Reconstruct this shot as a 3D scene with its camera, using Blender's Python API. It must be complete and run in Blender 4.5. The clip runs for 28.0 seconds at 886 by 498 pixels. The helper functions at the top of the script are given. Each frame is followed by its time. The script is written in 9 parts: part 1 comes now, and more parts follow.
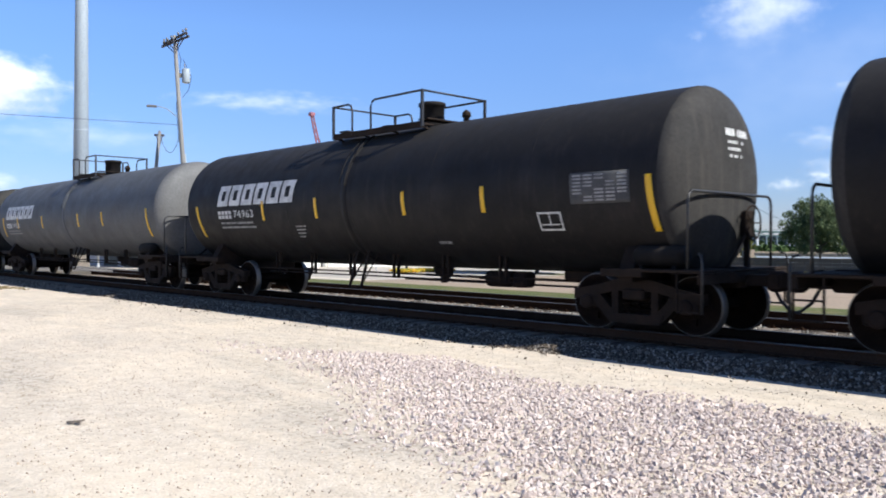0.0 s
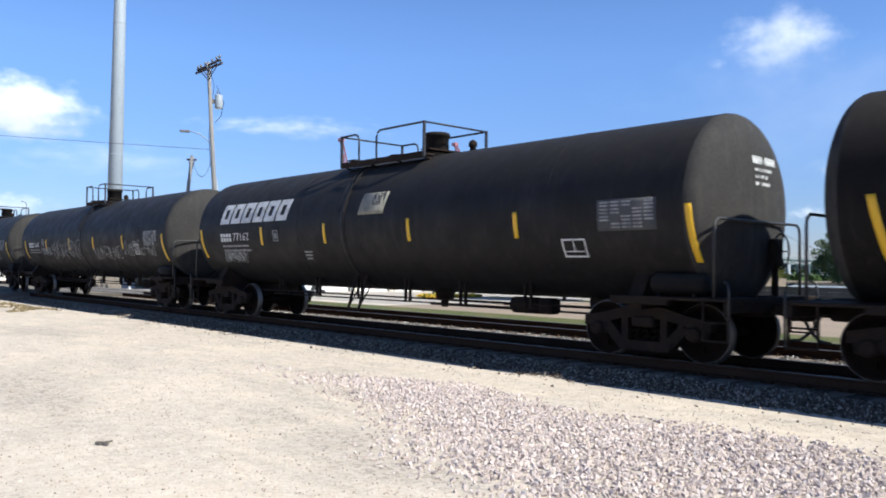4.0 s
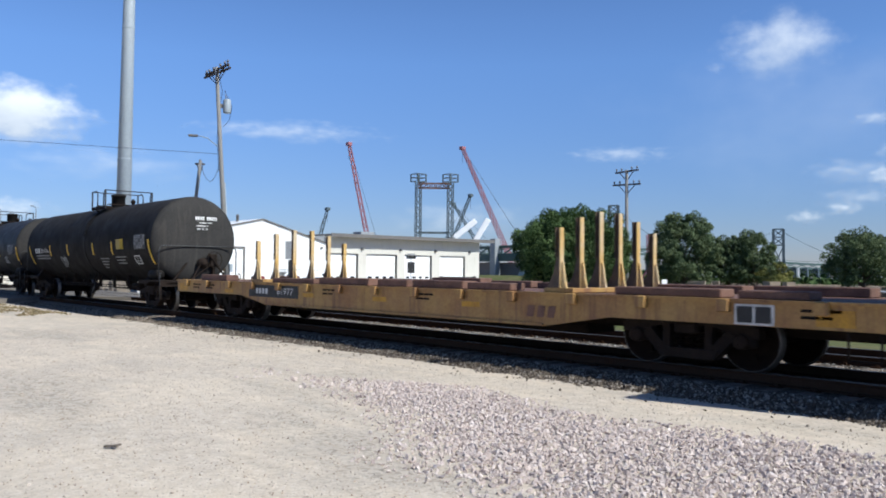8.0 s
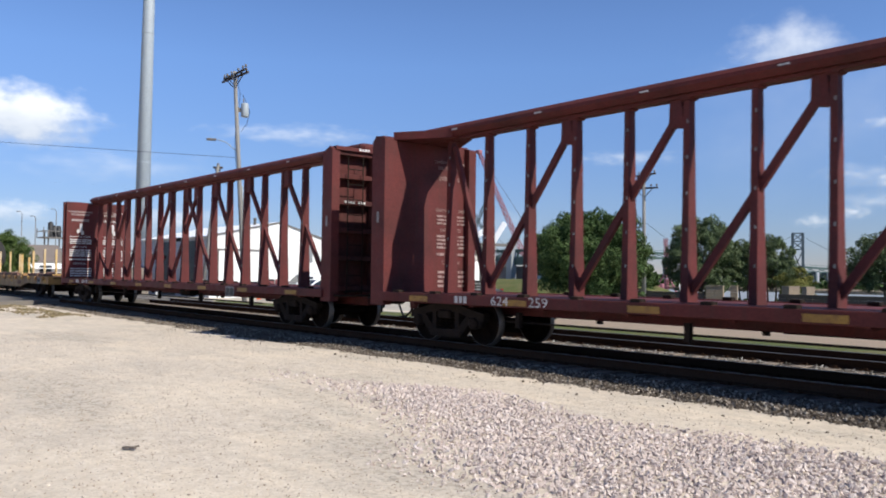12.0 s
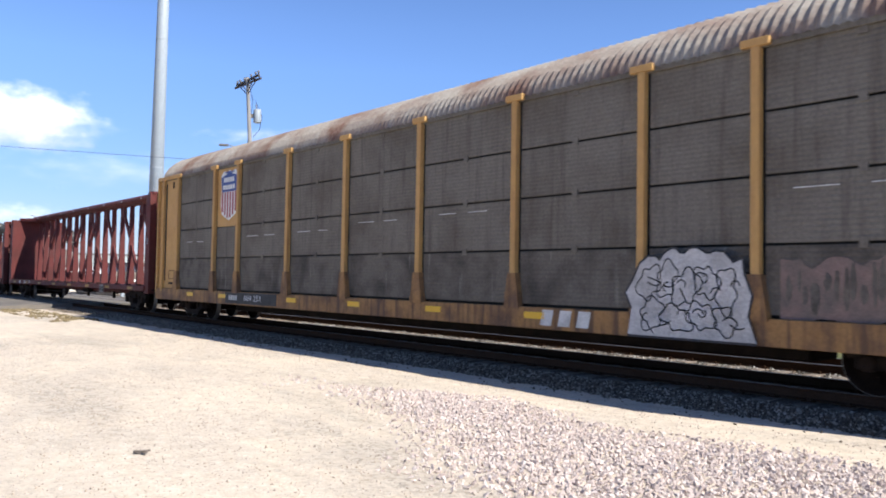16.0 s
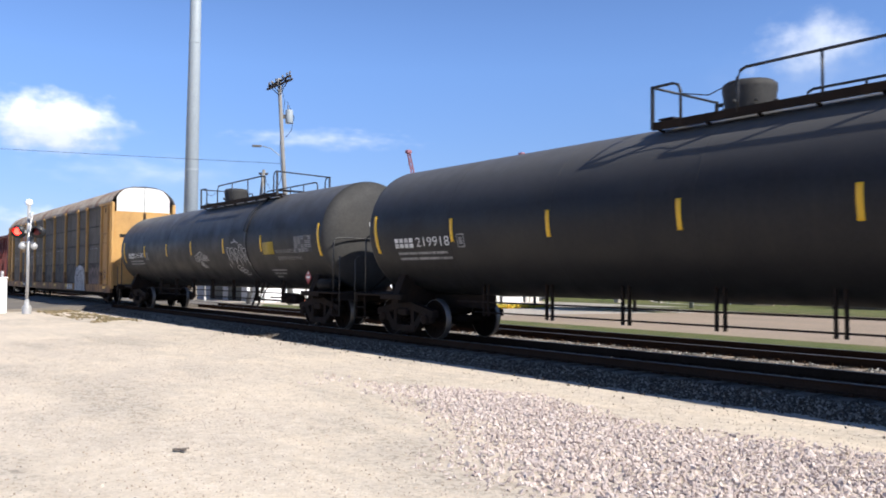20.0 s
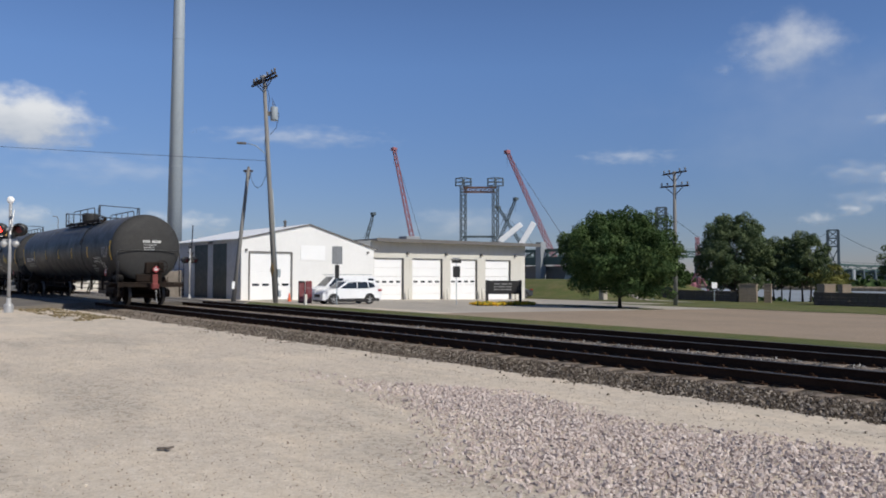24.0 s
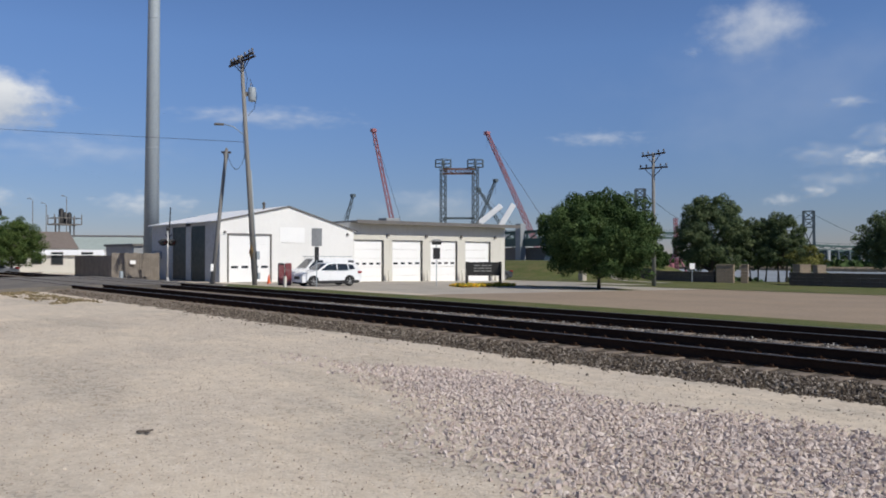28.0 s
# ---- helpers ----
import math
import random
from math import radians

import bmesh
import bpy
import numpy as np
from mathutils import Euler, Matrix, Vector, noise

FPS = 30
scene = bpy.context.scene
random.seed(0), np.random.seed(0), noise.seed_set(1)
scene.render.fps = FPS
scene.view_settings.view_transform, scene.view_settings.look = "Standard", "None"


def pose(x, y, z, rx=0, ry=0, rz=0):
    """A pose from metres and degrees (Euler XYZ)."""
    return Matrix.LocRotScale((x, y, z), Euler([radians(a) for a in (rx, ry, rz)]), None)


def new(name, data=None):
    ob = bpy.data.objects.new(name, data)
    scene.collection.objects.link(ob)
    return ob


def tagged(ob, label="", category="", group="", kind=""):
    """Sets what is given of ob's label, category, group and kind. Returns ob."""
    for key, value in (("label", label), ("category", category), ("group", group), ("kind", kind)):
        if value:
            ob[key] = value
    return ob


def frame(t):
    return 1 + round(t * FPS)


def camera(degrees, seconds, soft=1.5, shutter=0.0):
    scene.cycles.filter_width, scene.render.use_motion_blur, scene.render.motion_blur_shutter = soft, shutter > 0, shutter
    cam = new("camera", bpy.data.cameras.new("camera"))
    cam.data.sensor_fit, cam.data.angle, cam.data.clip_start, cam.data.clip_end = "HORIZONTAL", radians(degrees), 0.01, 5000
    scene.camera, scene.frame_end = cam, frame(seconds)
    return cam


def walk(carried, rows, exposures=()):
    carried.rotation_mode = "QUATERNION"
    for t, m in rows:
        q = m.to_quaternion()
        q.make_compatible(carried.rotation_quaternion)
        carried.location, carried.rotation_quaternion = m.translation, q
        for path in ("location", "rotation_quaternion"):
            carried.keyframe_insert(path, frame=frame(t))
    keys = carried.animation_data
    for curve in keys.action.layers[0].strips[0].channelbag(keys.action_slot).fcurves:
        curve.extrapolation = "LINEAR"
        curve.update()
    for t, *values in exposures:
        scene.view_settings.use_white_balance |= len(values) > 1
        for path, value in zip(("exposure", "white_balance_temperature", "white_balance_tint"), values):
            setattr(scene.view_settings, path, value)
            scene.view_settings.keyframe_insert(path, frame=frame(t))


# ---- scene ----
# ---- the camera and its walk ----
cam = camera(58.0, 28.0, soft=1.85, shutter=0.12)
EYE = (0.0, 0.0, 1.75)
# seconds, yaw, pitch, roll of the hand-held camera
VIEW = [
    (0.0, 45.84, -0.55, 0.0), (0.5, 46.71, -0.68, -0.1), (1.0, 47.51, -0.55, -0.48), (1.5, 47.97, -0.23, -0.66),
    (2.0, 48.04, 0.18, -0.7), (2.5, 47.97, 0.58, -0.58), (3.0, 47.91, 0.89, -0.57), (3.5, 47.83, 1.11, -0.59),
    (5.5, 47.81, 1.52, -0.34), (6.0, 47.8, 1.49, -0.26), (6.5, 47.88, 1.4, -0.34), (7.0, 48.0, 1.37, -0.39),
    (7.5, 48.14, 1.44, -0.39), (8.0, 48.33, 1.54, -0.54), (8.5, 48.51, 1.6, -0.62), (9.0, 48.67, 1.65, -0.58),
    (9.5, 48.8, 1.65, -0.58), (10.0, 48.87, 1.63, -0.55), (10.5, 48.96, 1.58, -0.55), (11.0, 49.08, 1.62, -0.58),
    (11.5, 49.28, 1.7, -0.65), (13.5, 49.88, 1.97, -0.73), (14.0, 49.88, 2.02, -0.79), (14.5, 49.93, 2.05, -0.89),
    (15.0, 50.01, 2.12, -0.84), (15.5, 50.12, 2.17, -0.95), (16.0, 50.27, 2.21, -0.97), (16.5, 50.78, 2.23, -0.86),
    (17.0, 51.39, 2.23, -0.83), (17.5, 51.88, 2.23, -0.61), (18.0, 52.25, 2.19, -0.46), (18.5, 52.52, 2.15, -0.39),
    (19.0, 52.58, 2.11, -0.31), (19.5, 52.65, 2.06, -0.31), (20.0, 52.61, 1.99, -0.31), (20.5, 52.57, 2.01, -0.21),
    (21.0, 52.45, 2.04, -0.18), (21.5, 52.37, 2.04, -0.32), (23.5, 51.92, 1.91, -0.29), (24.0, 51.59, 1.81, -0.22),
    (24.5, 51.22, 1.57, -0.16), (25.0, 50.91, 1.34, -0.17), (25.5, 50.71, 1.15, -0.21), (26.0, 50.63, 0.95, -0.21),
    (26.5, 50.6, 0.76, -0.22), (27.0, 50.49, 0.64, -0.2), (27.5, 50.39, 0.52, -0.19), (28.0, 50.16, 0.5, -0.05)]
# seconds, stops, kelvin and tint of the camera's automatic exposure
EXPOSURE = [
    (0.0, 0.75, 6280, 8), (1.0, 0.75, 6280, 8), (3.0, 0.64, 6200, 8), (5.5, 0.86, 6330, 4), (6.0, 0.86, 6330, 4), (7.0, 0.52, 6100, 5), (8.0, 0.33, 6080, 6), (9.0, 0.28, 6300, 8), (11.0, 0.38, 6500, 9),
    (14.0, 0.44, 6500, 9), (15.0, 0.73, 6480, 10), (16.0, 0.84, 6480, 10), (17.0, 0.87, 6420, 10), (19.0, 0.64, 6500, 9), (20.0, 0.66, 6520, 10), (21.0, 0.65, 6530, 10), (21.5, 0.52, 6530, 10), (23.5, -0.17, 6570, 9), (28.0, -0.17, 6570, 9)]
walk(cam, [(t, pose(*EYE, 90 + p, r, y)) for t, y, p, r in VIEW], EXPOSURE)

# the train's way along the track: seconds and metres
SPEED = [(0, 9.341), (4, 9.312), (8, 9.427), (12, 9.676), (16, 9.583), (20, 9.735), (24, 9.767), (28, 9.764)]


def train_way(t):
    """How far the train has gone at t seconds."""
    s = 0.0
    for (t0, v0), (t1, v1) in zip(SPEED, SPEED[1:]):
        if t <= t0:
            break
        e = min(t, t1)
        ve = v0 + (v1 - v0) * (e - t0) / (t1 - t0)
        s += (v0 + ve) / 2 * (e - t0)
    return s


# ---- world, sun, exposure ----
SUN = Vector((1.05, 0.27, 1.0)).normalized()
world = bpy.data.worlds.new("sky")
scene.world = world
world.use_nodes = True
wn = world.node_tree.nodes
sky = wn.new("ShaderNodeTexSky")
sky.sky_type, sky.sun_disc = "NISHITA", False
sky.sun_elevation = math.asin(SUN.z)
sky.sun_rotation = math.atan2(SUN.x, SUN.y)
sky.air_density, sky.dust_density, sky.ozone_density, sky.altitude = 1.0, 0.0, 4.5, 600
tone = wn.new("ShaderNodeMix")
tone.data_type, tone.blend_type = "RGBA", "MULTIPLY"
tone.inputs[0].default_value = 1.0
tone.inputs[7].default_value = (0.865, 0.94, 1.14, 1)
world.node_tree.links.new(sky.outputs[0], tone.inputs[6])
way_co = wn.new("ShaderNodeTexCoord")
way_sep = wn.new("ShaderNodeSeparateXYZ")
world.node_tree.links.new(way_co.outputs["Generated"], way_sep.inputs[0])
low = wn.new("ShaderNodeMapRange")
low.inputs[1].default_value, low.inputs[2].default_value, low.inputs[3].default_value, low.inputs[4].default_value = 0.0, 0.25, 0.0, 1.0
world.node_tree.links.new(way_sep.outputs[2], low.inputs[0])
haze = wn.new("ShaderNodeMix")
haze.data_type, haze.blend_type = "RGBA", "MULTIPLY"
haze.inputs[0].default_value = 1.0
high = wn.new("ShaderNodeMapRange")
high.inputs[1].default_value, high.inputs[2].default_value, high.inputs[3].default_value, high.inputs[4].default_value = 0.3, 1.0, 1.0, 0.45
world.node_tree.links.new(way_sep.outputs[2], high.inputs[0])
veil = wn.new("ShaderNodeMix")
veil.data_type = "RGBA"
veil.inputs[6].default_value, veil.inputs[7].default_value = (0.56, 0.505, 0.55, 1), (1, 1, 1, 1)
world.node_tree.links.new(low.outputs[0], veil.inputs[0])
depth = wn.new("ShaderNodeMix")
depth.data_type, depth.blend_type = "RGBA", "MULTIPLY"
depth.inputs[0].default_value = 1.0
world.node_tree.links.new(veil.outputs[2], depth.inputs[6])
world.node_tree.links.new(high.outputs[0], depth.inputs[7])
world.node_tree.links.new(tone.outputs[2], haze.inputs[6])
world.node_tree.links.new(depth.outputs[2], haze.inputs[7])
world.node_tree.links.new(haze.outputs[2], wn["Background"].inputs["Color"])
wn["Background"].inputs["Strength"].default_value = 0.1
sun = new("sun", bpy.data.lights.new("sun", "SUN"))
sun.data.energy, sun.data.angle, sun.data.color = 4.6, radians(0.53), (1.0, 0.95, 0.87)
sun.matrix_world = Matrix.Translation((0, 0, 60)) @ SUN.to_track_quat("Z", "Y").to_matrix().to_4x4()


# ---- materials ----
def node(nt, kind, **kw):
    n = nt.nodes.new(kind)
    for k, v in kw.items():
        n.inputs[k].default_value = v
    return n


def mixed(nt, fac, a, b, blend="MIX"):
    m = nt.nodes.new("ShaderNodeMix")
    m.data_type, m.blend_type = "RGBA", blend
    for sock, v in ((m.inputs[0], fac), (m.inputs[6], a), (m.inputs[7], b)):
        if isinstance(v, (int, float)):
            sock.default_value = v
        elif isinstance(v, tuple):
            sock.default_value = (*v, 1)
        else:
            nt.links.new(v, sock)
    return m.outputs[2]


def ramp(nt, value, lo, hi):
    m = nt.nodes.new("ShaderNodeMapRange")
    m.inputs[1].default_value, m.inputs[2].default_value = lo, hi
    nt.links.new(value, m.inputs[0])
    return m.outputs[0]


def tex(nt, scale, stretch=(1, 1, 1), detail=4, rough=0.6):
    co = nt.nodes.new("ShaderNodeTexCoord")
    mp = nt.nodes.new("ShaderNodeMapping")
    mp.inputs["Scale"].default_value = stretch
    nt.links.new(co.outputs["Object"], mp.inputs[0])
    n = node(nt, "ShaderNodeTexNoise", Scale=scale, Detail=detail, Roughness=rough)
    nt.links.new(mp.outputs[0], n.inputs["Vector"])
    return n.outputs["Fac"]


def mat(name, base, rough=0.6, metal=0.0, tint=None, amount=0.35, scale=1.2, fine=30.0, bump=0.15, streak=None, streak_amount=0.5,
        streak_at=(0.52, 0.72), vary=0.12, dist=0.01, spec=0.5, top_sheen=None, top_sheen_amount=0.8):
    """A worn surface: the base colour, blotches of tint, fine grain, and rust or dirt streaks that run down."""
    m = bpy.data.materials.new(name)
    m.use_nodes = True
    nt = m.node_tree
    bs = nt.nodes["Principled BSDF"]
    bs.inputs["Roughness"].default_value, bs.inputs["Metallic"].default_value = rough, metal
    bs.inputs["Specular IOR Level"].default_value = spec
    tint = tint or tuple(c * 0.6 for c in base)
    col = mixed(nt, ramp(nt, tex(nt, scale), 0.42, 0.68), base, tuple(b + (t - b) * amount for b, t in zip(base, tint)))
    grain = tex(nt, fine)
    dark = tuple(max(0, 1 - vary * 2) for _ in range(3))
    col = mixed(nt, ramp(nt, grain, 0.35, 0.65), col, mixed(nt, 1.0, col, dark, "MULTIPLY"))
    if streak:
        s = ramp(nt, tex(nt, 2.2, (3.0, 3.0, 0.25), 5), *streak_at)
        sm = nt.nodes.new("ShaderNodeMath")
        sm.operation = "MULTIPLY"
        sm.inputs[1].default_value = streak_amount
        nt.links.new(s, sm.inputs[0])
        col = mixed(nt, sm.outputs[0], col, streak)
    if top_sheen:
        # a pale sunlit top put into the colour of what faces up
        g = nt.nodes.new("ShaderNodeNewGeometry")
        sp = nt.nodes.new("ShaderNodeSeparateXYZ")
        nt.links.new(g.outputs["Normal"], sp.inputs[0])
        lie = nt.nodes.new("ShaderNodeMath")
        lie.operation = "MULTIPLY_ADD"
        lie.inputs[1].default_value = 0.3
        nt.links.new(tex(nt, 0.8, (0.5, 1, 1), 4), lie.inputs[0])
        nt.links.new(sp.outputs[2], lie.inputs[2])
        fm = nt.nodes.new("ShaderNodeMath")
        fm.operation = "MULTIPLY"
        fm.inputs[1].default_value = top_sheen_amount
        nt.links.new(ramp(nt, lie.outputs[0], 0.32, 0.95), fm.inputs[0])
        col = mixed(nt, fm.outputs[0], col, top_sheen)
    nt.links.new(col, bs.inputs["Base Color"])
    if bump:
        b = node(nt, "ShaderNodeBump", Strength=bump, Distance=dist)
        nt.links.new(grain, b.inputs["Height"])
        nt.links.new(b.outputs[0], bs.inputs["Normal"])
    rr = ramp(nt, tex(nt, scale * 3), 0.3, 0.7)
    rm = nt.nodes.new("ShaderNodeMapRange")
    rm.inputs[3].default_value, rm.inputs[4].default_value = max(0.05, rough - 0.1), min(1, rough + 0.1)
    nt.links.new(rr, rm.inputs[0])
    nt.links.new(rm.outputs[0], bs.inputs["Roughness"])
    return m


def plain(name, base, rough=0.5, metal=0.0, glow=0.0):
    m = bpy.data.materials.new(name)
    m.use_nodes = True
    bs = m.node_tree.nodes["Principled BSDF"]
    bs.inputs["Base Color"].default_value = (*base, 1)
    bs.inputs["Roughness"].default_value, bs.inputs["Metallic"].default_value = rough, metal
    if glow:
        bs.inputs["Emission Color"].default_value = (*base, 1)
        bs.inputs["Emission Strength"].default_value = glow
    return m


# the three black shell paints carry the painted sunlit top
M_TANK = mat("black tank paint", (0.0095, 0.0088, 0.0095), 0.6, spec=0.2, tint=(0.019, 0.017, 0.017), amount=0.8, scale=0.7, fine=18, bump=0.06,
             streak=(0.036, 0.03, 0.027), streak_amount=0.4, top_sheen=(0.04, 0.037, 0.034), top_sheen_amount=0.5)
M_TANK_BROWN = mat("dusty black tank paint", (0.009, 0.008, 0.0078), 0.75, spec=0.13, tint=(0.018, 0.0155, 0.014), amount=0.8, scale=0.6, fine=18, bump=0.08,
                   streak=(0.034, 0.027, 0.023), streak_amount=0.4, top_sheen=(0.04, 0.036, 0.032), top_sheen_amount=0.5)
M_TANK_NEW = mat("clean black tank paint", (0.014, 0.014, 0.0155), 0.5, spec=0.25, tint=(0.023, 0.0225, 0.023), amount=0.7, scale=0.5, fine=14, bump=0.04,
                 streak=(0.026, 0.024, 0.022), streak_amount=0.3, top_sheen=(0.105, 0.103, 0.102), top_sheen_amount=0.95)
M_TANK_GREY = mat("faded grey tank paint", (0.1, 0.104, 0.11), 0.6, spec=0.25, tint=(0.066, 0.066, 0.067), amount=0.7, scale=0.6, fine=18, bump=0.06,
                  streak=(0.07, 0.06, 0.05), streak_amount=0.5)
# heads lighter than the shells: dust, and their sunlit look put into the colour
M_HEAD_NEW = mat("grey-black tank head paint", (0.039, 0.0385, 0.038), 0.7, tint=(0.051, 0.049, 0.046), amount=0.7, scale=1.2, fine=18, bump=0.05, spec=0.3)
M_HEAD = mat("dusty tank head paint lightened as sunlit", (0.039, 0.0375, 0.036), 0.8, spec=0.15, tint=(0.05, 0.047, 0.044), amount=0.7, scale=1.2, fine=18, bump=0.05,
              streak=(0.085, 0.075, 0.065), streak_amount=0.35)
M_STEEL = mat("dark grimy steel", (0.021, 0.0155, 0.0125), 0.85, spec=0.12, tint=(0.036, 0.0235, 0.0175), amount=0.7, scale=2.5, fine=40, bump=0.2)
M_RAILING = mat("black painted steel", (0.018, 0.018, 0.02), 0.5, fine=60, bump=0.05)
M_WHEEL = mat("brown wheel steel", (0.014, 0.0095, 0.0075), 0.9, spec=0.05, tint=(0.025, 0.0165, 0.0125), scale=4, fine=40, bump=0.15)
M_TREAD = mat("polished wheel steel", (0.17, 0.16, 0.15), 0.5, 0.8, scale=6, fine=60, bump=0.03)
M_RAIL = mat("rusty rail side", (0.06, 0.037, 0.026), 1.0, spec=0.0, tint=(0.035, 0.02, 0.013), scale=2, fine=40, bump=0.2)
M_RAILTOP = mat("rail head", (0.16, 0.15, 0.145), 0.5, 0.6, scale=3, fine=60, bump=0.03)
M_YELLOW_TAPE = plain("yellow reflective tape", (0.72, 0.42, 0.015), 0.45)
M_STENCIL = mat("white stencil paint", (0.72, 0.72, 0.7), 0.6, amount=0.6, tint=(0.3, 0.3, 0.3), scale=5, fine=40, bump=0)
M_STENCIL_DIM = mat("worn stencil paint", (0.3, 0.3, 0.3), 0.7, amount=0.8, tint=(0.1, 0.1, 0.1), scale=7, fine=40, bump=0)
M_TTX = mat("weathered yellow car paint", (0.42, 0.25, 0.075), 0.6, tint=(0.28, 0.13, 0.05), amount=0.8, scale=1.1, fine=25, bump=0.1,
            streak=(0.15, 0.07, 0.035), streak_amount=0.7, streak_at=(0.5, 0.66))
M_SILL = mat("stained yellow sill paint", (0.36, 0.19, 0.065), 0.75, tint=(0.13, 0.07, 0.04), amount=0.9, scale=1.5, fine=25, bump=0.1,
             streak=(0.07, 0.04, 0.03), streak_amount=0.75, streak_at=(0.48, 0.64))
M_GALV_LOW = mat("scuffed lower rack panel", (0.165, 0.148, 0.125), 0.85, 0.0, tint=(0.075, 0.068, 0.06), amount=0.95, scale=1.3, fine=22, bump=0.08,
                 streak=(0.26, 0.245, 0.22), streak_amount=0.6, streak_at=(0.62, 0.72), spec=0.12)
M_YELLOW = mat("yellow autorack paint", (0.53, 0.31, 0.105), 0.75, tint=(0.42, 0.235, 0.085), amount=0.7, scale=0.8, fine=12, bump=0.03, vary=0.05,
               streak=(0.22, 0.1, 0.04), streak_amount=0.55, streak_at=(0.57, 0.74))
M_RUST = mat("rusty brown steel", (0.19, 0.1, 0.07), 0.8, tint=(0.08, 0.04, 0.03), amount=0.8, scale=2.0, fine=30, bump=0.2)
M_RED = mat("oxide red car paint", (0.125, 0.028, 0.026), 0.7, spec=0.25, tint=(0.07, 0.022, 0.02), amount=0.8, scale=0.9, fine=22, bump=0.1,
            streak=(0.07, 0.03, 0.025), streak_amount=0.6)
# darker red for one car's bulkheads: grime streaks, and shade put into the base
M_RED_SHADED_GRIMY = mat("oxide red car paint with grime and shade", (0.095, 0.028, 0.025), 0.8, spec=0.2, tint=(0.036, 0.018, 0.016), amount=0.9, scale=0.9, fine=22, bump=0.15, streak=(0.012, 0.009, 0.008), streak_amount=0.7)
M_STENCIL_RED = mat("stencil paint worn into red", (0.36, 0.25, 0.23), 0.75, amount=0.8, tint=(0.17, 0.075, 0.068), scale=5, fine=40, bump=0)
M_WHITE = mat("white end paint", (0.78, 0.78, 0.76), 0.5, tint=(0.6, 0.58, 0.54), scale=1.5, fine=25, bump=0.04, streak=(0.4, 0.36, 0.3), streak_amount=0.3)
M_GALV = mat("galvanised rack panel", (0.2, 0.182, 0.155), 0.85, 0.0, tint=(0.135, 0.117, 0.095), amount=0.95, scale=0.7, fine=22, bump=0.08,
             streak=(0.085, 0.073, 0.06), streak_amount=0.55, streak_at=(0.52, 0.68), spec=0.12)
M_ROOF = mat("galvanised roof with rust", (0.34, 0.31, 0.27), 0.75, 0.0, tint=(0.16, 0.075, 0.05), amount=0.95, scale=0.75, fine=20, bump=0.08, spec=0.3, streak=(0.2, 0.15, 0.12), streak_amount=0.5)
M_BLACK = plain("black gap", (0.01, 0.01, 0.01), 0.8)
M_PANEL_BLACK = mat("black lettering panel", (0.02, 0.02, 0.021), 0.6, fine=20, bump=0.05)


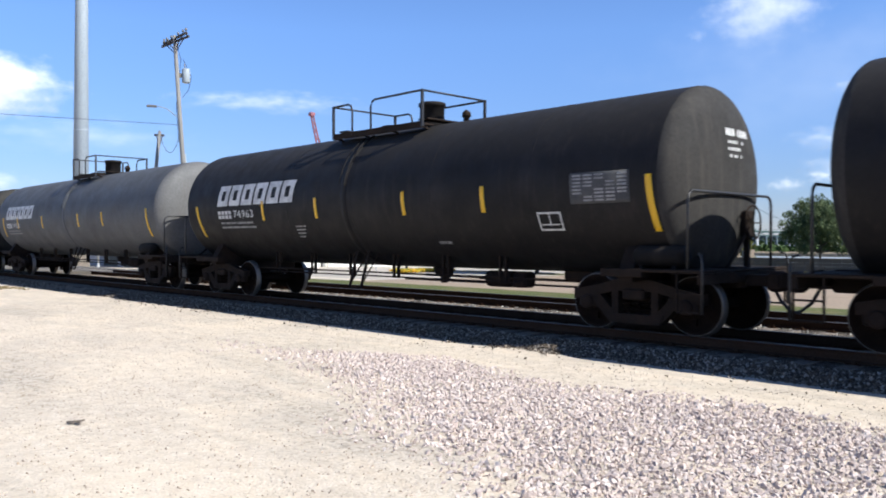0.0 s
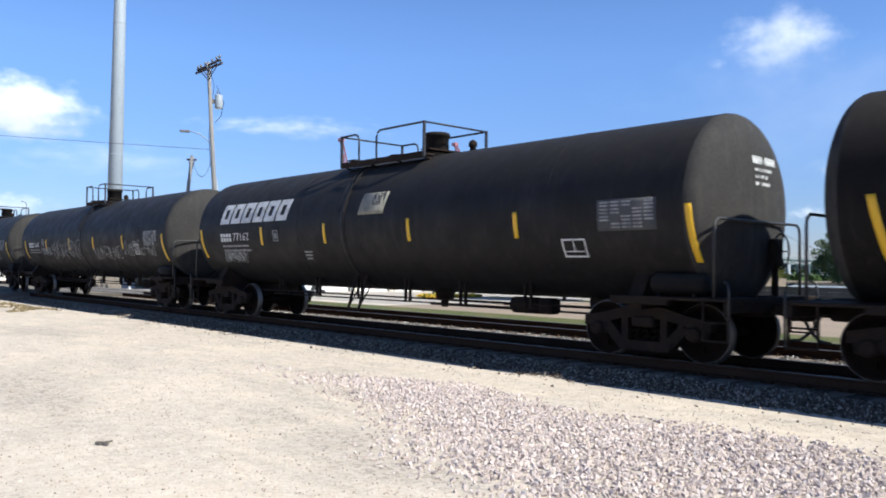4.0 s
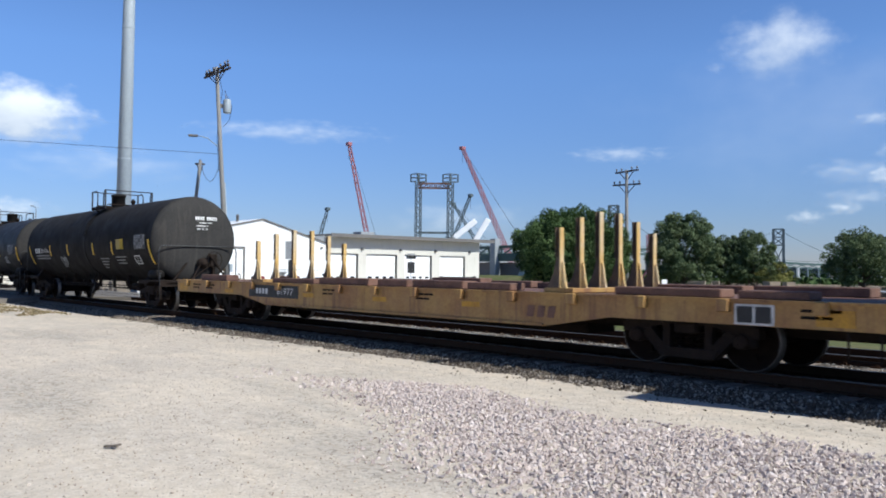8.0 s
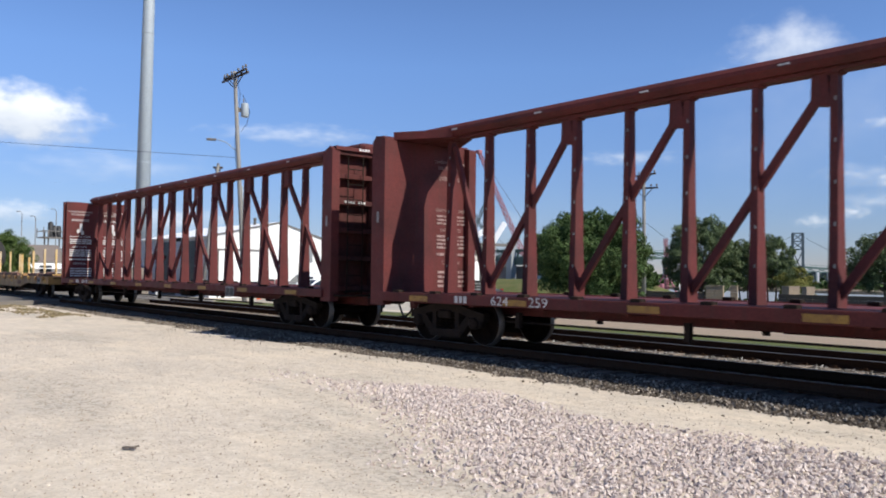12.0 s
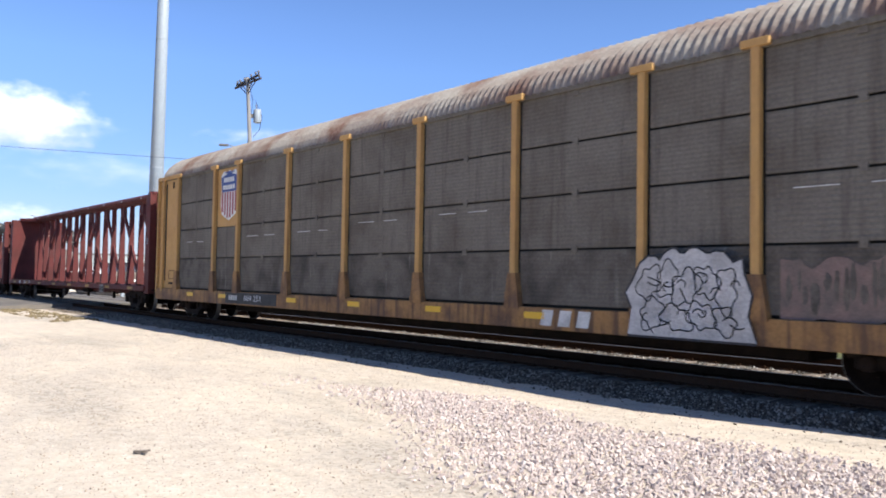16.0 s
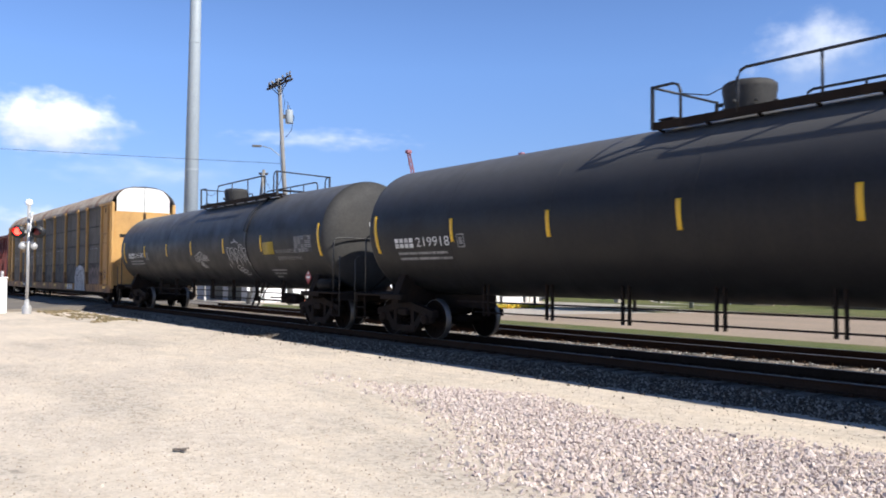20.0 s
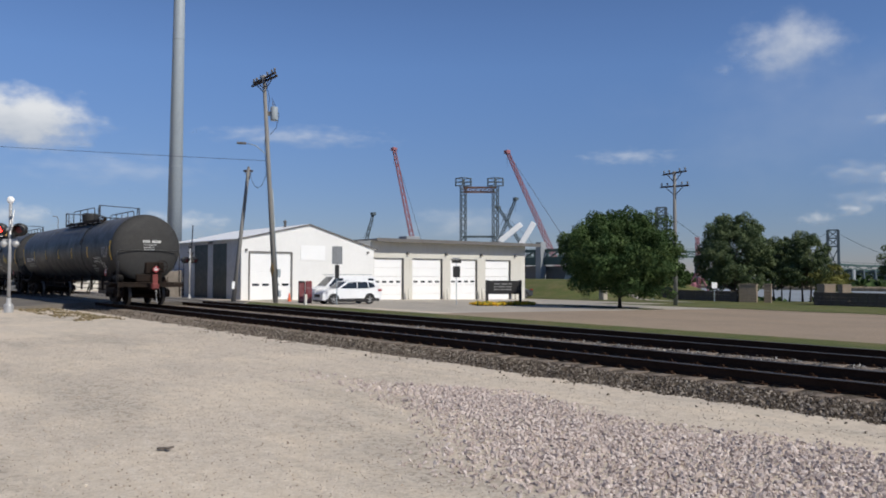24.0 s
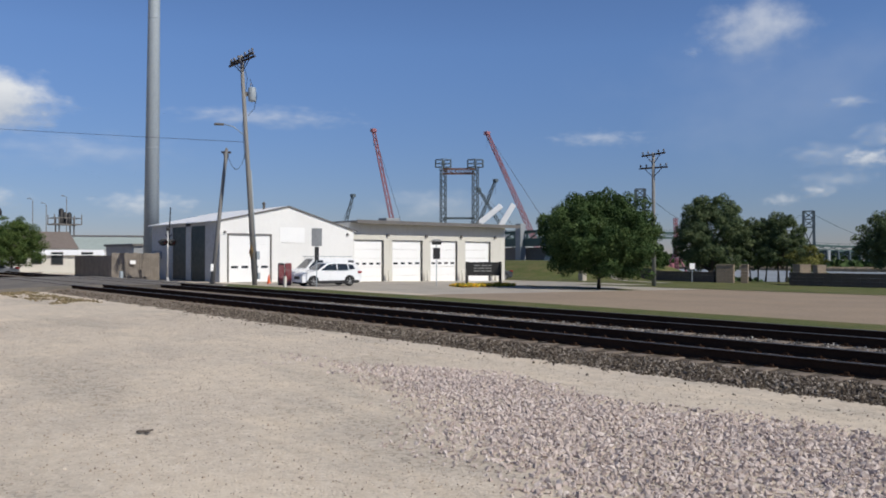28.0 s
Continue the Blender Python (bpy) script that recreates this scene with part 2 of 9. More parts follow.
# ---- mesh building ----
class Shape:
    """Collects simple solids into one mesh."""

    def __init__(self):
        self.v, self.f, self.smooth, self.mi = [], [], [], []
        self.slot = 0

    def add(self, verts, faces, smooth=False, m=None):
        o = len(self.v)
        self.v += [tuple((m @ Vector(p)) if m else p) for p in verts]
        self.f += [tuple(i + o for i in q) for q in faces]
        self.smooth += [smooth] * len(faces)
        self.mi += [self.slot] * len(faces)
        return self

    def box(self, x0, x1, y0, y1, z0, z1, c=0.0, m=None):
        """A box from corner to corner, with its edges along z, x and y cut by c."""
        if c <= 0:
            vs = [(x, y, z) for x in (x0, x1) for y in (y0, y1) for z in (z0, z1)]
            return self.add(vs, [(0, 1, 3, 2), (4, 6, 7, 5), (0, 4, 5, 1), (2, 3, 7, 6), (0, 2, 6, 4), (1, 5, 7, 3)], False, m)
        c = min(c, (x1 - x0) * 0.45, (y1 - y0) * 0.45, (z1 - z0) * 0.45)
        vs, rings = [], []
        for z, i in ((z0, c), (z0 + c, 0), (z1 - c, 0), (z1, c)):
            a, b, p, q = x0 + i, x1 - i, y0 + i, y1 - i
            rings.append(len(vs))
            vs += [(a + c, p, z), (b - c, p, z), (b, p + c, z), (b, q - c, z), (b - c, q, z), (a + c, q, z), (a, q - c, z), (a, p + c, z)]
        fs = [tuple(range(7, -1, -1)), tuple(range(24, 32))]
        for k in range(3):
            for j in range(8):
                n = (j + 1) % 8
                fs.append((k * 8 + j, k * 8 + n, k * 8 + 8 + n, k * 8 + 8 + j))
        return self.add(vs, fs, False, m)

    def beam(self, p, q, w, h, up=(0, 0, 1), c=0.0):
        """A bar from p to q, w wide and h deep along up."""
        p, q = Vector(p), Vector(q)
        d = q - p
        x = d.normalized()
        y = Vector(up).cross(x)
        y = y.normalized() if y.length > 1e-6 else Vector((0, 1, 0))
        z = x.cross(y)
        m = Matrix((x, y, z)).transposed().to_4x4()
        m.translation = p
        return self.box(0, d.length, -w / 2, w / 2, -h / 2, h / 2, c, m)

    def tube(self, pts, r, seg=6, r2=None, caps=True):
        """A round bar along a line of points; r2: its radius at the end."""
        pts = [Vector(p) for p in pts]
        r2 = r if r2 is None else r2
        vs, fs, n = [], [], len(pts)
        for i, p in enumerate(pts):
            d = (pts[min(i + 1, n - 1)] - pts[max(i - 1, 0)]).normalized()
            a = d.cross(Vector((0, 0, 1)) if abs(d.z) < 0.9 else Vector((1, 0, 0))).normalized()
            b = d.cross(a)
            rr = r + (r2 - r) * i / max(1, n - 1)
            vs += [tuple(p + a * (rr * math.cos(k * math.tau / seg)) + b * (rr * math.sin(k * math.tau / seg))) for k in range(seg)]
        for i in range(n - 1):
            for k in range(seg):
                j = (k + 1) % seg
                fs.append((i * seg + k, i * seg + seg + k, i * seg + seg + j, i * seg + j))
        self.add(vs, fs, seg > 5)
        if caps:
            self.add(vs[:seg], [tuple(range(seg))])
            self.add(vs[-seg:], [tuple(range(seg - 1, -1, -1))])
        return self

    def lathe(self, prof, axis="x", seg=32, centre=(0, 0, 0), smooth=True, a0=0.0, a1=math.tau):
        """Turns a profile of (along, radius) round an axis through centre."""
        vs, fs, n = [], [], len(prof)
        full = abs(a1 - a0 - math.tau) < 1e-6
        m = seg if full else seg + 1
        cx, cy, cz = centre
        for k in range(m):
            a = a0 + (a1 - a0) * k / seg
            c, s = math.cos(a), math.sin(a)
            for t, r in prof:
                if axis == "x":
                    vs.append((cx + t, cy + r * c, cz + r * s))
                elif axis == "y":
                    vs.append((cx + r * s, cy + t, cz + r * c))
                else:
                    vs.append((cx + r * c, cy + r * s, cz + t))
        for k in range(seg):
            j = (k + 1) % m
            for i in range(n - 1):
                fs.append((k * n + i, k * n + i + 1, j * n + i + 1, j * n + i))
        return self.add(vs, fs, smooth)

    def sheet(self, prof, y0, y1, m=None):
        """A profile of (x, z), closed, pushed from y0 to y1."""
        n = len(prof)
        vs = [(x, y0, z) for x, z in prof] + [(x, y1, z) for x, z in prof]
        fs = [tuple(range(n)), tuple(range(2 * n - 1, n - 1, -1))]
        fs += [(i, n + i, n + (i + 1) % n, (i + 1) % n) for i in range(n)]
        return self.add(vs, fs, False, m)

    def mesh(self, name, *mats):
        me = bpy.data.meshes.new(name)
        me.from_pydata(self.v, [], self.f)
        for m in mats:
            me.materials.append(m)
        me.polygons.foreach_set("use_smooth", self.smooth)
        if len(mats) > 1:
            me.polygons.foreach_set("material_index", self.mi)
        bm = bmesh.new()
        bm.from_mesh(me)
        bmesh.ops.remove_doubles(bm, verts=bm.verts, dist=1e-5)
        bmesh.ops.recalc_face_normals(bm, faces=bm.faces)
        bm.to_mesh(me)
        bm.free()
        return me


def pieces(name, shape, material, parent, label=""):
    """Each loose solid of a shape as a part of its own."""
    link = list(range(len(shape.v)))

    def root(i):
        while link[i] != i:
            link[i] = link[link[i]]
            i = link[i]
        return i
    seen = {}
    for i, p in enumerate(shape.v):
        k = (round(p[0], 4), round(p[1], 4), round(p[2], 4))
        link[i] = root(seen.setdefault(k, i))
    for f in shape.f:
        for i in f[1:]:
            link[root(i)] = root(f[0])
    groups = {}
    for n, f in enumerate(shape.f):
        groups.setdefault(root(f[0]), []).append(n)
    out = []
    for ns in groups.values():
        s, ids = Shape(), {}
        for n in ns:
            for i in shape.f[n]:
                if i not in ids:
                    ids[i] = len(s.v)
                    s.v.append(shape.v[i])
            s.f.append(tuple(ids[i] for i in shape.f[n]))
            s.smooth.append(shape.smooth[n])
            s.mi.append(shape.mi[n])
        out.append(part(name, s, material, parent, label))
    return out


def part(name, shape, material, parent, label=""):
    """One mesh object under a thing or a part."""
    me = shape if isinstance(shape, bpy.types.Mesh) else shape.mesh(name, *(material if isinstance(material, tuple) else (material,)))
    ob = new(name, me)
    ob.parent = parent
    if label:
        tagged(ob, label)
    return ob


def thing(name, label, category, group="", at=(0, 0, 0), rz=0.0):
    ob = new(name)
    ob.empty_display_size = 0.3
    ob.matrix_basis = pose(*at, 0, 0, rz)
    return tagged(ob, label, category, group)


def setting(name, shape, material, label="", category=""):
    ob = part(name, shape, material, None)
    return tagged(ob, label, category, kind="structure")


def letters(text, size, material, parent, place, name="lettering", width=None, bend=None, align="CENTER", label=""):
    """Flat letters 2 mm thick. place: turns the letters' x right, y up into the parent's space. bend: a function that lays points on a curved shell."""
    cu = bpy.data.curves.new(name, "FONT")
    cu.body, cu.size, cu.align_x, cu.align_y = text, size, align, "CENTER"
    cu.resolution_u = 2
    ob = bpy.data.objects.new(name, cu)
    me = bpy.data.meshes.new_from_object(ob)
    bpy.data.objects.remove(ob)
    bpy.data.curves.remove(cu)
    bm = bmesh.new()
    bm.from_mesh(me)
    if width:
        xs = [v.co.x for v in bm.verts]
        k = width / (max(xs) - min(xs))
        for v in bm.verts:
            v.co.x *= k
    if bend:
        ys = [v.co.y for v in bm.verts]
        y = min(ys) + 0.07
        while y < max(ys):
            bmesh.ops.bisect_plane(bm, geom=bm.verts[:] + bm.edges[:] + bm.faces[:], plane_co=(0, y, 0), plane_no=(0, 1, 0))
            y += 0.07
    for v in bm.verts:
        v.co = place @ v.co
        if bend:
            v.co = bend(v.co)
    bm.to_mesh(me)
    bm.free()
    me.materials.clear()
    me.materials.append(material)
    return part(name, me, None, parent, label)


# ---- the train ----
TRACK_Y, RAIL_Z = 12.05, 0.30
CARS = []      # (thing, where its middle is in the train)
WHEELSETS = []  # every pair of wheels, to be turned
rng = random.Random(7)


def wheelset_mesh():
    s = Shape()
    for k in (-1, 1):
        y = 0.75 * k
        s.slot = 0
        s.lathe([(y - 0.09 * k, 0.0), (y - 0.09 * k, 0.13), (y - 0.03 * k, 0.16), (y - 0.02 * k, 0.36), (y - 0.06 * k, 0.39), (y - 0.06 * k, 0.455)], "y", 28)
        s.lathe([(y + 0.07 * k, 0.0), (y + 0.07 * k, 0.12), (y + 0.015 * k, 0.15), (y + 0.005 * k, 0.36), (y + 0.06 * k, 0.385), (y + 0.068 * k, 0.445)], "y", 28)
        s.slot = 1
        s.lathe([(y + 0.068 * k, 0.445), (y + 0.07 * k, 0.457), (y - 0.03 * k, 0.462), (y - 0.045 * k, 0.485), (y - 0.06 * k, 0.48), (y - 0.06 * k, 0.455)], "y", 28)
    s.slot = 0
    s.tube([(0, -1.06, 0), (0, 1.06, 0)], 0.085, 10)
    for k in range(4):
        a = k * math.tau / 4
        s.box(0.2, 0.3, -0.83, -0.79, -0.03, 0.03, 0, Matrix.Rotation(a, 4, "Y"))
    return s.mesh("wheelset", M_WHEEL, M_TREAD)


def sideframe_mesh(k):
    s = Shape()
    y0, y1 = (k * 1.0 - 0.09, k * 1.0 + 0.09)
    s.sheet([(-1.16, 0.50), (-1.16, 0.66), (-0.72, 0.74), (-0.34, 0.84), (0.34, 0.84), (0.72, 0.74), (1.16, 0.66), (1.16, 0.50), (0.72, 0.57), (0.38, 0.66), (-0.38, 0.66), (-0.72, 0.57)], y0, y1)
    s.sheet([(-0.46, 0.15), (0.46, 0.15), (0.52, 0.30), (-0.52, 0.30)], y0 - 0.02, y1 + 0.02)
    for d in (-1, 1):
        s.sheet([(0.46 * d, 0.15), (0.80 * d, 0.50), (0.66 * d, 0.60), (0.34 * d, 0.28)], y0, y1)
        s.sheet([(0.30 * d, 0.26), (0.42 * d, 0.26), (0.42 * d, 0.70), (0.30 * d, 0.70)], y0, y1)
        s.box(0.72 * d if d > 0 else -1.08, 1.08 if d > 0 else -0.72, y0 + 0.01, y1 - 0.01, 0.36, 0.58, 0.03)
    return s.mesh("sideframe", M_STEEL)


def spring_mesh(k):
    s = Shape()
    for x in (-0.18, 0.0, 0.18):
        pts = [(x + 0.062 * math.cos(a * 0.9), k * 1.0 + 0.062 * math.sin(a * 0.9), 0.30 + 0.0135 * a) for a in range(25)]
        s.tube(pts, 0.016, 5)
    return s.mesh("spring", M_WHEEL)


def bearing_mesh():
    s = Shape()
    s.lathe([(-0.10, 0.0), (-0.10, 0.08), (-0.085, 0.115), (0.06, 0.125), (0.06, 0.0)], "y", 14)
    for k in range(3):
        a = k * math.tau / 3
        s.tube([(0.05 * math.cos(a), -0.125, 0.05 * math.sin(a)), (0.05 * math.cos(a), -0.09, 0.05 * math.sin(a))], 0.014, 6)
    return s.mesh("bearing_cap", M_STEEL)


def brake_beam_mesh():
    s = Shape()
    s.box(-0.06, 0.06, -0.75, 0.75, 0.30, 0.40)
    s.beam((-0.04, -0.72, 0.36), (-0.3, 0.0, 0.36), 0.07, 0.07)
    s.beam((-0.04, 0.72, 0.36), (-0.3, 0.0, 0.36), 0.07, 0.07)
    for y in (-0.75, 0.75):
        s.box(0.0, 0.1, y - 0.06, y + 0.06, 0.26, 0.60)
    return s.mesh("brake_beam", M_STEEL)


def bolster_mesh():
    s = Shape()
    s.box(-0.2, 0.2, -1.15, 1.15, 0.52, 0.70, 0.03)
    s.box(-0.16, 0.16, -0.55, 0.55, 0.40, 0.52, 0.02)
    s.tube([(0, 0, 0.69), (0, 0, 0.80)], 0.2, 14)
    return s.mesh("bogie", M_STEEL)


ME_WHEEL, ME_BOLSTER, ME_BEARING, ME_BRAKE = wheelset_mesh(), bolster_mesh(), bearing_mesh(), brake_beam_mesh()
ME_FRAME = {k: sideframe_mesh(k) for k in (-1, 1)}
ME_SPRING = {k: spring_mesh(k) for k in (-1, 1)}


def bogie(car, x):
    b = part("bogie", ME_BOLSTER, None, car)
    b.matrix_basis = pose(x, 0, 0)
    for k in (-1, 1):
        part("sideframe", ME_FRAME[k], None, b)
        part("spring", ME_SPRING[k], None, b)
    for d in (-1, 1):
        part("brake_beam", ME_BRAKE, None, b).matrix_basis = pose(0.4 * d, 0, 0, 0, 0, 0 if d > 0 else 180)
    for d in (-0.889, 0.889):
        w = part("wheelset", ME_WHEEL, None, b, "brown steel wheels with bright worn treads")
        w.matrix_basis = pose(d, 0, 0.457)
        WHEELSETS.append((w, d))
        for k in (-1, 1):
            c = part("bearing_cap", ME_BEARING, None, b)
            c.matrix_basis = pose(d, k * 1.06, 0.457, 0, 0, 0 if k < 0 else 180)


def coupler(car, x, d):
    """A knuckle coupler at x that points along d, with its air hose."""
    s = Shape()
    s.box(min(x, x + 0.45 * d), max(x, x + 0.45 * d), -0.09, 0.09, 0.76, 0.94, 0.02)
    s.box(x + (0.38 if d > 0 else -0.62), x + (0.62 if d > 0 else -0.38), -0.19, 0.13, 0.69, 1.0, 0.05)
    s.box(x + (0.55 if d > 0 else -0.70), x + (0.70 if d > 0 else -0.55), -0.16, -0.04, 0.72, 0.98, 0.04)
    s.beam((x + 0.1 * d, -0.15, 1.03), (x + 0.1 * d, -1.2, 0.98), 0.03, 0.03)
    part("coupler", s, M_STEEL, car, "rusty steel knuckle coupler")
    h = Shape()
    h.tube([(x + 0.1 * d, 0.28, 0.9), (x + 0.28 * d, 0.3, 0.78), (x + 0.42 * d, 0.3, 0.52), (x + 0.58 * d, 0.26, 0.38), (x + 0.76 * d, 0.2, 0.36)], 0.028, 6)
    part("air_hose", h, M_RAILING, car, "black rubber air hose")


def brake_gear(car, x):
    s = Shape()
    s.tube([(x - 0.5, -0.35, 0.72), (x + 0.15, -0.35, 0.72)], 0.16, 12)
    s.tube([(x - 0.8, -0.35, 0.72), (x - 0.5, -0.35, 0.72)], 0.03, 6)
    s.box(x + 0.3, x + 0.62, -0.62, -0.28, 0.58, 0.88, 0.04)
    s.tube([(x - 3.2, -0.2, 0.62), (x + 3.0, -0.2, 0.62)], 0.022, 6)
    s.tube([(x - 3.0, 0.25, 0.7), (x + 3.2, 0.25, 0.7)], 0.03, 6)
    part("brake_gear", s, M_STEEL, car)


def patch(x0, x1, z0, z1, rad, cz, lift=0.006, n=8, lean=0.0):
    """A thin curved plate on the near side of a tank."""
    s, vs = Shape(), []
    for off in (lift, 0.0):
        for i in range(n + 1):
            z = z0 + (z1 - z0) * i / n
            y = -math.sqrt(max(0, (rad + off) ** 2 - (z - cz) ** 2))
            for x in (x0, x1):
                vs.append((x + lean * (z - z0) / (z1 - z0), y, z))
    m = 2 * (n + 1)
    fs = []
    for i in range(n):
        a = 2 * i
        fs += [(a, a + 1, a + 3, a + 2), (a, a + 2, m + a + 2, m + a), (a + 1, m + a + 1, m + a + 3, a + 3)]
    fs += [(0, m, m + 1, 1), (m - 2, m - 1, 2 * m - 1, 2 * m - 2)]
    return s.add(vs, fs, True)


def bars(shape_fn, rows, x, z, pitch, height, r):
    """Rows of small bars that stand for lettering too small to read; shape_fn draws one bar."""
    for k, row in enumerate(rows):
        cx = x
        for w in row:
            if w > 0:
                shape_fn(cx, cx + w, z - k * pitch - height, z - k * pitch)
            cx += abs(w) + r
    return None


def tank_bars(car, rows, x, z, rad, cz, pitch=0.12, height=0.07, material=None, gap=0.03, name="stencil"):
    s = Shape()

    def one(a, b, p, q):
        t = patch(a, b, p, q, rad, cz, 0.004, 2)
        s.add(t.v, t.f)
    bars(one, rows, x, z, pitch, height, gap)
    return pieces(name, s, material or M_STENCIL, car, "small white stencil word")


def flat_bars(parent, rows, place, pitch, height, material, gap=0.02, name="stencil", label=""):
    s = Shape()

    def one(a, b, p, q):
        s.box(a, b, -0.004, 0.0, p, q, 0, place)
    bars(one, rows, 0, 0, pitch, height, gap)
    return pieces(name, s, material, parent, label)


def words(r, n, lo, hi, width):
    """A row of n bars of chance lengths that fill a width."""
    w = [r.uniform(lo, hi) for _ in range(n)]
    k = width / sum(w)
    return [a * k for a in w]


def tag_strokes(r, w, h, n):
    """Angular, overlapping sprayed strokes inside w by h that spell nothing."""
    out = []
    lw = w / n
    for i in range(n):
        for k in range(2):
            cells = [(u, v) for u in (0.0, 0.55, 1.1) for v in (0.05, 0.5, 0.95)]
            r.shuffle(cells)
            out.append([((i + u * 0.95 + r.uniform(-0.12, 0.12)) * lw, (0.1 + 0.9 * min(1.0, max(0.0, v + r.uniform(-0.1, 0.1)))) * h) for u, v in cells[:r.choice((4, 5))]])
    # round the strokes off by cutting their corners twice
    for _ in range(2):
        out = [[l[0]] + [(p[0] + (q[0] - p[0]) * f, p[1] + (q[1] - p[1]) * f) for p, q in zip(l, l[1:]) for f in (0.2, 0.8)] + [l[-1]] for l in out]
    return out


def hoop_strokes(r, w, h, n):
    """A sprayed tag of n narrow crooked hoops with a coil below and a tick above; it spells nothing."""
    out = []
    lw = w / n
    for i in range(n):
        x, tilt = i * lw, r.uniform(-0.12, 0.12) * lw
        top, low = h * r.uniform(0.72, 0.84), h * r.uniform(0.26, 0.36)
        out.append([(x + tilt, low), (x + 0.2 * lw, top - 0.06 * h), (x + 0.1 * lw, top), (x + 0.95 * lw, top + 0.02 * h), (x + 0.7 * lw, low + 0.16 * h), (x + 1.05 * lw, low - 0.02 * h)])
        out.append([(x + 0.35 * lw, top - 0.08 * h), (x + 0.3 * lw, low + 0.1 * h), (x + 0.75 * lw, low + r.uniform(0.1, 0.25) * h), (x + 0.5 * lw, top - 0.1 * h)])
    out = [[(x + r.uniform(-0.22, 0.22) * lw, z + r.uniform(-0.07, 0.07) * h) for x, z in l] for l in out]
    coil = [(w * (0.4 + 0.13 * math.cos(a) + 0.012 * a), h * (0.24 - 0.009 * a + 0.05 * math.sin(a))) for a in [k * 0.45 for k in range(44)]]
    tick = [(w * 0.3, h * 0.9), (w * 0.5, h * 0.94), (w * 0.62, h * 0.88), (w * 0.42, h)]
    # round the hoops off by cutting their corners once
    out = [[l[0]] + [(p[0] + (q[0] - p[0]) * f, p[1] + (q[1] - p[1]) * f) for p, q in zip(l, l[1:]) for f in (0.15, 0.85)] + [l[-1]] for l in out]
    return out + [coil, tick]


def ribbon(shape, lines, thick, place):
    """Flat ribbons along lines of (x, z); place lays a point on the surface."""
    for n, pts in enumerate(lines):
        vs = []
        for i, (x, z) in enumerate(pts):
            x0, z0 = pts[max(i - 1, 0)]
            x1, z1 = pts[min(i + 1, len(pts) - 1)]
            d = math.hypot(x1 - x0, z1 - z0) or 1
            nx, nz = -(z1 - z0) / d * thick / 2, (x1 - x0) / d * thick / 2
            p, q = place(x + nx, z + nz), place(x - nx, z - nz)
            vs += [(p[0], p[1] - 0.0007 * n, p[2]), (q[0], q[1] - 0.0007 * n, q[2])]
        shape.add(vs, [(2 * i, 2 * i + 1, 2 * i + 3, 2 * i + 2) for i in range(len(pts) - 1)])


def logo_blocks(car, x0, x1, z0, z1, rad, cz):
    """The owner's large white mark: six slanted blocks with slots, as plain shapes."""
    s = Shape()
    n = 6
    w = (x1 - x0) / n
    lean = (z1 - z0) * 0.22

    def piece(a, b, p, q):
        la, t = lean * (p - z0) / (z1 - z0), patch(0, 1, p, q, rad, cz, 0.006, 4)
        vs = [(a + la + (b - a) * v[0] + lean * (v[2] - p) / (z1 - z0), v[1], v[2]) for v in t.v]
        s.add(vs, t.f)
    h = z1 - z0
    for k in range(n):
        a, b = x0 + w * k, x0 + w * (k + 0.86)
        # each block is a slanted frame round a slot
        piece(a, a + w * 0.27, z0, z1)
        piece(b - w * 0.27, b, z0, z1)
        piece(a + w * 0.27, b - w * 0.27, z1 - h * 0.26, z1)
        piece(a + w * 0.27, b - w * 0.27, z0, z0 + h * 0.26)
    pieces("owner_mark", s, M_STENCIL, car, "bar of a slanted white block mark")


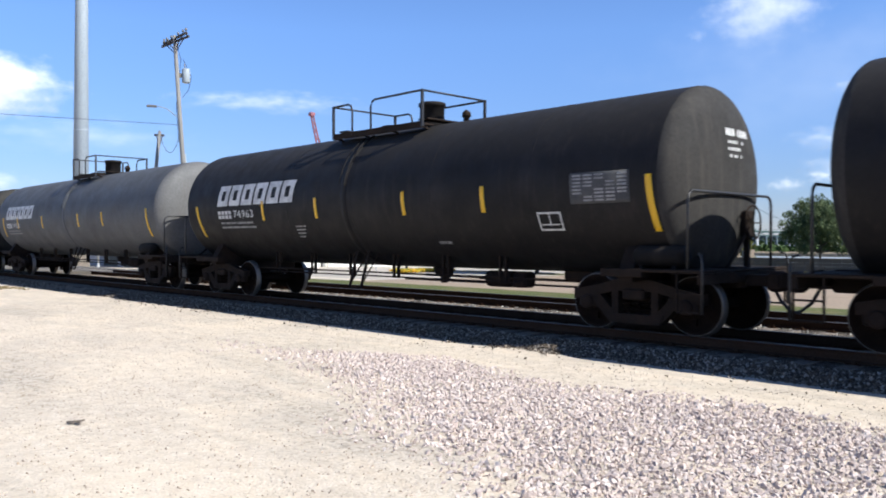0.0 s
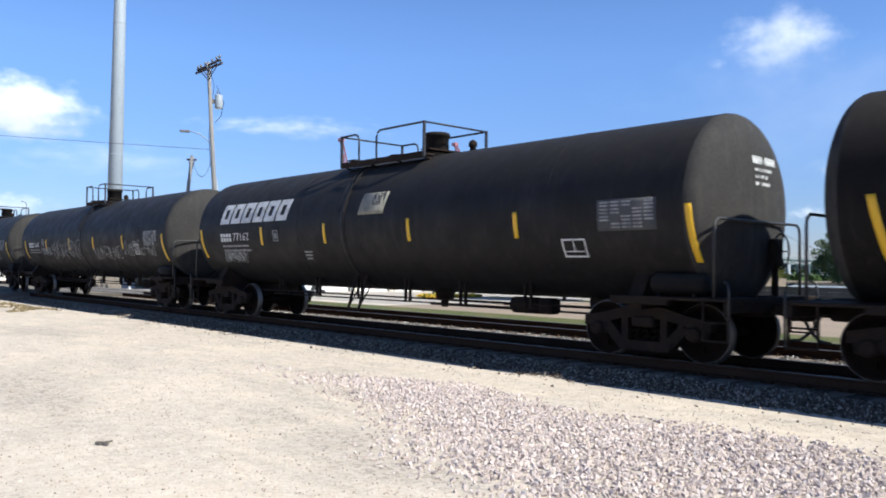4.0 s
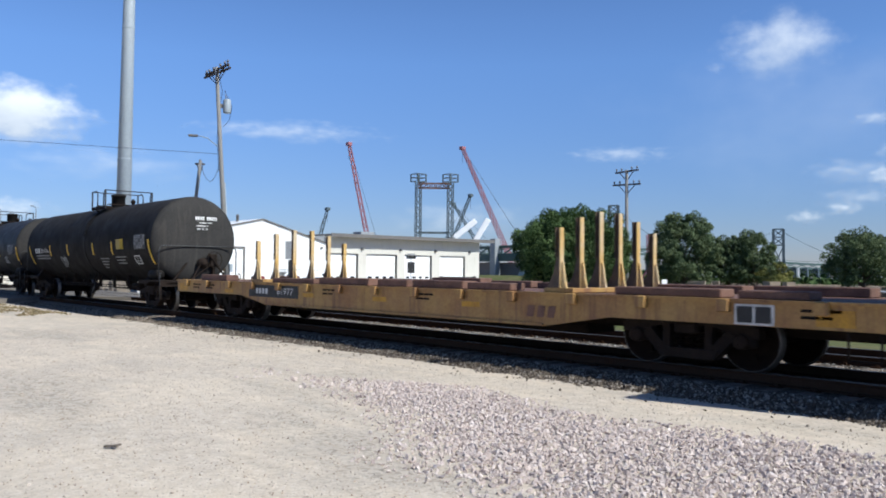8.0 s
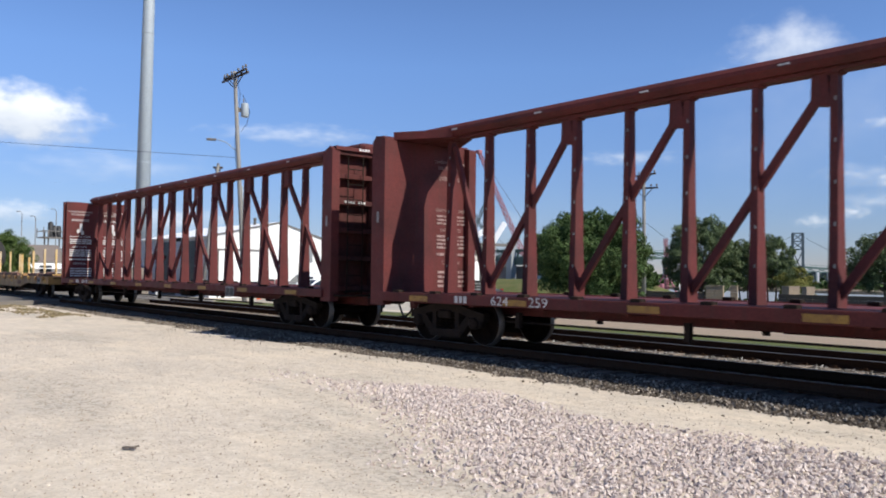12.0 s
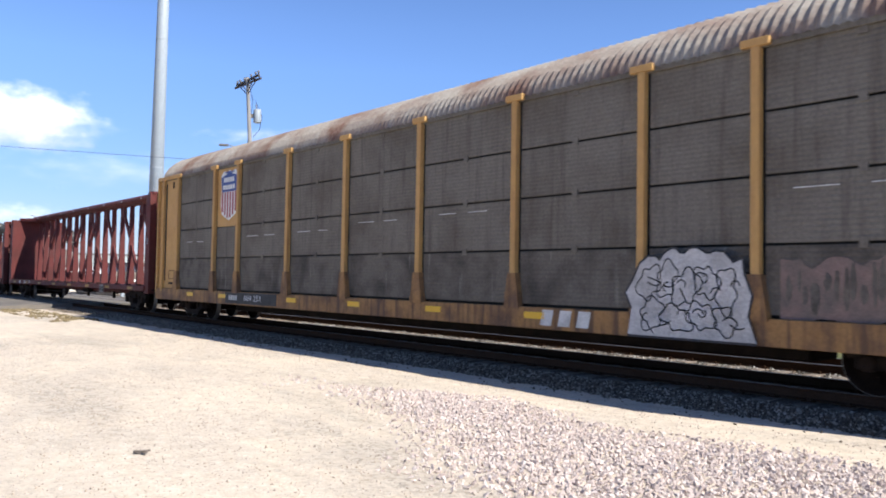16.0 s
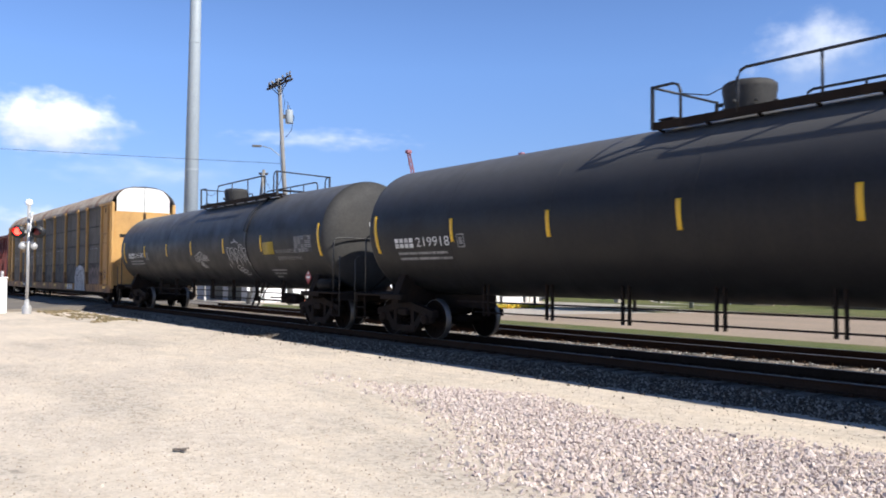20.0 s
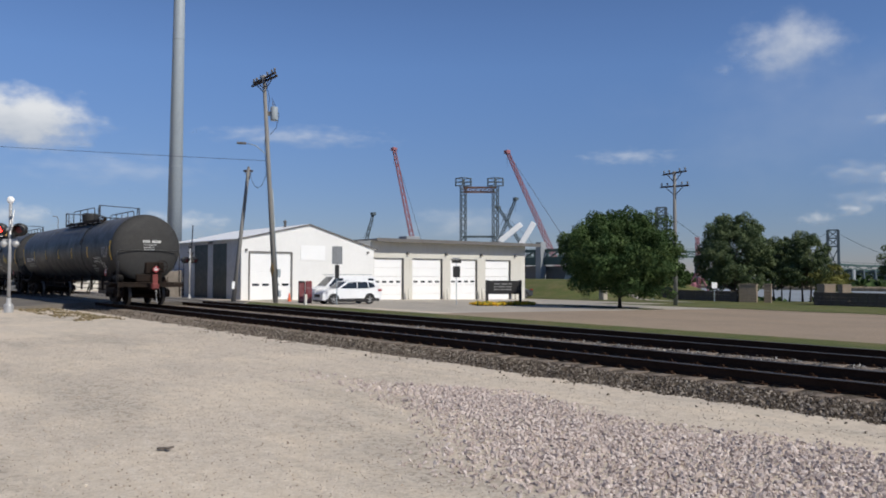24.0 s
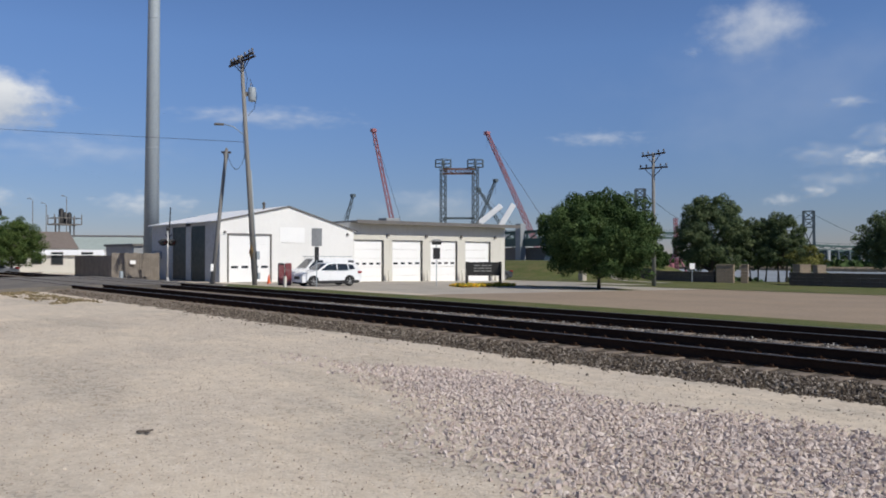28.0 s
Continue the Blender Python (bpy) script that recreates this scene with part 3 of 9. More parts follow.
def tank_car(label, e0, e1, rad, cz, paint, bogies, pull, platform, dome, stripes, head_stripes, ladders, long_rail=False, rails=(0.7, 1.67), mark=None, number=None, number_at=None,
             initials=4, extra=None, grid=None, square=None, reservoir=None, head=None, group="tank cars of the train"):
    """A tank car from tank end e0 to e1 in the train; all x's given in the train's metres."""
    mid = (e0 + e1) / 2
    car = thing("tank_car", label, "tank car", group, (mid, TRACK_Y, RAIL_Z))
    CARS.append((car, mid))
    a, b = e0 - mid, e1 - mid
    # shell with ellipsoid heads and shallow girth welds
    dep, bend = (rad * 0.26, 2.6) if long_rail else (rad * 0.26, 3.0)
    arc = [math.sin(i * math.pi / 2 / 14) for i in range(15)]
    prof = [(a + dep * (1 - (1 - q ** bend) ** 0.5), rad * q) for q in arc]
    right = [(b - dep * (1 - (1 - q ** bend) ** 0.5), rad * q) for q in reversed(arc)]
    s = Shape().lathe([prof[-1]] + [(a + dep + (b - a - 2 * dep) * i / 8, rad) for i in range(1, 8)] + [right[0]], "x", 72, (0, 0, cz))
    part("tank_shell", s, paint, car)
    for pr in (prof, right):
        part("tank_head", Shape().lathe(pr, "x", 72, (0, 0, cz)), head or M_HEAD, car)
    for i in range(1, 6):
        x = a + dep + (b - a - 2 * dep) * i / 6
        part("weld_seam", Shape().lathe([(x - 0.02, rad - 0.002), (x - 0.008, rad + 0.004), (x + 0.008, rad + 0.004), (x + 0.02, rad - 0.002)], "x", 72, (0, 0, cz)), paint, car)
    # stub sills, saddles, end platforms
    for end, d in ((a, -1), (b, 1)):
        x = end + 0.27 * d
        s = Shape()
        lo, hi = sorted((x - 0.05 * d, end - 3.1 * d))
        s.box(lo, hi, -0.22, 0.22, 0.72, 1.05, 0.03)
        part("stub_sill", s, M_STEEL, car)
        bx = bogies[0 if d < 0 else 1] - mid
        s = Shape()
        zb = cz - rad
        pr = [(-1.35, 0.82), (1.35, 0.82), (1.35, 0.98)] + [(rad * 0.98 * math.sin(t), cz - rad * 0.985 * math.cos(t)) for t in [0.82 - i * 0.164 for i in range(11)]] + [(-1.35, 0.98)]
        m = Matrix.Rotation(math.pi / 2, 4, "Z")
        s.sheet(pr, -bx - 0.13, -bx + 0.13, m)
        part("saddle", s, M_STEEL, car)
        s = Shape()
        e = x - 0.12 * d
        o = end + (0.46 if long_rail else 0.3) * d
        lo, hi = sorted((o, e - 0.9 * d))
        s.box(lo, hi, -1.45, 1.45, 0.98, 1.03, 0.01)
        lo, hi = sorted((o, o - 0.09 * d))
        s.box(lo, hi, -1.45, 1.45, 0.82, 0.976, 0.01)
        for q in (-1, 1):
            lo2, hi2 = sorted((e - 0.85 * d, bx - 0.4 * d))
            s.box(lo2, hi2, q * 1.38 - 0.07, q * 1.38 + 0.07, 0.90, 1.03, 0.01)
            # sill step
            for px in (o - 0.03 * d, o - 0.42 * d):
                s.beam((px, q * 1.42, 0.98), (px, q * 1.42, 0.4), 0.05, 0.02)
            for pz in (0.41, 0.68):
                s.beam((o - 0.03 * d, q * 1.42, pz), (o - 0.42 * d, q * 1.42, pz), 0.07, 0.025)
        part("end_platform", s, M_STEEL, car)
        # one railing hoop across the end of the platform, bent at both corners
        s = Shape()
        hx = end + 0.04 * d
        y, zt = 1.4, 2.48 if long_rail else 2.2
        s.tube([(hx, -y, 0.98), (hx, -y, zt - 0.16), (hx, -y + 0.03, zt - 0.06), (hx, -y + 0.12, zt), (hx, y - 0.12, zt), (hx, y - 0.03, zt - 0.06), (hx, y, zt - 0.16), (hx, y, 0.98)], 0.023, 7)
        part("end_railing", s, M_RAILING, car, "black bent-tube railing hoop")
        for q in (-1, 1):
            s = Shape()
            ze = 1.95 if long_rail else 1.25
            s.tube([(o, q * 1.46, 0.4), (o, q * 1.46, ze - 0.1), (o - 0.03 * d, q * 1.44, ze), (o - 0.1 * d, q * 1.4, ze + 0.02)], 0.019, 6)
            part("corner_grab", s, M_RAILING, car, "black bent grab rail at the step")
        coupler(car, x, d)
        bogie(car, bx)
    # hand brake at the rear end
    x = b + 0.12
    s = Shape()
    ring = [(x, 0.55 + 0.28 * math.cos(t), 1.75 + 0.28 * math.sin(t)) for t in [i * math.tau / 20 for i in range(21)]]
    s.tube(ring, 0.016, 6)
    for i in range(5):
        t = i * math.tau / 5
        s.tube([(x, 0.55, 1.75), (x, 0.55 + 0.28 * math.cos(t), 1.75 + 0.28 * math.sin(t))], 0.011, 5)
    s.box(x - 0.16, x - 0.02, 0.42, 0.68, 1.5, 1.95, 0.03)
    s.beam((x - 0.1, 0.55, 1.03), (x - 0.1, 0.55, 1.5), 0.08, 0.08)
    s.beam((x - 0.02, -0.3, 1.03), (x - 0.06, 0.45, 1.6), 0.04, 0.04)
    part("hand_brake", s, M_STEEL, car, "hand brake wheel and housing")
    if reservoir:
        s = Shape()
        r0, r1 = reservoir[0] - mid, reservoir[1] - mid
        s.lathe([(r0, 0.0), (r0 + 0.04, 0.12), (r0 + 0.11, 0.165), (r1 - 0.11, 0.165), (r1 - 0.04, 0.12), (r1, 0.0)], "x", 18, (0, -1.16, 1.22))
        for px in (r0 + 0.2, r1 - 0.2):
            s.box(px - 0.03, px + 0.03, -1.3, -1.0, 1.0, 1.08)
        part("air_reservoir", s, M_TANK_BROWN, car, "dusty black air reservoir cylinder")
    # top platform with its railing
    p0, p1 = platform[0] - mid, platform[1] - mid
    top = cz + rad
    s = Shape()
    w = 0.78
    for q in (-1, 1):
        s.box(p0, p1, q * w - 0.16, q * w + 0.16, top - 0.1, top - 0.06, 0.0)
        s.box(p0, p1, q * (w + 0.16) - 0.02, q * (w + 0.16) + 0.02, top - 0.16, top - 0.03)
        n = int((p1 - p0) / 0.9)
        for i in range(n + 1):
            x = p0 + 0.06 + (p1 - p0 - 0.12) * i / n
            s.beam((x, q * (w + 0.15), top - 0.1), (x, q * (w - 0.1), cz + math.sqrt(rad ** 2 - (w - 0.1) ** 2) - 0.02), 0.04, 0.04)
    for x in (p0 + 0.15, p1 - 0.15):
        s.box(x - 0.15, x + 0.15, -w, w, top + 0.03, top + 0.06)
    part("top_platform", s, M_STEEL, car, "black grated top platform")
    zr = top + (0.60 if not long_rail else 0.58)
    y = w + 0.16

    def hoop(q, x0, x1, z, posts, open_at):
        """A bent rail from a corner post at x0 to x1; it comes down in a curve at the far end."""
        d = 1 if x1 > x0 else -1
        t = Shape()
        pts = [(x0, q * y, z)] if open_at else [(x0, q * y, top - 0.1), (x0, q * y, z - 0.14), (x0 + 0.05 * d, q * y, z - 0.04), (x0 + 0.14 * d, q * y, z)]
        pts += [(x1 - 0.14 * d, q * y, z), (x1 - 0.05 * d, q * y, z - 0.04), (x1, q * y, z - 0.14), (x1, q * y, top - 0.1)]
        t.tube(pts, 0.024, 6)
        for i in range(posts):
            x = x0 + (x1 - x0) * (i + 1) / (posts + 1)
            t.tube([(x, q * y, top - 0.1), (x, q * y, z)], 0.021, 6)
        part("safety_railing", t, M_RAILING, car, "black tube safety railing")

    def crossbar(x, z, z_far=None):
        t = Shape()
        z_far = z if z_far is None else z_far
        for q, zz in ((-1, z), (1, z_far)):
            t.beam((x, q * y, top - 0.14), (x, q * y, zz + 0.02), 0.05, 0.05, (1, 0, 0))
        t.tube([(x, -y, z), (x, y, z_far)], 0.022, 6)
        part("end_bar", t, M_RAILING, car)
    if long_rail:
        crossbar(p0, zr)
        hoop(-1, p0, p0 + 0.57, zr, 0, True)
        hoop(1, p0, p0 + 0.5, zr - 0.05, 0, True)
        hoop(-1, p0 + 1.62, p1 - 0.91, zr, 2, False)
        hoop(1, p0 + 1.7, p1 - 0.82, zr - 0.08, 3, False)
        crossbar(p1, zr + 0.05, zr)
        hoop(-1, p1, p1 - 0.25, zr + 0.05, 0, True)
        hoop(1, p1, p1 - 0.3, zr, 0, True)
        t = Shape()
        t.tube([(p0 + 0.57, -y, zr - 0.2), (p0 + 1.1, -y, zr - 0.32), (p0 + 1.62, -y, zr - 0.18)], 0.01, 4)
        part("safety_chain", t, M_RAILING, car)
    else:
        crossbar(p0, zr)
        crossbar(p1, zr)
        hoop(-1, p0, p0 + rails[0], zr, 0, True)
        hoop(1, p0, p0 + rails[0] * 0.9, zr, 0, True)
        hoop(-1, p1, p1 - rails[1], zr, 0, True)
        hoop(1, p1, p1 - rails[1] * 0.9, zr, 0, True)
    # dome or valve housing
    dx = dome[0] - mid
    s = Shape()
    if dome[1] == "box":
        s.lathe([(top - 0.05, 0.4), (top + 0.2, 0.4), (top + 0.44, 0.44), (top + 0.52, 0.44), (top + 0.57, 0.38), (top + 0.58, 0.0)], "z", 22, (dx, 0, 0))
        for i in range(8):
            t = i * math.tau / 8
            s.tube([(dx + 0.43 * math.cos(t), 0.43 * math.sin(t), top + 0.2), (dx + 0.5 * math.cos(t), 0.5 * math.sin(t), top + 0.2)], 0.03, 6)
    else:
        s.lathe([(top - 0.05, 0.27), (top + 0.43, 0.27), (top + 0.44, 0.30), (top + 0.51, 0.30), (top + 0.53, 0.26), (top + 0.55, 0.0)], "z", 22, (dx, 0, 0))
        m = Shape().lathe([(top - 0.05, 0.27), (top + 0.10, 0.27), (top + 0.10, 0.31), (top + 0.14, 0.31), (top + 0.16, 0.0)], "z", 18, (dx - 1.25, 0, 0))
        part("manway", m, M_STEEL, car, "low round manway cover")
    part("dome", s, M_TANK_BROWN if dome[1] != "box" else M_HEAD_NEW, car, "steel valve dome on top")
    s = Shape()
    vx = dome[2] - mid
    s.lathe([(top - 0.05, 0.07), (top + 0.1, 0.07), (top + 0.11, 0.1), (top + 0.2, 0.09), (top + 0.25, 0.03), (top + 0.26, 0.0)], "z", 12, (vx, 0, 0))
    part("relief_valve", s, M_STEEL, car)
    # side ladders and straps round the shell
    for lx in ladders:
        x = lx - mid
        s = Shape()
        arc = [(x + 0.12 - 0.05 * i / 9, -(rad + 0.05) * math.sin(t), cz + (rad + 0.05) * math.cos(t)) for i, t in enumerate([0.5 + i * 0.1 for i in range(10)])]
        s.tube([(x + 0.12, -(rad - 0.02) * math.sin(0.5), cz + (rad - 0.02) * math.cos(0.5))] + arc + [(x + 0.07, -(rad - 0.02) * math.sin(1.42), cz + (rad - 0.02) * math.cos(1.42))], 0.016, 6)
        s.tube([(px - 0.17, py, pz) for px, py, pz in arc], 0.014, 6)
        part("grab_pipe", s, paint, car, "pair of thin curved pipes down the shell")
        s = Shape()
        for px in (x - 0.2, x + 0.2):
            s.beam((px, -0.95, 1.25), (px, -1.2, 0.42), 0.06, 0.035)
            s.beam((px + 0.26, -0.9, 1.2), (px, -1.2, 0.46), 0.04, 0.03)
        s.beam((x - 0.2, -1.2, 0.43), (x + 0.2, -1.2, 0.43), 0.05, 0.03)
        part("ladder_foot", s, M_STEEL, car, "braced steel step under the belly")
        s = Shape()
        s.lathe([(x - 0.1, rad - 0.004), (x - 0.1, rad + 0.006), (x + 0.1, rad + 0.006), (x + 0.1, rad - 0.004)], "x", 72, (0, 0, cz))
        part("girth_band", s, paint, car)
    # pipe hangers, and the bottom outlet under the belly
    zb = cz - rad
    n = 7 if long_rail else 6
    for i in range(n):
        x = a + 4.0 + (b - a - 8.0) * i / (n - 1)
        s = Shape()
        for dx in (-0.075, 0.075):
            s.box(x + dx - 0.02, x + dx + 0.02, -0.9, -0.84, zb - (0.42 if long_rail else 0.22), zb + 0.42)
        part("pipe_hanger", s, M_STEEL, car)
    part("brake_pipe", Shape().tube([(a + 3.0, -0.87, zb - 0.12), (b - 3.0, -0.87, zb - 0.12)], 0.02, 6), M_STEEL, car)
    part("brake_pipe", Shape().tube([(a + 3.6, -0.87, zb - (0.34 if long_rail else 0.2)), (b - 3.6, -0.87, zb - (0.34 if long_rail else 0.2))], 0.018, 6), M_STEEL, car)
    if not long_rail:
        s = Shape()
        ox = (p0 + p1) / 2 + 1.2
        s.lathe([(0.56, 0.0), (0.56, 0.07), (0.62, 0.09), (0.70, 0.09), (0.71, 0.19), (zb - 0.05, 0.21), (zb + 0.06, 0.26)], "z", 16, (ox, 0, 0))
        part("bottom_outlet", s, M_STEEL, car)
    brake_gear(car, b - 4.3)
    # yellow reflective stripes
    for sx, z0, z1 in stripes:
        part("reflective_stripe", patch(sx - mid - 0.05, sx - mid + 0.05, z0 - RAIL_Z, z1 - RAIL_Z, rad, cz), M_YELLOW_TAPE, car)
    for sx, z0, z1, lean in head_stripes:
        part("reflective_stripe", patch(sx - mid - 0.055, sx - mid + 0.055, z0 - RAIL_Z, z1 - RAIL_Z, rad, cz, 0.008, 10, lean), M_YELLOW_TAPE, car)

    def shell(co):
        return Vector((co.x, -math.sqrt(max(0.01, (rad + 0.006) ** 2 - (co.z - cz) ** 2)), co.z))
    if mark:
        logo_blocks(car, mark[0] - mid, mark[1] - mid, mark[2] - RAIL_Z, mark[3] - RAIL_Z, rad, cz)
    if number:
        x0, x1, z, h = number_at
        x0, x1, z = x0 - mid, x1 - mid, z - RAIL_Z
        w = (x1 - x0)
        share = initials / (initials + len(number) + 0.8)
        s = Shape()
        for i in range(initials):
            px = x0 + w * share * i / initials
            q = w * share / initials * 0.72
            for px0, px1, pz0, pz1 in ((px, px + q, z - h / 2, z - h * 0.06), (px, px + q, z + h * 0.06, z + h / 2)):
                t = patch(px0, px1, pz0, pz1, rad, cz, 0.006, 3)
                s.add(t.v, t.f)
        pieces("reporting_mark", s, M_STENCIL, car, "white stencilled block mark")
        place = Matrix.Translation((x0 + w * (1 + share) / 2 + 0.04, 0, z)) @ Matrix.Rotation(math.pi / 2, 4, "X")
        letters(number, h * 1.36, M_STENCIL, car, place, "car_number", w * (1 - share) * 0.94, shell)
        r = random.Random(int(number))
        tank_bars(car, [words(r, 5, 0.6, 1.3, w * 0.85), words(r, 5, 0.6, 1.3, w * 0.9)], x0 + 0.05, z - h * 0.95, rad, cz, h * 0.55, h * 0.24, M_STENCIL_DIM)
    if grid:
        x0, x1, z0, z1 = grid[0] - mid, grid[1] - mid, grid[2] - RAIL_Z, grid[3] - RAIL_Z
        part("data_panel", patch(x0, x1, z0, z1, rad, cz, 0.004), M_DATA, car, "grey stencil panel in rows")
        s = Shape()
        for i in range(5):
            for j in range(4):
                if (i * 3 + j * 5) % 4 == 0:
                    continue
                px, pz = x0 + (x1 - x0) * (0.05 + 0.19 * i), z0 + (z1 - z0) * (0.08 + 0.23 * j)
                for k in range(2):
                    t = patch(px, px + (x1 - x0) * 0.15, pz + 0.055 * k, pz + 0.055 * k + 0.03, rad, cz, 0.008, 1)
                    s.add(t.v, t.f)
        pieces("stencil", s, M_STENCIL_DIM, car)
    if square:
        x0, x1, z0, z1 = square[0] - mid, square[1] - mid, square[2] - RAIL_Z, square[3] - RAIL_Z
        s = Shape()
        t = 0.03
        for q in ((x0, x1, z0, z0 + t), (x0, x1, z1 - t, z1), (x0, x0 + t, z0 + t, z1 - t), (x1 - t, x1, z0 + t, z1 - t), ((x0 + x1) / 2 - 0.01, (x0 + x1) / 2 + 0.01, z0 + 0.1, z1 - t), (x0 + 0.06, x1 - 0.06, z0 + 0.09, z0 + 0.11)):
            p = patch(*q, rad, cz, 0.006, 2)
            s.add(p.v, p.f)
        part("lube_stencil", s, M_STENCIL, car, "white outlined square stencil")
    # stencils on the lit rear head
    hx = b - dep
    r = random.Random(int(e0 * 10))
    s = Shape()

    def on_head(y, z):
        q = (y ** 2 + (z - cz) ** 2) / rad ** 2
        return (hx + dep * math.sqrt(max(0, 1 - q ** (bend / 2))) + 0.008, y, z)
    zz = cz + (0.36 if long_rail else 0.82)
    for k, n in enumerate((10, 12, 9, 10)):
        y = (-0.12 if k == 0 else -0.06) - (0.14 if long_rail else 0)
        hgt = 0.12 if k == 0 else 0.05
        for i in range(n):
            wd = (0.062 if k == 0 else 0.034) * r.uniform(0.85, 1.1)
            if not (k == 0 and i == 4) and not (k and r.random() < 0.2):
                s.add([on_head(y, zz), on_head(y + wd, zz), on_head(y + wd, zz - hgt), on_head(y, zz - hgt)], [(0, 1, 2, 3)])
            y += wd + (0.022 if k == 0 else 0.014)
        zz -= 0.19 if k == 0 else 0.11
    pieces("head_stencil", s, M_STENCIL, car, "white stencil lines on the tank head")
    if extra:
        extra(car, mid, rad, cz)
    return car


def spray(car, mid, rad, cz, x0, x1, z0, z1, thick, seed, material, label, hoops=0):
    """Sprayed scrawl that cannot be read, on a tank's near side."""
    s = Shape()

    def place(x, z):
        zz = z + z0 - RAIL_Z
        return (x + x0 - mid, -math.sqrt(max(0.01, (rad + 0.007) ** 2 - (zz - cz) ** 2)), zz)
    r, w, h = random.Random(seed), x1 - x0, z1 - z0
    ribbon(s, hoop_strokes(r, w, h, hoops) if hoops else tag_strokes(r, w, h, max(3, round(w / h * 2.0))), thick, place)
    pieces("graffiti_stroke", s, material, car, label)


def tank_words(car, mid, rad, cz, text, x, z, h, width, material):
    def shell(co):
        return Vector((co.x, -math.sqrt(max(0.01, (rad + 0.006) ** 2 - (co.z - cz) ** 2)), co.z))
    letters(text, h * 1.36, material, car, Matrix.Translation((x - mid, 0, z - RAIL_Z)) @ Matrix.Rotation(math.pi / 2, 4, "X"), "lettering", width, shell)


M_DATA = mat("grey stencil panel", (0.065, 0.066, 0.068), 0.7, tint=(0.045, 0.045, 0.045), scale=6, fine=40, bump=0)
M_SPRAY = mat("pale spray paint", (0.29, 0.3, 0.3), 0.65, tint=(0.09, 0.09, 0.09), amount=0.9, scale=5, fine=30, bump=0)
M_SPRAY_WHITE = mat("white spray paint", (0.44, 0.44, 0.44), 0.6, tint=(0.2, 0.2, 0.2), scale=4, fine=30, bump=0)
M_SPRAY_BLACK = plain("black spray paint", (0.03, 0.03, 0.035), 0.6)
M_PLACARD = mat("red hazard placard", (0.36, 0.03, 0.035), 0.5, tint=(0.25, 0.03, 0.03), scale=6, fine=40, bump=0)
M_LABEL = mat("yellow sticker", (0.36, 0.25, 0.02), 0.6, tint=(0.22, 0.16, 0.03), scale=5, fine=40, bump=0)


M_HEAD_GREY = mat("pale grey tank head paint", (0.125, 0.125, 0.127), 0.65, tint=(0.085, 0.085, 0.082), scale=1.2, fine=18, bump=0.05, streak=(0.1, 0.09, 0.08), streak_amount=0.4)


def std_stripes(e0, e1, xs, z0=2.27, z1=2.74):
    return [(x, z0, z1) for x in xs]


def square_frame(car, mid, rad, cz, x, z, w=0.24):
    s = Shape()
    h = w * 1.2
    x0, x1, z0, z1 = x - w / 2 - mid, x + w / 2 - mid, z - h / 2 - RAIL_Z, z + h / 2 - RAIL_Z
    for q in ((x0, x1, z0, z0 + 0.025), (x0, x1, z1 - 0.025, z1), (x0, x0 + 0.025, z0, z1), (x1 - 0.025, x1, z0, z1), (x0 + 0.07, x1 - 0.07, z0 + 0.07, z1 - 0.07)):
        p = patch(*q, rad, cz, 0.006, 2)
        s.add(p.v, p.f)
    part("inspection_mark", s, M_STENCIL_DIM, car, "small white framed square")


def extra_a(car, mid, rad, cz):
    tank_bars(car, [[0.28, 0.1], [0.35], [0.3], [0.22]], -15.95 - mid, 2.12 - RAIL_Z, rad, cz, 0.08, 0.035, M_STENCIL_DIM)
    tank_bars(car, [[0.2, 0.12]], -11.3 - mid, 1.75 - RAIL_Z, rad, cz, 0.1, 0.05, M_STENCIL_DIM)


def extra_b(car, mid, rad, cz):
    spray(car, mid, rad, cz, -0.7, 0.7, 2.05, 2.4, 0.028, 31, M_SPRAY, "small pale sprayed scrawl")
    spray(car, mid, rad, cz, 0.8, 4.5, 1.85, 2.66, 0.026, 3, M_SPRAY, "pale sprayed scrawl along the shell")
    spray(car, mid, rad, cz, 5.8, 8.6, 1.85, 2.4, 0.022, 4, M_SPRAY, "pale sprayed scrawl along the shell")
    spray(car, mid, rad, cz, 8.9, 11.6, 1.95, 2.55, 0.022, 5, M_SPRAY, "pale sprayed scrawl along the shell")
    square_frame(car, mid, rad, cz, -0.42, 2.62)


M_SPRAY_OLD = mat("old beige spray paint", (0.3, 0.29, 0.24), 0.8, tint=(0.13, 0.125, 0.105), amount=0.8, scale=3.5, fine=20, bump=0)


def extra_c(car, mid, rad, cz):
    square_frame(car, mid, rad, cz, 19.29, 2.5)
    part("sprayed_patch", patch(22.85 - mid, 23.75 - mid, 2.58, 3.06, rad, cz, 0.007, 5, 0.1), M_SPRAY_OLD, car, "torn dull beige sprayed patch")
    spray(car, mid, rad, cz, 23.35, 23.75, 3.05, 3.36, 0.03, 8, M_SPRAY_BLACK, "black sprayed outline")
    for k in range(3):
        spray(car, mid, rad, cz, 16.2 + 0.1 * k, 17.5 + 0.1 * k, 1.8 + 0.1 * k, 1.98 + 0.1 * k, 0.016, 9 + k, M_SPRAY, "worn pale scratches near the bottom")
    tank_bars(car, [[0.36], [0.3], [0.25]], 20.5 - mid, 2.1 - RAIL_Z, rad, cz, 0.08, 0.04, M_STENCIL_DIM)


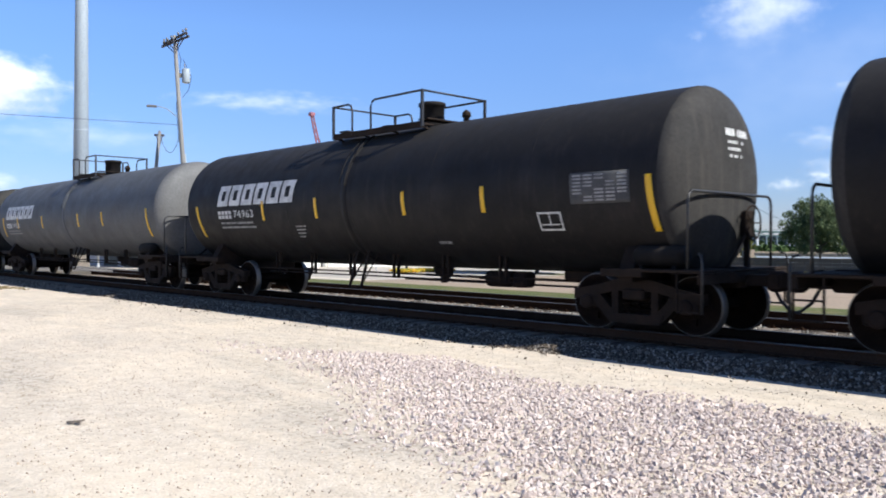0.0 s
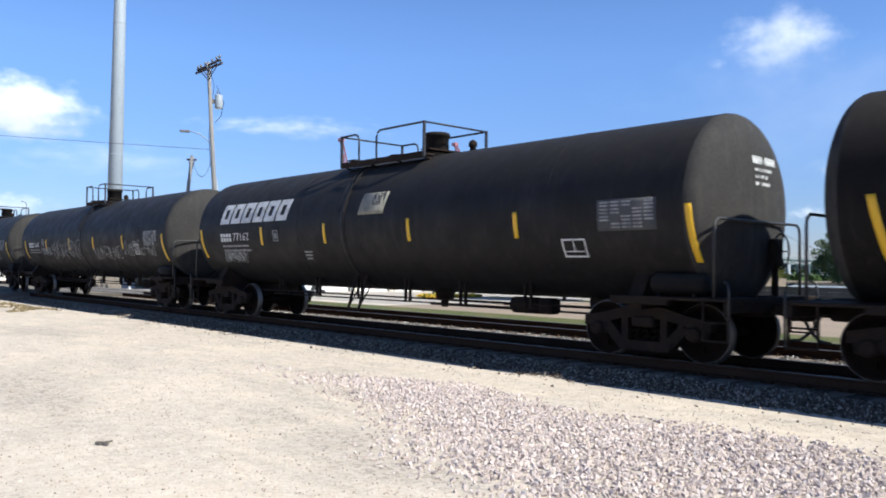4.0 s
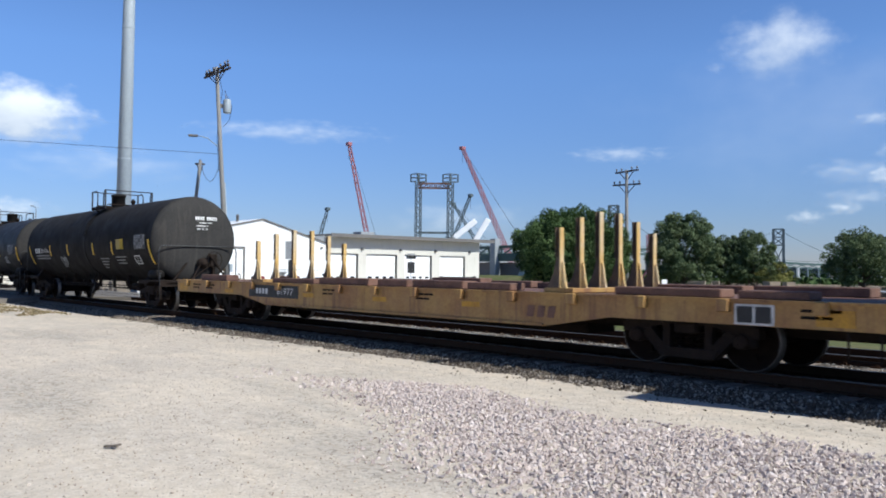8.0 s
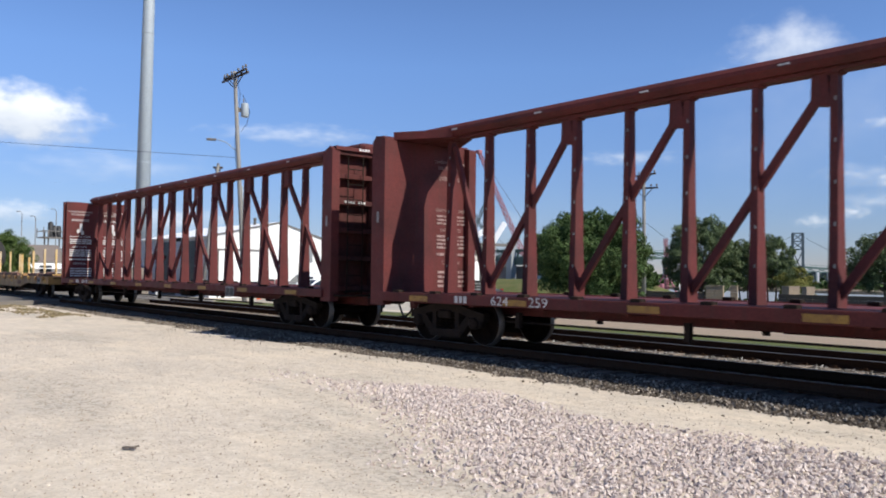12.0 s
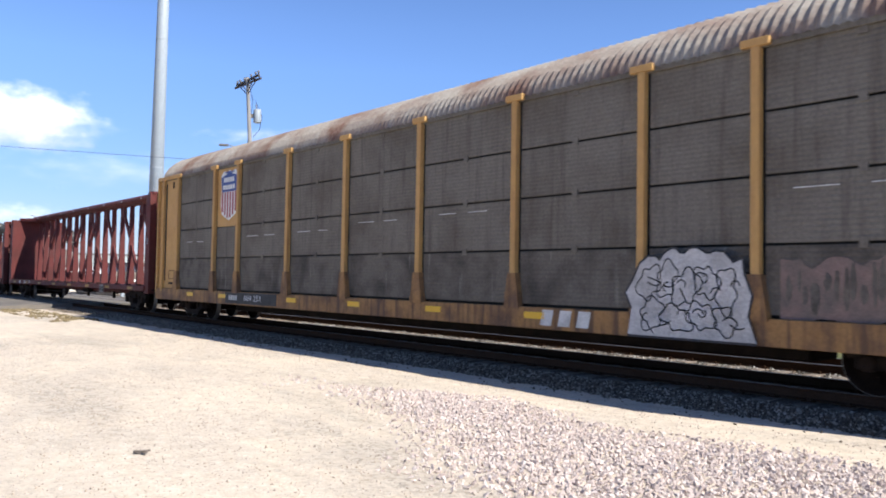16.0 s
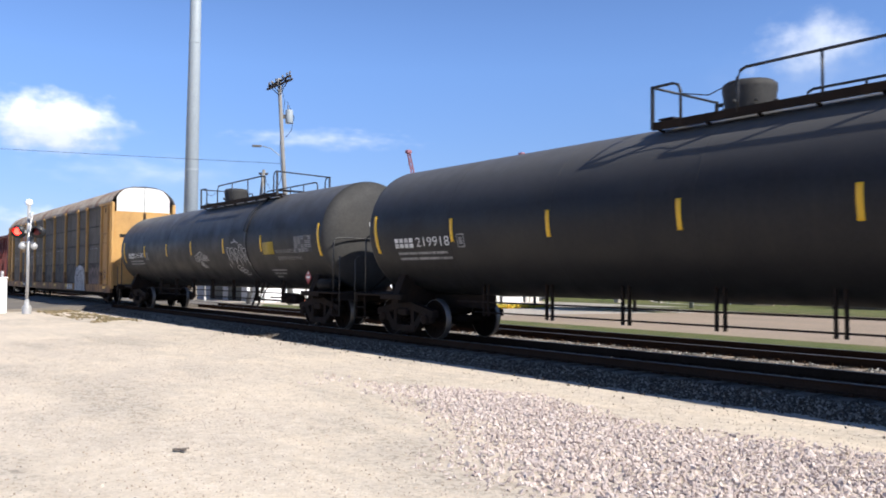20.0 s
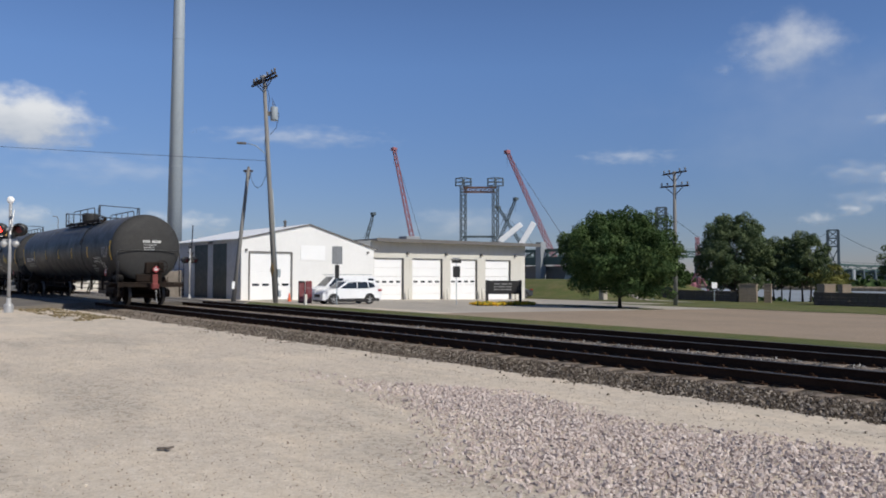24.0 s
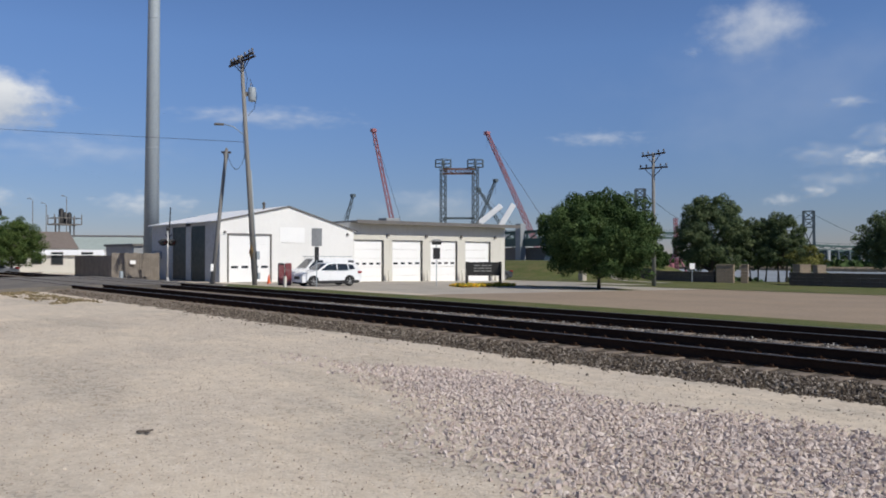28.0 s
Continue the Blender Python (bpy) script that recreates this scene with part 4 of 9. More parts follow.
def extra_d(car, mid, rad, cz):
    part("sticker", patch(44.85 - mid, 45.55 - mid, 2.11, 2.48, rad, cz, 0.006), M_LABEL, car, "dull yellow warning sticker")
    tank_bars(car, [[0.5, 0.4], [0.55, 0.2], [0.6], [0.4]], 42.9 - mid, 2.1 - RAIL_Z, rad, cz, 0.11, 0.035, M_STENCIL_DIM)
    tank_bars(car, [[0.7, 0.3], [0.8], [0.5, 0.3]], 44.6 - mid, 2.15 - RAIL_Z, rad, cz, 0.11, 0.035, M_STENCIL_DIM)
    spray(car, mid, rad, cz, 38.0, 38.75, 1.7, 2.2, 0.05, 12, M_SPRAY, "worn pale scrawl")
    bx = 48.5 - mid
    for y0, z0, y1, z1 in ((-0.95, 1.03, -0.45, 1.62), (1.0, 1.03, 0.35, 1.98)):
        part("end_brace", Shape().beam((bx + 0.2, y0, z0), (bx + 0.1, y1, z1), 0.06, 0.05), M_STEEL, car, "slanted steel brace")
    part("end_brace", Shape().beam((bx + 0.25, -0.35, 1.0), (bx + 0.12, 0.12, 1.75), 0.045, 0.04), M_STEEL, car, "slanted steel brace")
    part("brake_housing", Shape().lathe([(bx + 0.02, 0.0), (bx + 0.02, 0.17), (bx + 0.12, 0.19), (bx + 0.16, 0.1), (bx + 0.26, 0.09), (bx + 0.27, 0.0)], "x", 14, (0, 0.12, 1.62)), M_STEEL, car, "round dark brake housing")


def extra_t(car, mid, rad, cz):
    spray(car, mid, rad, cz, 161.35, 162.6, 2.02, 2.62, 0.022, 21, M_SPRAY_WHITE, "pale grey sprayed tag", 5)
    spray(car, mid, rad, cz, 164.3, 166.0, 1.75, 2.95, 0.026, 22, M_SPRAY_WHITE, "pale grey sprayed tag", 5)
    part("sticker", patch(167.2 - mid, 167.95 - mid, 2.1, 2.48, rad, cz, 0.006), M_LABEL, car, "yellow warning sticker")
    tank_words(car, mid, rad, cz, "NON-ODORIZED", 168.75, 2.47, 0.12, 1.3, M_STENCIL_DIM)
    tank_words(car, mid, rad, cz, "LIQUEFIED PETROLEUM GAS", 168.9, 2.27, 0.11, 1.5, M_STENCIL_DIM)
    tank_bars(car, [[0.45, 0.5], [0.5, 0.3], [0.4]], 167.3 - mid, 1.95 - RAIL_Z, rad, cz, 0.1, 0.045, M_STENCIL_DIM)
    square_frame(car, mid, rad, cz, 155.8, 2.55)
    placard(car, mid, 170.12, 1.72)


def extra_u(car, mid, rad, cz):
    square_frame(car, mid, rad, cz, 176.95, 2.52)
    tank_words(car, mid, rad, cz, "NON-ODORIZED", 189.72, 2.44, 0.12, 1.15, M_STENCIL)
    tank_words(car, mid, rad, cz, "LIQUEFIED PETROLEUM GAS", 189.72, 2.28, 0.11, 1.3, M_STENCIL)
    tank_bars(car, [[0.3, 0.3], [0.5, 0.3], [0.45]], 188.4 - mid, 2.12 - RAIL_Z, rad, cz, 0.12, 0.06, M_STENCIL_DIM)
    placard(car, mid, 191.1, 1.78)
    # red flag and light at the train's last coupler
    s = Shape()
    s.box(10.56, 10.62, -0.1, 0.12, 0.98, 1.4, 0.01)
    part("rear_flag", s, M_PLACARD_DULL, car, "red end-of-train marker")
    s = Shape()
    s.box(10.5, 10.72, -0.16, 0.16, 0.72, 1.02, 0.06)
    part("rear_device", s, M_PLACARD_DULL, car, "dull red end-of-train box")
    s = Shape()
    bx = 192.45 - mid
    s.box(bx - 0.1, bx + 0.08, -0.55, 0.5, 1.05, 1.4, 0.04).box(bx - 0.1, bx + 0.06, -0.15, 0.4, 1.4, 1.95, 0.05)
    part("brake_housing", s, M_STEEL, car, "dark brake housing against the head")
    s = Shape()
    s.box(-0.01, 0.01, -0.12, 0.12, -0.12, 0.12, 0.0, Matrix.Translation((bx + 0.28, 0.25, 1.62)) @ Matrix.Rotation(math.pi / 4, 4, "X"))
    p = part("end_placard", s, M_PLACARD, car, "red and white diamond hazard placard")
    s = Shape()
    s.box(bx + 0.291, bx + 0.296, 0.16, 0.34, 1.56, 1.66).box(bx + 0.291, bx + 0.296, 0.2, 0.26, 1.69, 1.73)
    pieces("placard_mark", s, M_STENCIL, p)
    # uncoupling rod, pale hose end
    s = Shape()
    s.tube([(bx + 0.3, -1.35, 0.95), (bx + 0.62, -1.1, 0.86), (bx + 0.7, -0.2, 0.84), (bx + 1.15, 0.1, 0.5), (bx + 1.35, 0.4, 0.5), (bx + 1.35, 0.4, 1.3)], 0.016, 5)
    part("uncoupling_rod", s, M_STEEL, car)
    s = Shape()
    s.tube([(bx + 0.95, 0.05, 0.7), (bx + 0.93, 0.05, 0.45), (bx + 1.0, 0.05, 0.2), (bx + 1.12, 0.05, 0.14)], 0.03, 6)
    part("hose_end", s, M_STENCIL_DIM, car, "pale hose end that hangs from the coupler")
    part("placard_post", Shape().box(bx + 0.16, bx + 0.19, 0.1, 0.14, 1.0, 1.75), M_STEEL, car)


def placard(car, mid, x, z):
    s = Shape()
    x, z = x - mid, z - RAIL_Z
    s.box(-0.135, 0.135, -0.012, 0.0, -0.135, 0.135, 0.0, Matrix.Translation((x, -1.47, z)) @ Matrix.Rotation(math.pi / 4, 4, "Y"))
    p = part("placard", s, M_PLACARD, car, "red diamond hazard placard")
    s = Shape()
    s.box(x - 0.11, x + 0.11, -1.488, -1.484, z - 0.035, z + 0.035)
    s.box(x - 0.03, x + 0.03, -1.488, -1.484, z + 0.08, z + 0.14)
    part("placard_mark", s, M_STENCIL, p)


M_PLACARD_DULL = mat("dull red device", (0.2, 0.04, 0.035), 0.6)

tank_car("brown-black dusty tank car on the track", -58.0, -41.1, 1.53, 2.42, M_TANK_BROWN, (-56.6, -42.5), (-58.8, -40.4), (-51.2, -48.1), (-49.0, "dome", -47.9),
         std_stripes(0, 0, (-53.6, -51.3, -47.6, -45.4)), [(-57.1, 1.95, 2.8, 0.1), (-42.0, 1.9, 2.76, 0.0)], (-50.2,), reservoir=(-43.0, -42.0))
tank_car("faded grey tank car streaked with dirt", -39.5, -22.95, 1.53, 2.42, M_TANK_GREY, (-38.1, -24.3), (-40.4, -22.2), (-31.6, -29.4), (-30.2, "dome", -28.9),
         std_stripes(0, 0, (-36.4, -33.4, -29.6, -27.4)), [(-38.4, 1.95, 2.76, 0.1), (-23.9, 1.9, 2.76, 0.0)], (-31.0,), rails=(0.6, 1.0),
         head=M_HEAD_GREY, mark=(-37.9, -34.5, 2.67, 3.2), number="74958", number_at=(-37.9, -36.2, 2.4, 0.2), reservoir=(-25.0, -24.0))
tank_car("black tank car with a large white mark", -21.5, -5.9, 1.53, 2.42, M_TANK, (-20.0, -6.95), (-22.2, -4.75), (-15.08, -12.05), (-12.75, "dome", -11.7),
         std_stripes(0, 0, (-17.24, -15.01, -12.01, -9.84)), [(-20.5, 1.87, 2.7, -0.1), (-6.38, 1.9, 2.76, -0.06)], (-13.95,),
         mark=(-19.46, -15.85, 2.67, 3.2), number="74963", number_at=(-19.44, -17.69, 2.44, 0.2), grid=(-7.89, -6.77, 2.35, 2.85), square=(-8.63, -8.13, 1.93, 2.24), reservoir=(-6.9, -5.95), extra=extra_a)
tank_car("black tank car with pale graffiti along its side", -4.06, 12.85, 1.53, 2.42, M_TANK, (-2.52, 11.52), (-4.75, 13.6), (3.36, 5.45), (3.85, "dome", 5.1),
         std_stripes(0, 0, (0.05, 3.08, 5.87, 8.82)), [(-3.0, 1.95, 2.76, -0.1), (12.3, 1.85, 2.72, -0.06)], (4.4,), rails=(0.7, 0.75),
         number="2067", number_at=(-2.5, -0.95, 2.53, 0.2), grid=(10.72, 11.84, 2.35, 2.85), square=(9.86, 10.24, 2.07, 2.41), reservoir=(11.4, 12.4), extra=extra_b)
tank_car("black tank car with a large white mark and a sprayed patch", 14.6, 31.35, 1.53, 2.42, M_TANK, (15.9, 30.0), (13.6, 32.05), (21.38, 24.42), (23.78, "dome", 24.95),
         std_stripes(0, 0, (18.58, 21.51, 24.6, 27.6)), [(15.2, 1.95, 2.76, -0.1), (31.1, 1.85, 2.72, -0.06)], (22.27,),
         mark=(16.28, 19.9, 2.88, 3.42), number="77162", number_at=(16.32, 17.9, 2.5, 0.22), grid=(29.4, 30.5, 2.35, 2.85), square=(28.6, 29.1, 1.93, 2.24), reservoir=(30.2, 31.2), extra=extra_c)
tank_car("dusty black tank car with a yellow sticker", 32.75, 48.5, 1.53, 2.42, M_TANK_BROWN, (34.25, 47.3), (32.05, 49.45), (40.4, 41.95), (40.75, "dome", 42.4),
         std_stripes(0, 0, (36.72, 39.13, 42.28, 44.38), 2.23, 2.7), [(33.7, 1.87, 2.7, -0.15), (47.98, 1.87, 2.72, -0.08)], (41.35,), rails=(0.65, 0.2),
         number="261866", number_at=(34.42, 36.56, 2.47, 0.21), grid=(46.59, 47.6, 2.39, 2.9), square=(46.41, 46.94, 1.88, 2.18), reservoir=(47.3, 48.2), extra=extra_d)
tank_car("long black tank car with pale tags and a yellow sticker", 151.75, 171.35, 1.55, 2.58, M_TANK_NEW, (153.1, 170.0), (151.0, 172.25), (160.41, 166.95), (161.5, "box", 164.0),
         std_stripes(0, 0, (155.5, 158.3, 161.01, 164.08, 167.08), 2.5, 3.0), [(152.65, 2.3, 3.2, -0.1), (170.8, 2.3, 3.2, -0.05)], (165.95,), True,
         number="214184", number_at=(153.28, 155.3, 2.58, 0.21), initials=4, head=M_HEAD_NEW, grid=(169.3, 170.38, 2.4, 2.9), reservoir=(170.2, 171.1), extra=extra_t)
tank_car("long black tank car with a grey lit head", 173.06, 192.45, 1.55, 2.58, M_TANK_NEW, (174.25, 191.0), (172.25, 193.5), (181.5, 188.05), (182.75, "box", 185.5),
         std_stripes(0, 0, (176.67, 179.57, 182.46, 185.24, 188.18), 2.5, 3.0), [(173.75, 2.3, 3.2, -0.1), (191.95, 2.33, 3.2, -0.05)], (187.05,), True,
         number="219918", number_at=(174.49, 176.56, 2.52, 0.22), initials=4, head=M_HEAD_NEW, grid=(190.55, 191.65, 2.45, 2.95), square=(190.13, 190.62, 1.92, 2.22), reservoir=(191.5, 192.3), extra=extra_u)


# ---- flat car ----
def flat_car(e0, e1):
    mid = (e0 + e1) / 2
    car = thing("flat_car", "weathered yellow flat car with two rows of steel stakes", "flat car", "", (mid, TRACK_Y, RAIL_Z))
    CARS.append((car, mid))
    a, b = e0 - mid, e1 - mid
    for q in (-1, 1):
        s = Shape()
        y0, y1 = sorted((q * 1.33, q * 1.42))
        pr = [(a, 0.72), (a + 4.2, 0.72), (a + 5.6, 0.5), (b - 5.6, 0.5), (b - 4.2, 0.72), (b, 0.72), (b, 1.09), (a, 1.09)]
        s.sheet(pr, y0, y1)
        lo, hi = sorted((q * 1.42, q * 1.47))
        s.box(a, b, lo, hi, 1.05, 1.09)
        s.box(a + 5.6, b - 5.6, lo, hi, 0.5, 0.54)
        part("side_sill", s, M_TTX, car)
        for i in range(15):
            x = a + 0.8 + (b - a - 1.6) * i / 14
            lo, hi = sorted((q * 1.42, q * 1.53))
            part("stake_pocket", Shape().box(x - 0.09, x + 0.09, lo, hi, 0.9, 1.09, 0.015), M_TTX, car)
    for x, d in ((a, -1), (b, 1)):
        lo, hi = sorted((x, x - 0.1 * d))
        part("end_sill", Shape().box(lo, hi, -1.33, 1.33, 0.7, 1.09, 0.01), M_TTX, car)
    s = Shape()
    n = 60
    for i in range(n):
        x = a + 0.1 + (b - a - 0.2) * i / n
        s.box(x, x + (b - a - 0.2) / n - 0.012, -1.33, 1.33, 1.03, 1.085)
    pieces("deck_plank", s, M_RUST, car, "rusty brown deck plank")
    s = Shape()
    s.box(a + 0.3, b - 0.3, -0.3, 0.3, 0.5, 1.03, 0.02)
    s.box(a + 5.4, b - 5.4, -0.4, 0.4, 0.33, 0.52, 0.03)
    for i in range(10):
        x = a + 2.5 + (b - a - 5) * i / 9
        s.box(x - 0.05, x + 0.05, -1.3, 1.3, 0.72, 1.0)
    part("centre_sill", s, M_STEEL, car)
    # low rusty load stops along both edges of the deck
    r = random.Random(5)
    for q in (-1, 1):
        x = a + 1.6
        while x < b - 1.2:
            ln = r.uniform(0.9, 2.1)
            x1 = min(x + ln, b - 1.0)
            if abs((x + x1) / 2 - (55.25 - mid)) > 1.2 and abs((x + x1) / 2 - (65.8 - mid)) > 1.2:
                lo, hi = sorted((q * 0.98, q * 1.38))
                part("load_stop", Shape().box(x, x1, lo, hi, 1.09, 1.09 + r.uniform(0.12, 0.19), 0.015), M_RUST, car, "rusty brown load stop")
            x = x1 + r.uniform(0.12, 0.35)
    # stakes, tallest in the middle, with their braces
    for row in (55.25, 65.8):
        x = row - mid
        part("stake_base", Shape().box(x - 0.3, x + 0.35, -1.42, 1.42, 1.09, 1.17, 0.01), M_TTX, car)
        for i, (y, h) in enumerate(zip((-1.4, -0.85, -0.29, 0.29, 0.85, 1.4), (1.04, 1.24, 1.37, 1.37, 1.24, 1.04))):
            s = Shape()
            s.sheet([(x - 0.24, 1.17), (x + 0.07, 1.17), (x + 0.07, 1.17 + h), (x - 0.01, 1.17 + h), (x - 0.02, 1.7), (x - 0.1, 1.4)], y - 0.012, y + 0.012)
            s.box(x - 0.025, x - 0.01, y - 0.05, y + 0.05, 1.7, 1.17 + h)
            st = part("stake", s, M_STAKE_SHADED, car, "worn steel stake with a dark shaded-in side and pale yellow edges")
            s = Shape()
            s.sheet([(x + 0.09, 1.17), (x + 0.2, 1.17), (x + 0.17, 1.3), (x + 0.12, 1.62), (x + 0.09, 1.62)], y - 0.02, y + 0.02)
            s.box(x + 0.072, x + 0.09, y - 0.052, y + 0.052, 1.17, 1.17 + h)
            part("brace", s, M_STAKE_LIT, st, "pale yellow stake face coloured as sunlit")
    # lettering panel, mark and square
    s = Shape()
    s.box(54.85 - mid, 57.4 - mid, -1.426, -1.421, 0.70, 1.02)
    part("number_panel", s, M_PANEL_BLACK, car, "black lettering panel")
    rot = Matrix.Rotation(math.pi / 2, 4, "X")
    s = Shape()
    for i in range(4):
        px = 55.25 - mid + i * 0.17
        s.box(px, px + 0.1, -1.432, -1.427, 0.79, 0.93)
    pieces("reporting_mark", s, M_STENCIL, car, "white block mark")
    letters("81977", 0.24, M_STENCIL, car, Matrix.Translation((56.75 - mid, -1.43, 0.86)) @ rot, "car_number", 0.8)
    s = Shape()
    for i in range(3):
        px = 65.1 - mid + i * 0.24
        s.sheet([(px, 0.65), (px + 0.16, 0.65), (px + 0.2, 0.85), (px + 0.04, 0.85)], -1.428, -1.421)
    pieces("owner_mark", s, M_RUST, car, "rust-red block mark")
    s = Shape()
    x = 69.35 - mid
    s.box(x - 0.29, x + 0.29, -1.428, -1.421, 0.73, 1.02)
    p = part("lube_panel", s, M_STENCIL, car, "white framed black square")
    s = Shape()
    for k in (-1, 1):
        s.box(x + k * 0.135 - 0.115, x + k * 0.135 + 0.115, -1.434, -1.43, 0.76, 0.99)
    pieces("lube_field", s, M_PANEL_BLACK, p)
    r = random.Random(31)
    for gx in (51.3, 52.2, 58.5, 62.0, 70.0):
        flat_bars(car, [words(r, 3, 0.5, 1.2, 0.5), words(r, 2, 0.5, 1.2, 0.4)], Matrix.Translation((gx - mid, -1.422, 0.98)), 0.09, 0.04, M_STEEL)
    for x0, x1 in ((50.3, 50.9), (53.4, 53.9), (57.6, 58.1), (60.5, 61.0), (63.4, 63.9), (70.2, 70.7)):
        part("reflective_stripe", Shape().box(x0 - mid, x1 - mid, -1.426, -1.421, 0.76, 0.98 if x0 in (50.3, 70.2) else 0.86), M_STRIPE_OLD, car)
    for x, d in ((a, -1), (b, 1)):
        coupler(car, x - 0.05 * d, d)
        s = Shape()
        for q in (-1, 1):
            for px in (x - 0.1 * d, x - 0.5 * d):
                s.tube([(px, q * 1.4, 0.75), (px, q * 1.4, 0.35)], 0.016, 5)
            s.beam((x - 0.1 * d, q * 1.4, 0.35), (x - 0.5 * d, q * 1.4, 0.35), 0.05, 0.02)
        pieces("sill_step", s, M_STEEL, car)
    bogie(car, 53.4 - mid)
    bogie(car, 68.1 - mid)
    brake_gear(car, 2.0)


# stakes: the sunlit face and the shaded side are put into two colours
M_STAKE_LIT = mat("rubbed yellow stake face, lit tone", (0.62, 0.4, 0.13), 0.5, tint=(0.62, 0.52, 0.36), amount=0.9, scale=1.6, fine=30, bump=0.05, streak=(0.3, 0.2, 0.09), streak_amount=0.5)
M_STAKE_SHADED = mat("worn stake steel, shaded tone", (0.07, 0.045, 0.03), 0.6, tint=(0.14, 0.09, 0.05), amount=0.8, scale=3, fine=30, bump=0.1, streak=(0.07, 0.045, 0.03), streak_amount=0.7)
M_STRIPE_OLD = mat("faded orange-yellow tape", (0.56, 0.3, 0.025), 0.6, tint=(0.38, 0.19, 0.03), amount=0.8, scale=4, fine=30, bump=0)
flat_car(50.15, 71.1)


# ---- centre-beam cars ----
def centre_beam_car(e0, e1, label, number, first, step, wide=0.16, marks=(2.3, 3.6, 0.21)):
    mid = (e0 + e1) / 2
    car = thing("centre_beam_car", label, "lumber car", "centre-beam cars of the train", (mid, TRACK_Y, RAIL_Z))
    CARS.append((car, mid))
    a, b = e0 - mid, e1 - mid
    # deck with its side sills
    s = Shape()
    s.box(a + 0.3, b - 0.3, -1.38, 1.38, 0.96, 1.02)
    for i in range(12):
        x = a + 1.5 + (b - a - 3.0) * i / 11
        s.box(x - 0.05, x + 0.05, -1.38, 1.38, 0.8, 0.96)
    s.box(a, b, -0.28, 0.28, 0.62, 0.96, 0.02)
    part("deck", s, M_RED, car)
    for q in (-1, 1):
        lo, hi = sorted((q * 1.38, q * 1.46))
        part("side_sill", Shape().box(a + 0.3, b - 0.3, lo, hi, 0.84, 1.04, 0.01), M_RED, car)
        s = Shape()
        lo, hi = sorted((q * 1.30, q * 1.455))
        for i in range(18):
            x = a + 1.0 + (b - a - 2.0) * i / 17
            s.box(x - 0.1, x + 0.1, lo, hi, 1.02, 1.09, 0.01)
        pieces("strap_winch", s, M_STEEL, car)
    for i in range(8):
        x = a + 1.8 + (b - a - 3.6) * i / 7
        part("reflective_stripe", Shape().box(x - 0.3, x + 0.3, -1.468, -1.462, 0.87, 0.98), M_YELLOW_WORN, car, "worn yellow reflective stripe")
    # top chord
    s = Shape()
    s.box(a + 0.25, b - 0.25, -0.33, 0.33, 4.57, 4.82, 0.09)
    s.box(a + 0.25, b - 0.25, -0.14, 0.14, 4.51, 4.57, 0.01)
    part("top_chord", s, M_RED, car)
    s = Shape()
    for i in range(9):
        x = a + 1.6 + (b - a - 3.2) * i / 8
        s.box(x - 0.09, x + 0.09, -0.336, -0.331, 4.68, 4.71)
    pieces("chord_label", s, M_STENCIL, car)
    # tapered posts
    n = 17
    xs = [first - mid + step * i for i in range(n)]
    for x in xs:
        s = Shape()
        vs = []
        for z, w, dx in ((1.02, 0.16, 0.075), (2.2, 0.12, 0.065), (4.55, 0.085, 0.055)):
            vs += [(x - dx, -w, z), (x + dx, -w, z), (x + dx, w, z), (x - dx, w, z)]
        fs = [(3, 2, 1, 0), (8, 9, 10, 11)]
        for k in (0, 4):
            fs += [(k + j, k + (j + 1) % 4, k + 4 + (j + 1) % 4, k + 4 + j) for j in range(4)]
        s.add(vs, fs)
        s.box(x - 0.11, x + 0.11, -0.13, 0.13, 4.47, 4.55, 0.02)
        p = part("post", s, M_RED, car)
        s = Shape()
        for k in range(5):
            z = 1.6 + 0.62 * k
            w = 0.16 - 0.04 * min(1, (z - 1.02) / 1.18) - 0.0155 * max(0, z - 2.2)
            s.box(x + 0.015, x + 0.04, -w - 0.012, -w - 0.002, z, z + 0.06)
        pieces("strap_slot", s, M_STENCIL_DIM, p)
    # two-bay diagonals: they fall towards both ends, and cross in the middle
    ways = [(i + 2, i) for i in (1, 3, 5, 7)] + [(i, i + 2) for i in (8, 10, 12, 14)]
    for t, f in ways:
        top, foot = xs[t], xs[f]
        k = 1 if foot > top else -1
        s = Shape()
        s.beam((top + 0.1 * k, 0, 4.39), (foot - 0.05 * k, 0, 1.2), 0.09, 0.13)
        s.sheet([(top - 0.12, 4.55), (top + 0.34 * k, 4.55), (top + 0.36 * k, 4.05), (top + 0.05 * k, 4.0)], -0.07, 0.07)
        part("diagonal", s, M_RED, car)
    s = Shape()
    s.beam((b - 0.42, 0, 4.44), (xs[16] + 0.05, 0, 1.2), 0.1, 0.15)
    part("diagonal", s, M_RED, car)
    s = Shape()
    if wide > 0.3:
        s.beam((xs[0] + 0.1, 0, 4.35), (xs[1] - 0.05, 0, 1.2), 0.09, 0.11)
    else:
        s.beam((a + 0.3, 0, 2.9), (xs[1] - 0.05, 0, 1.2), 0.1, 0.15)
    part("diagonal", s, M_RED, car)
    if wide > 0.3:
        s = Shape()
        vs = [(a + 0.24, -1.0, 4.53), (a + 1.5, -0.3, 4.53), (a + 1.5, 0.3, 4.53), (a + 0.24, 1.0, 4.53)]
        vs += [(x, y, 4.71) for x, y, z in vs]
        s.add(vs, [(3, 2, 1, 0), (4, 5, 6, 7), (0, 1, 5, 4), (1, 2, 6, 5), (2, 3, 7, 6), (3, 0, 4, 7)])
        part("end_gusset", s, M_RED, car)
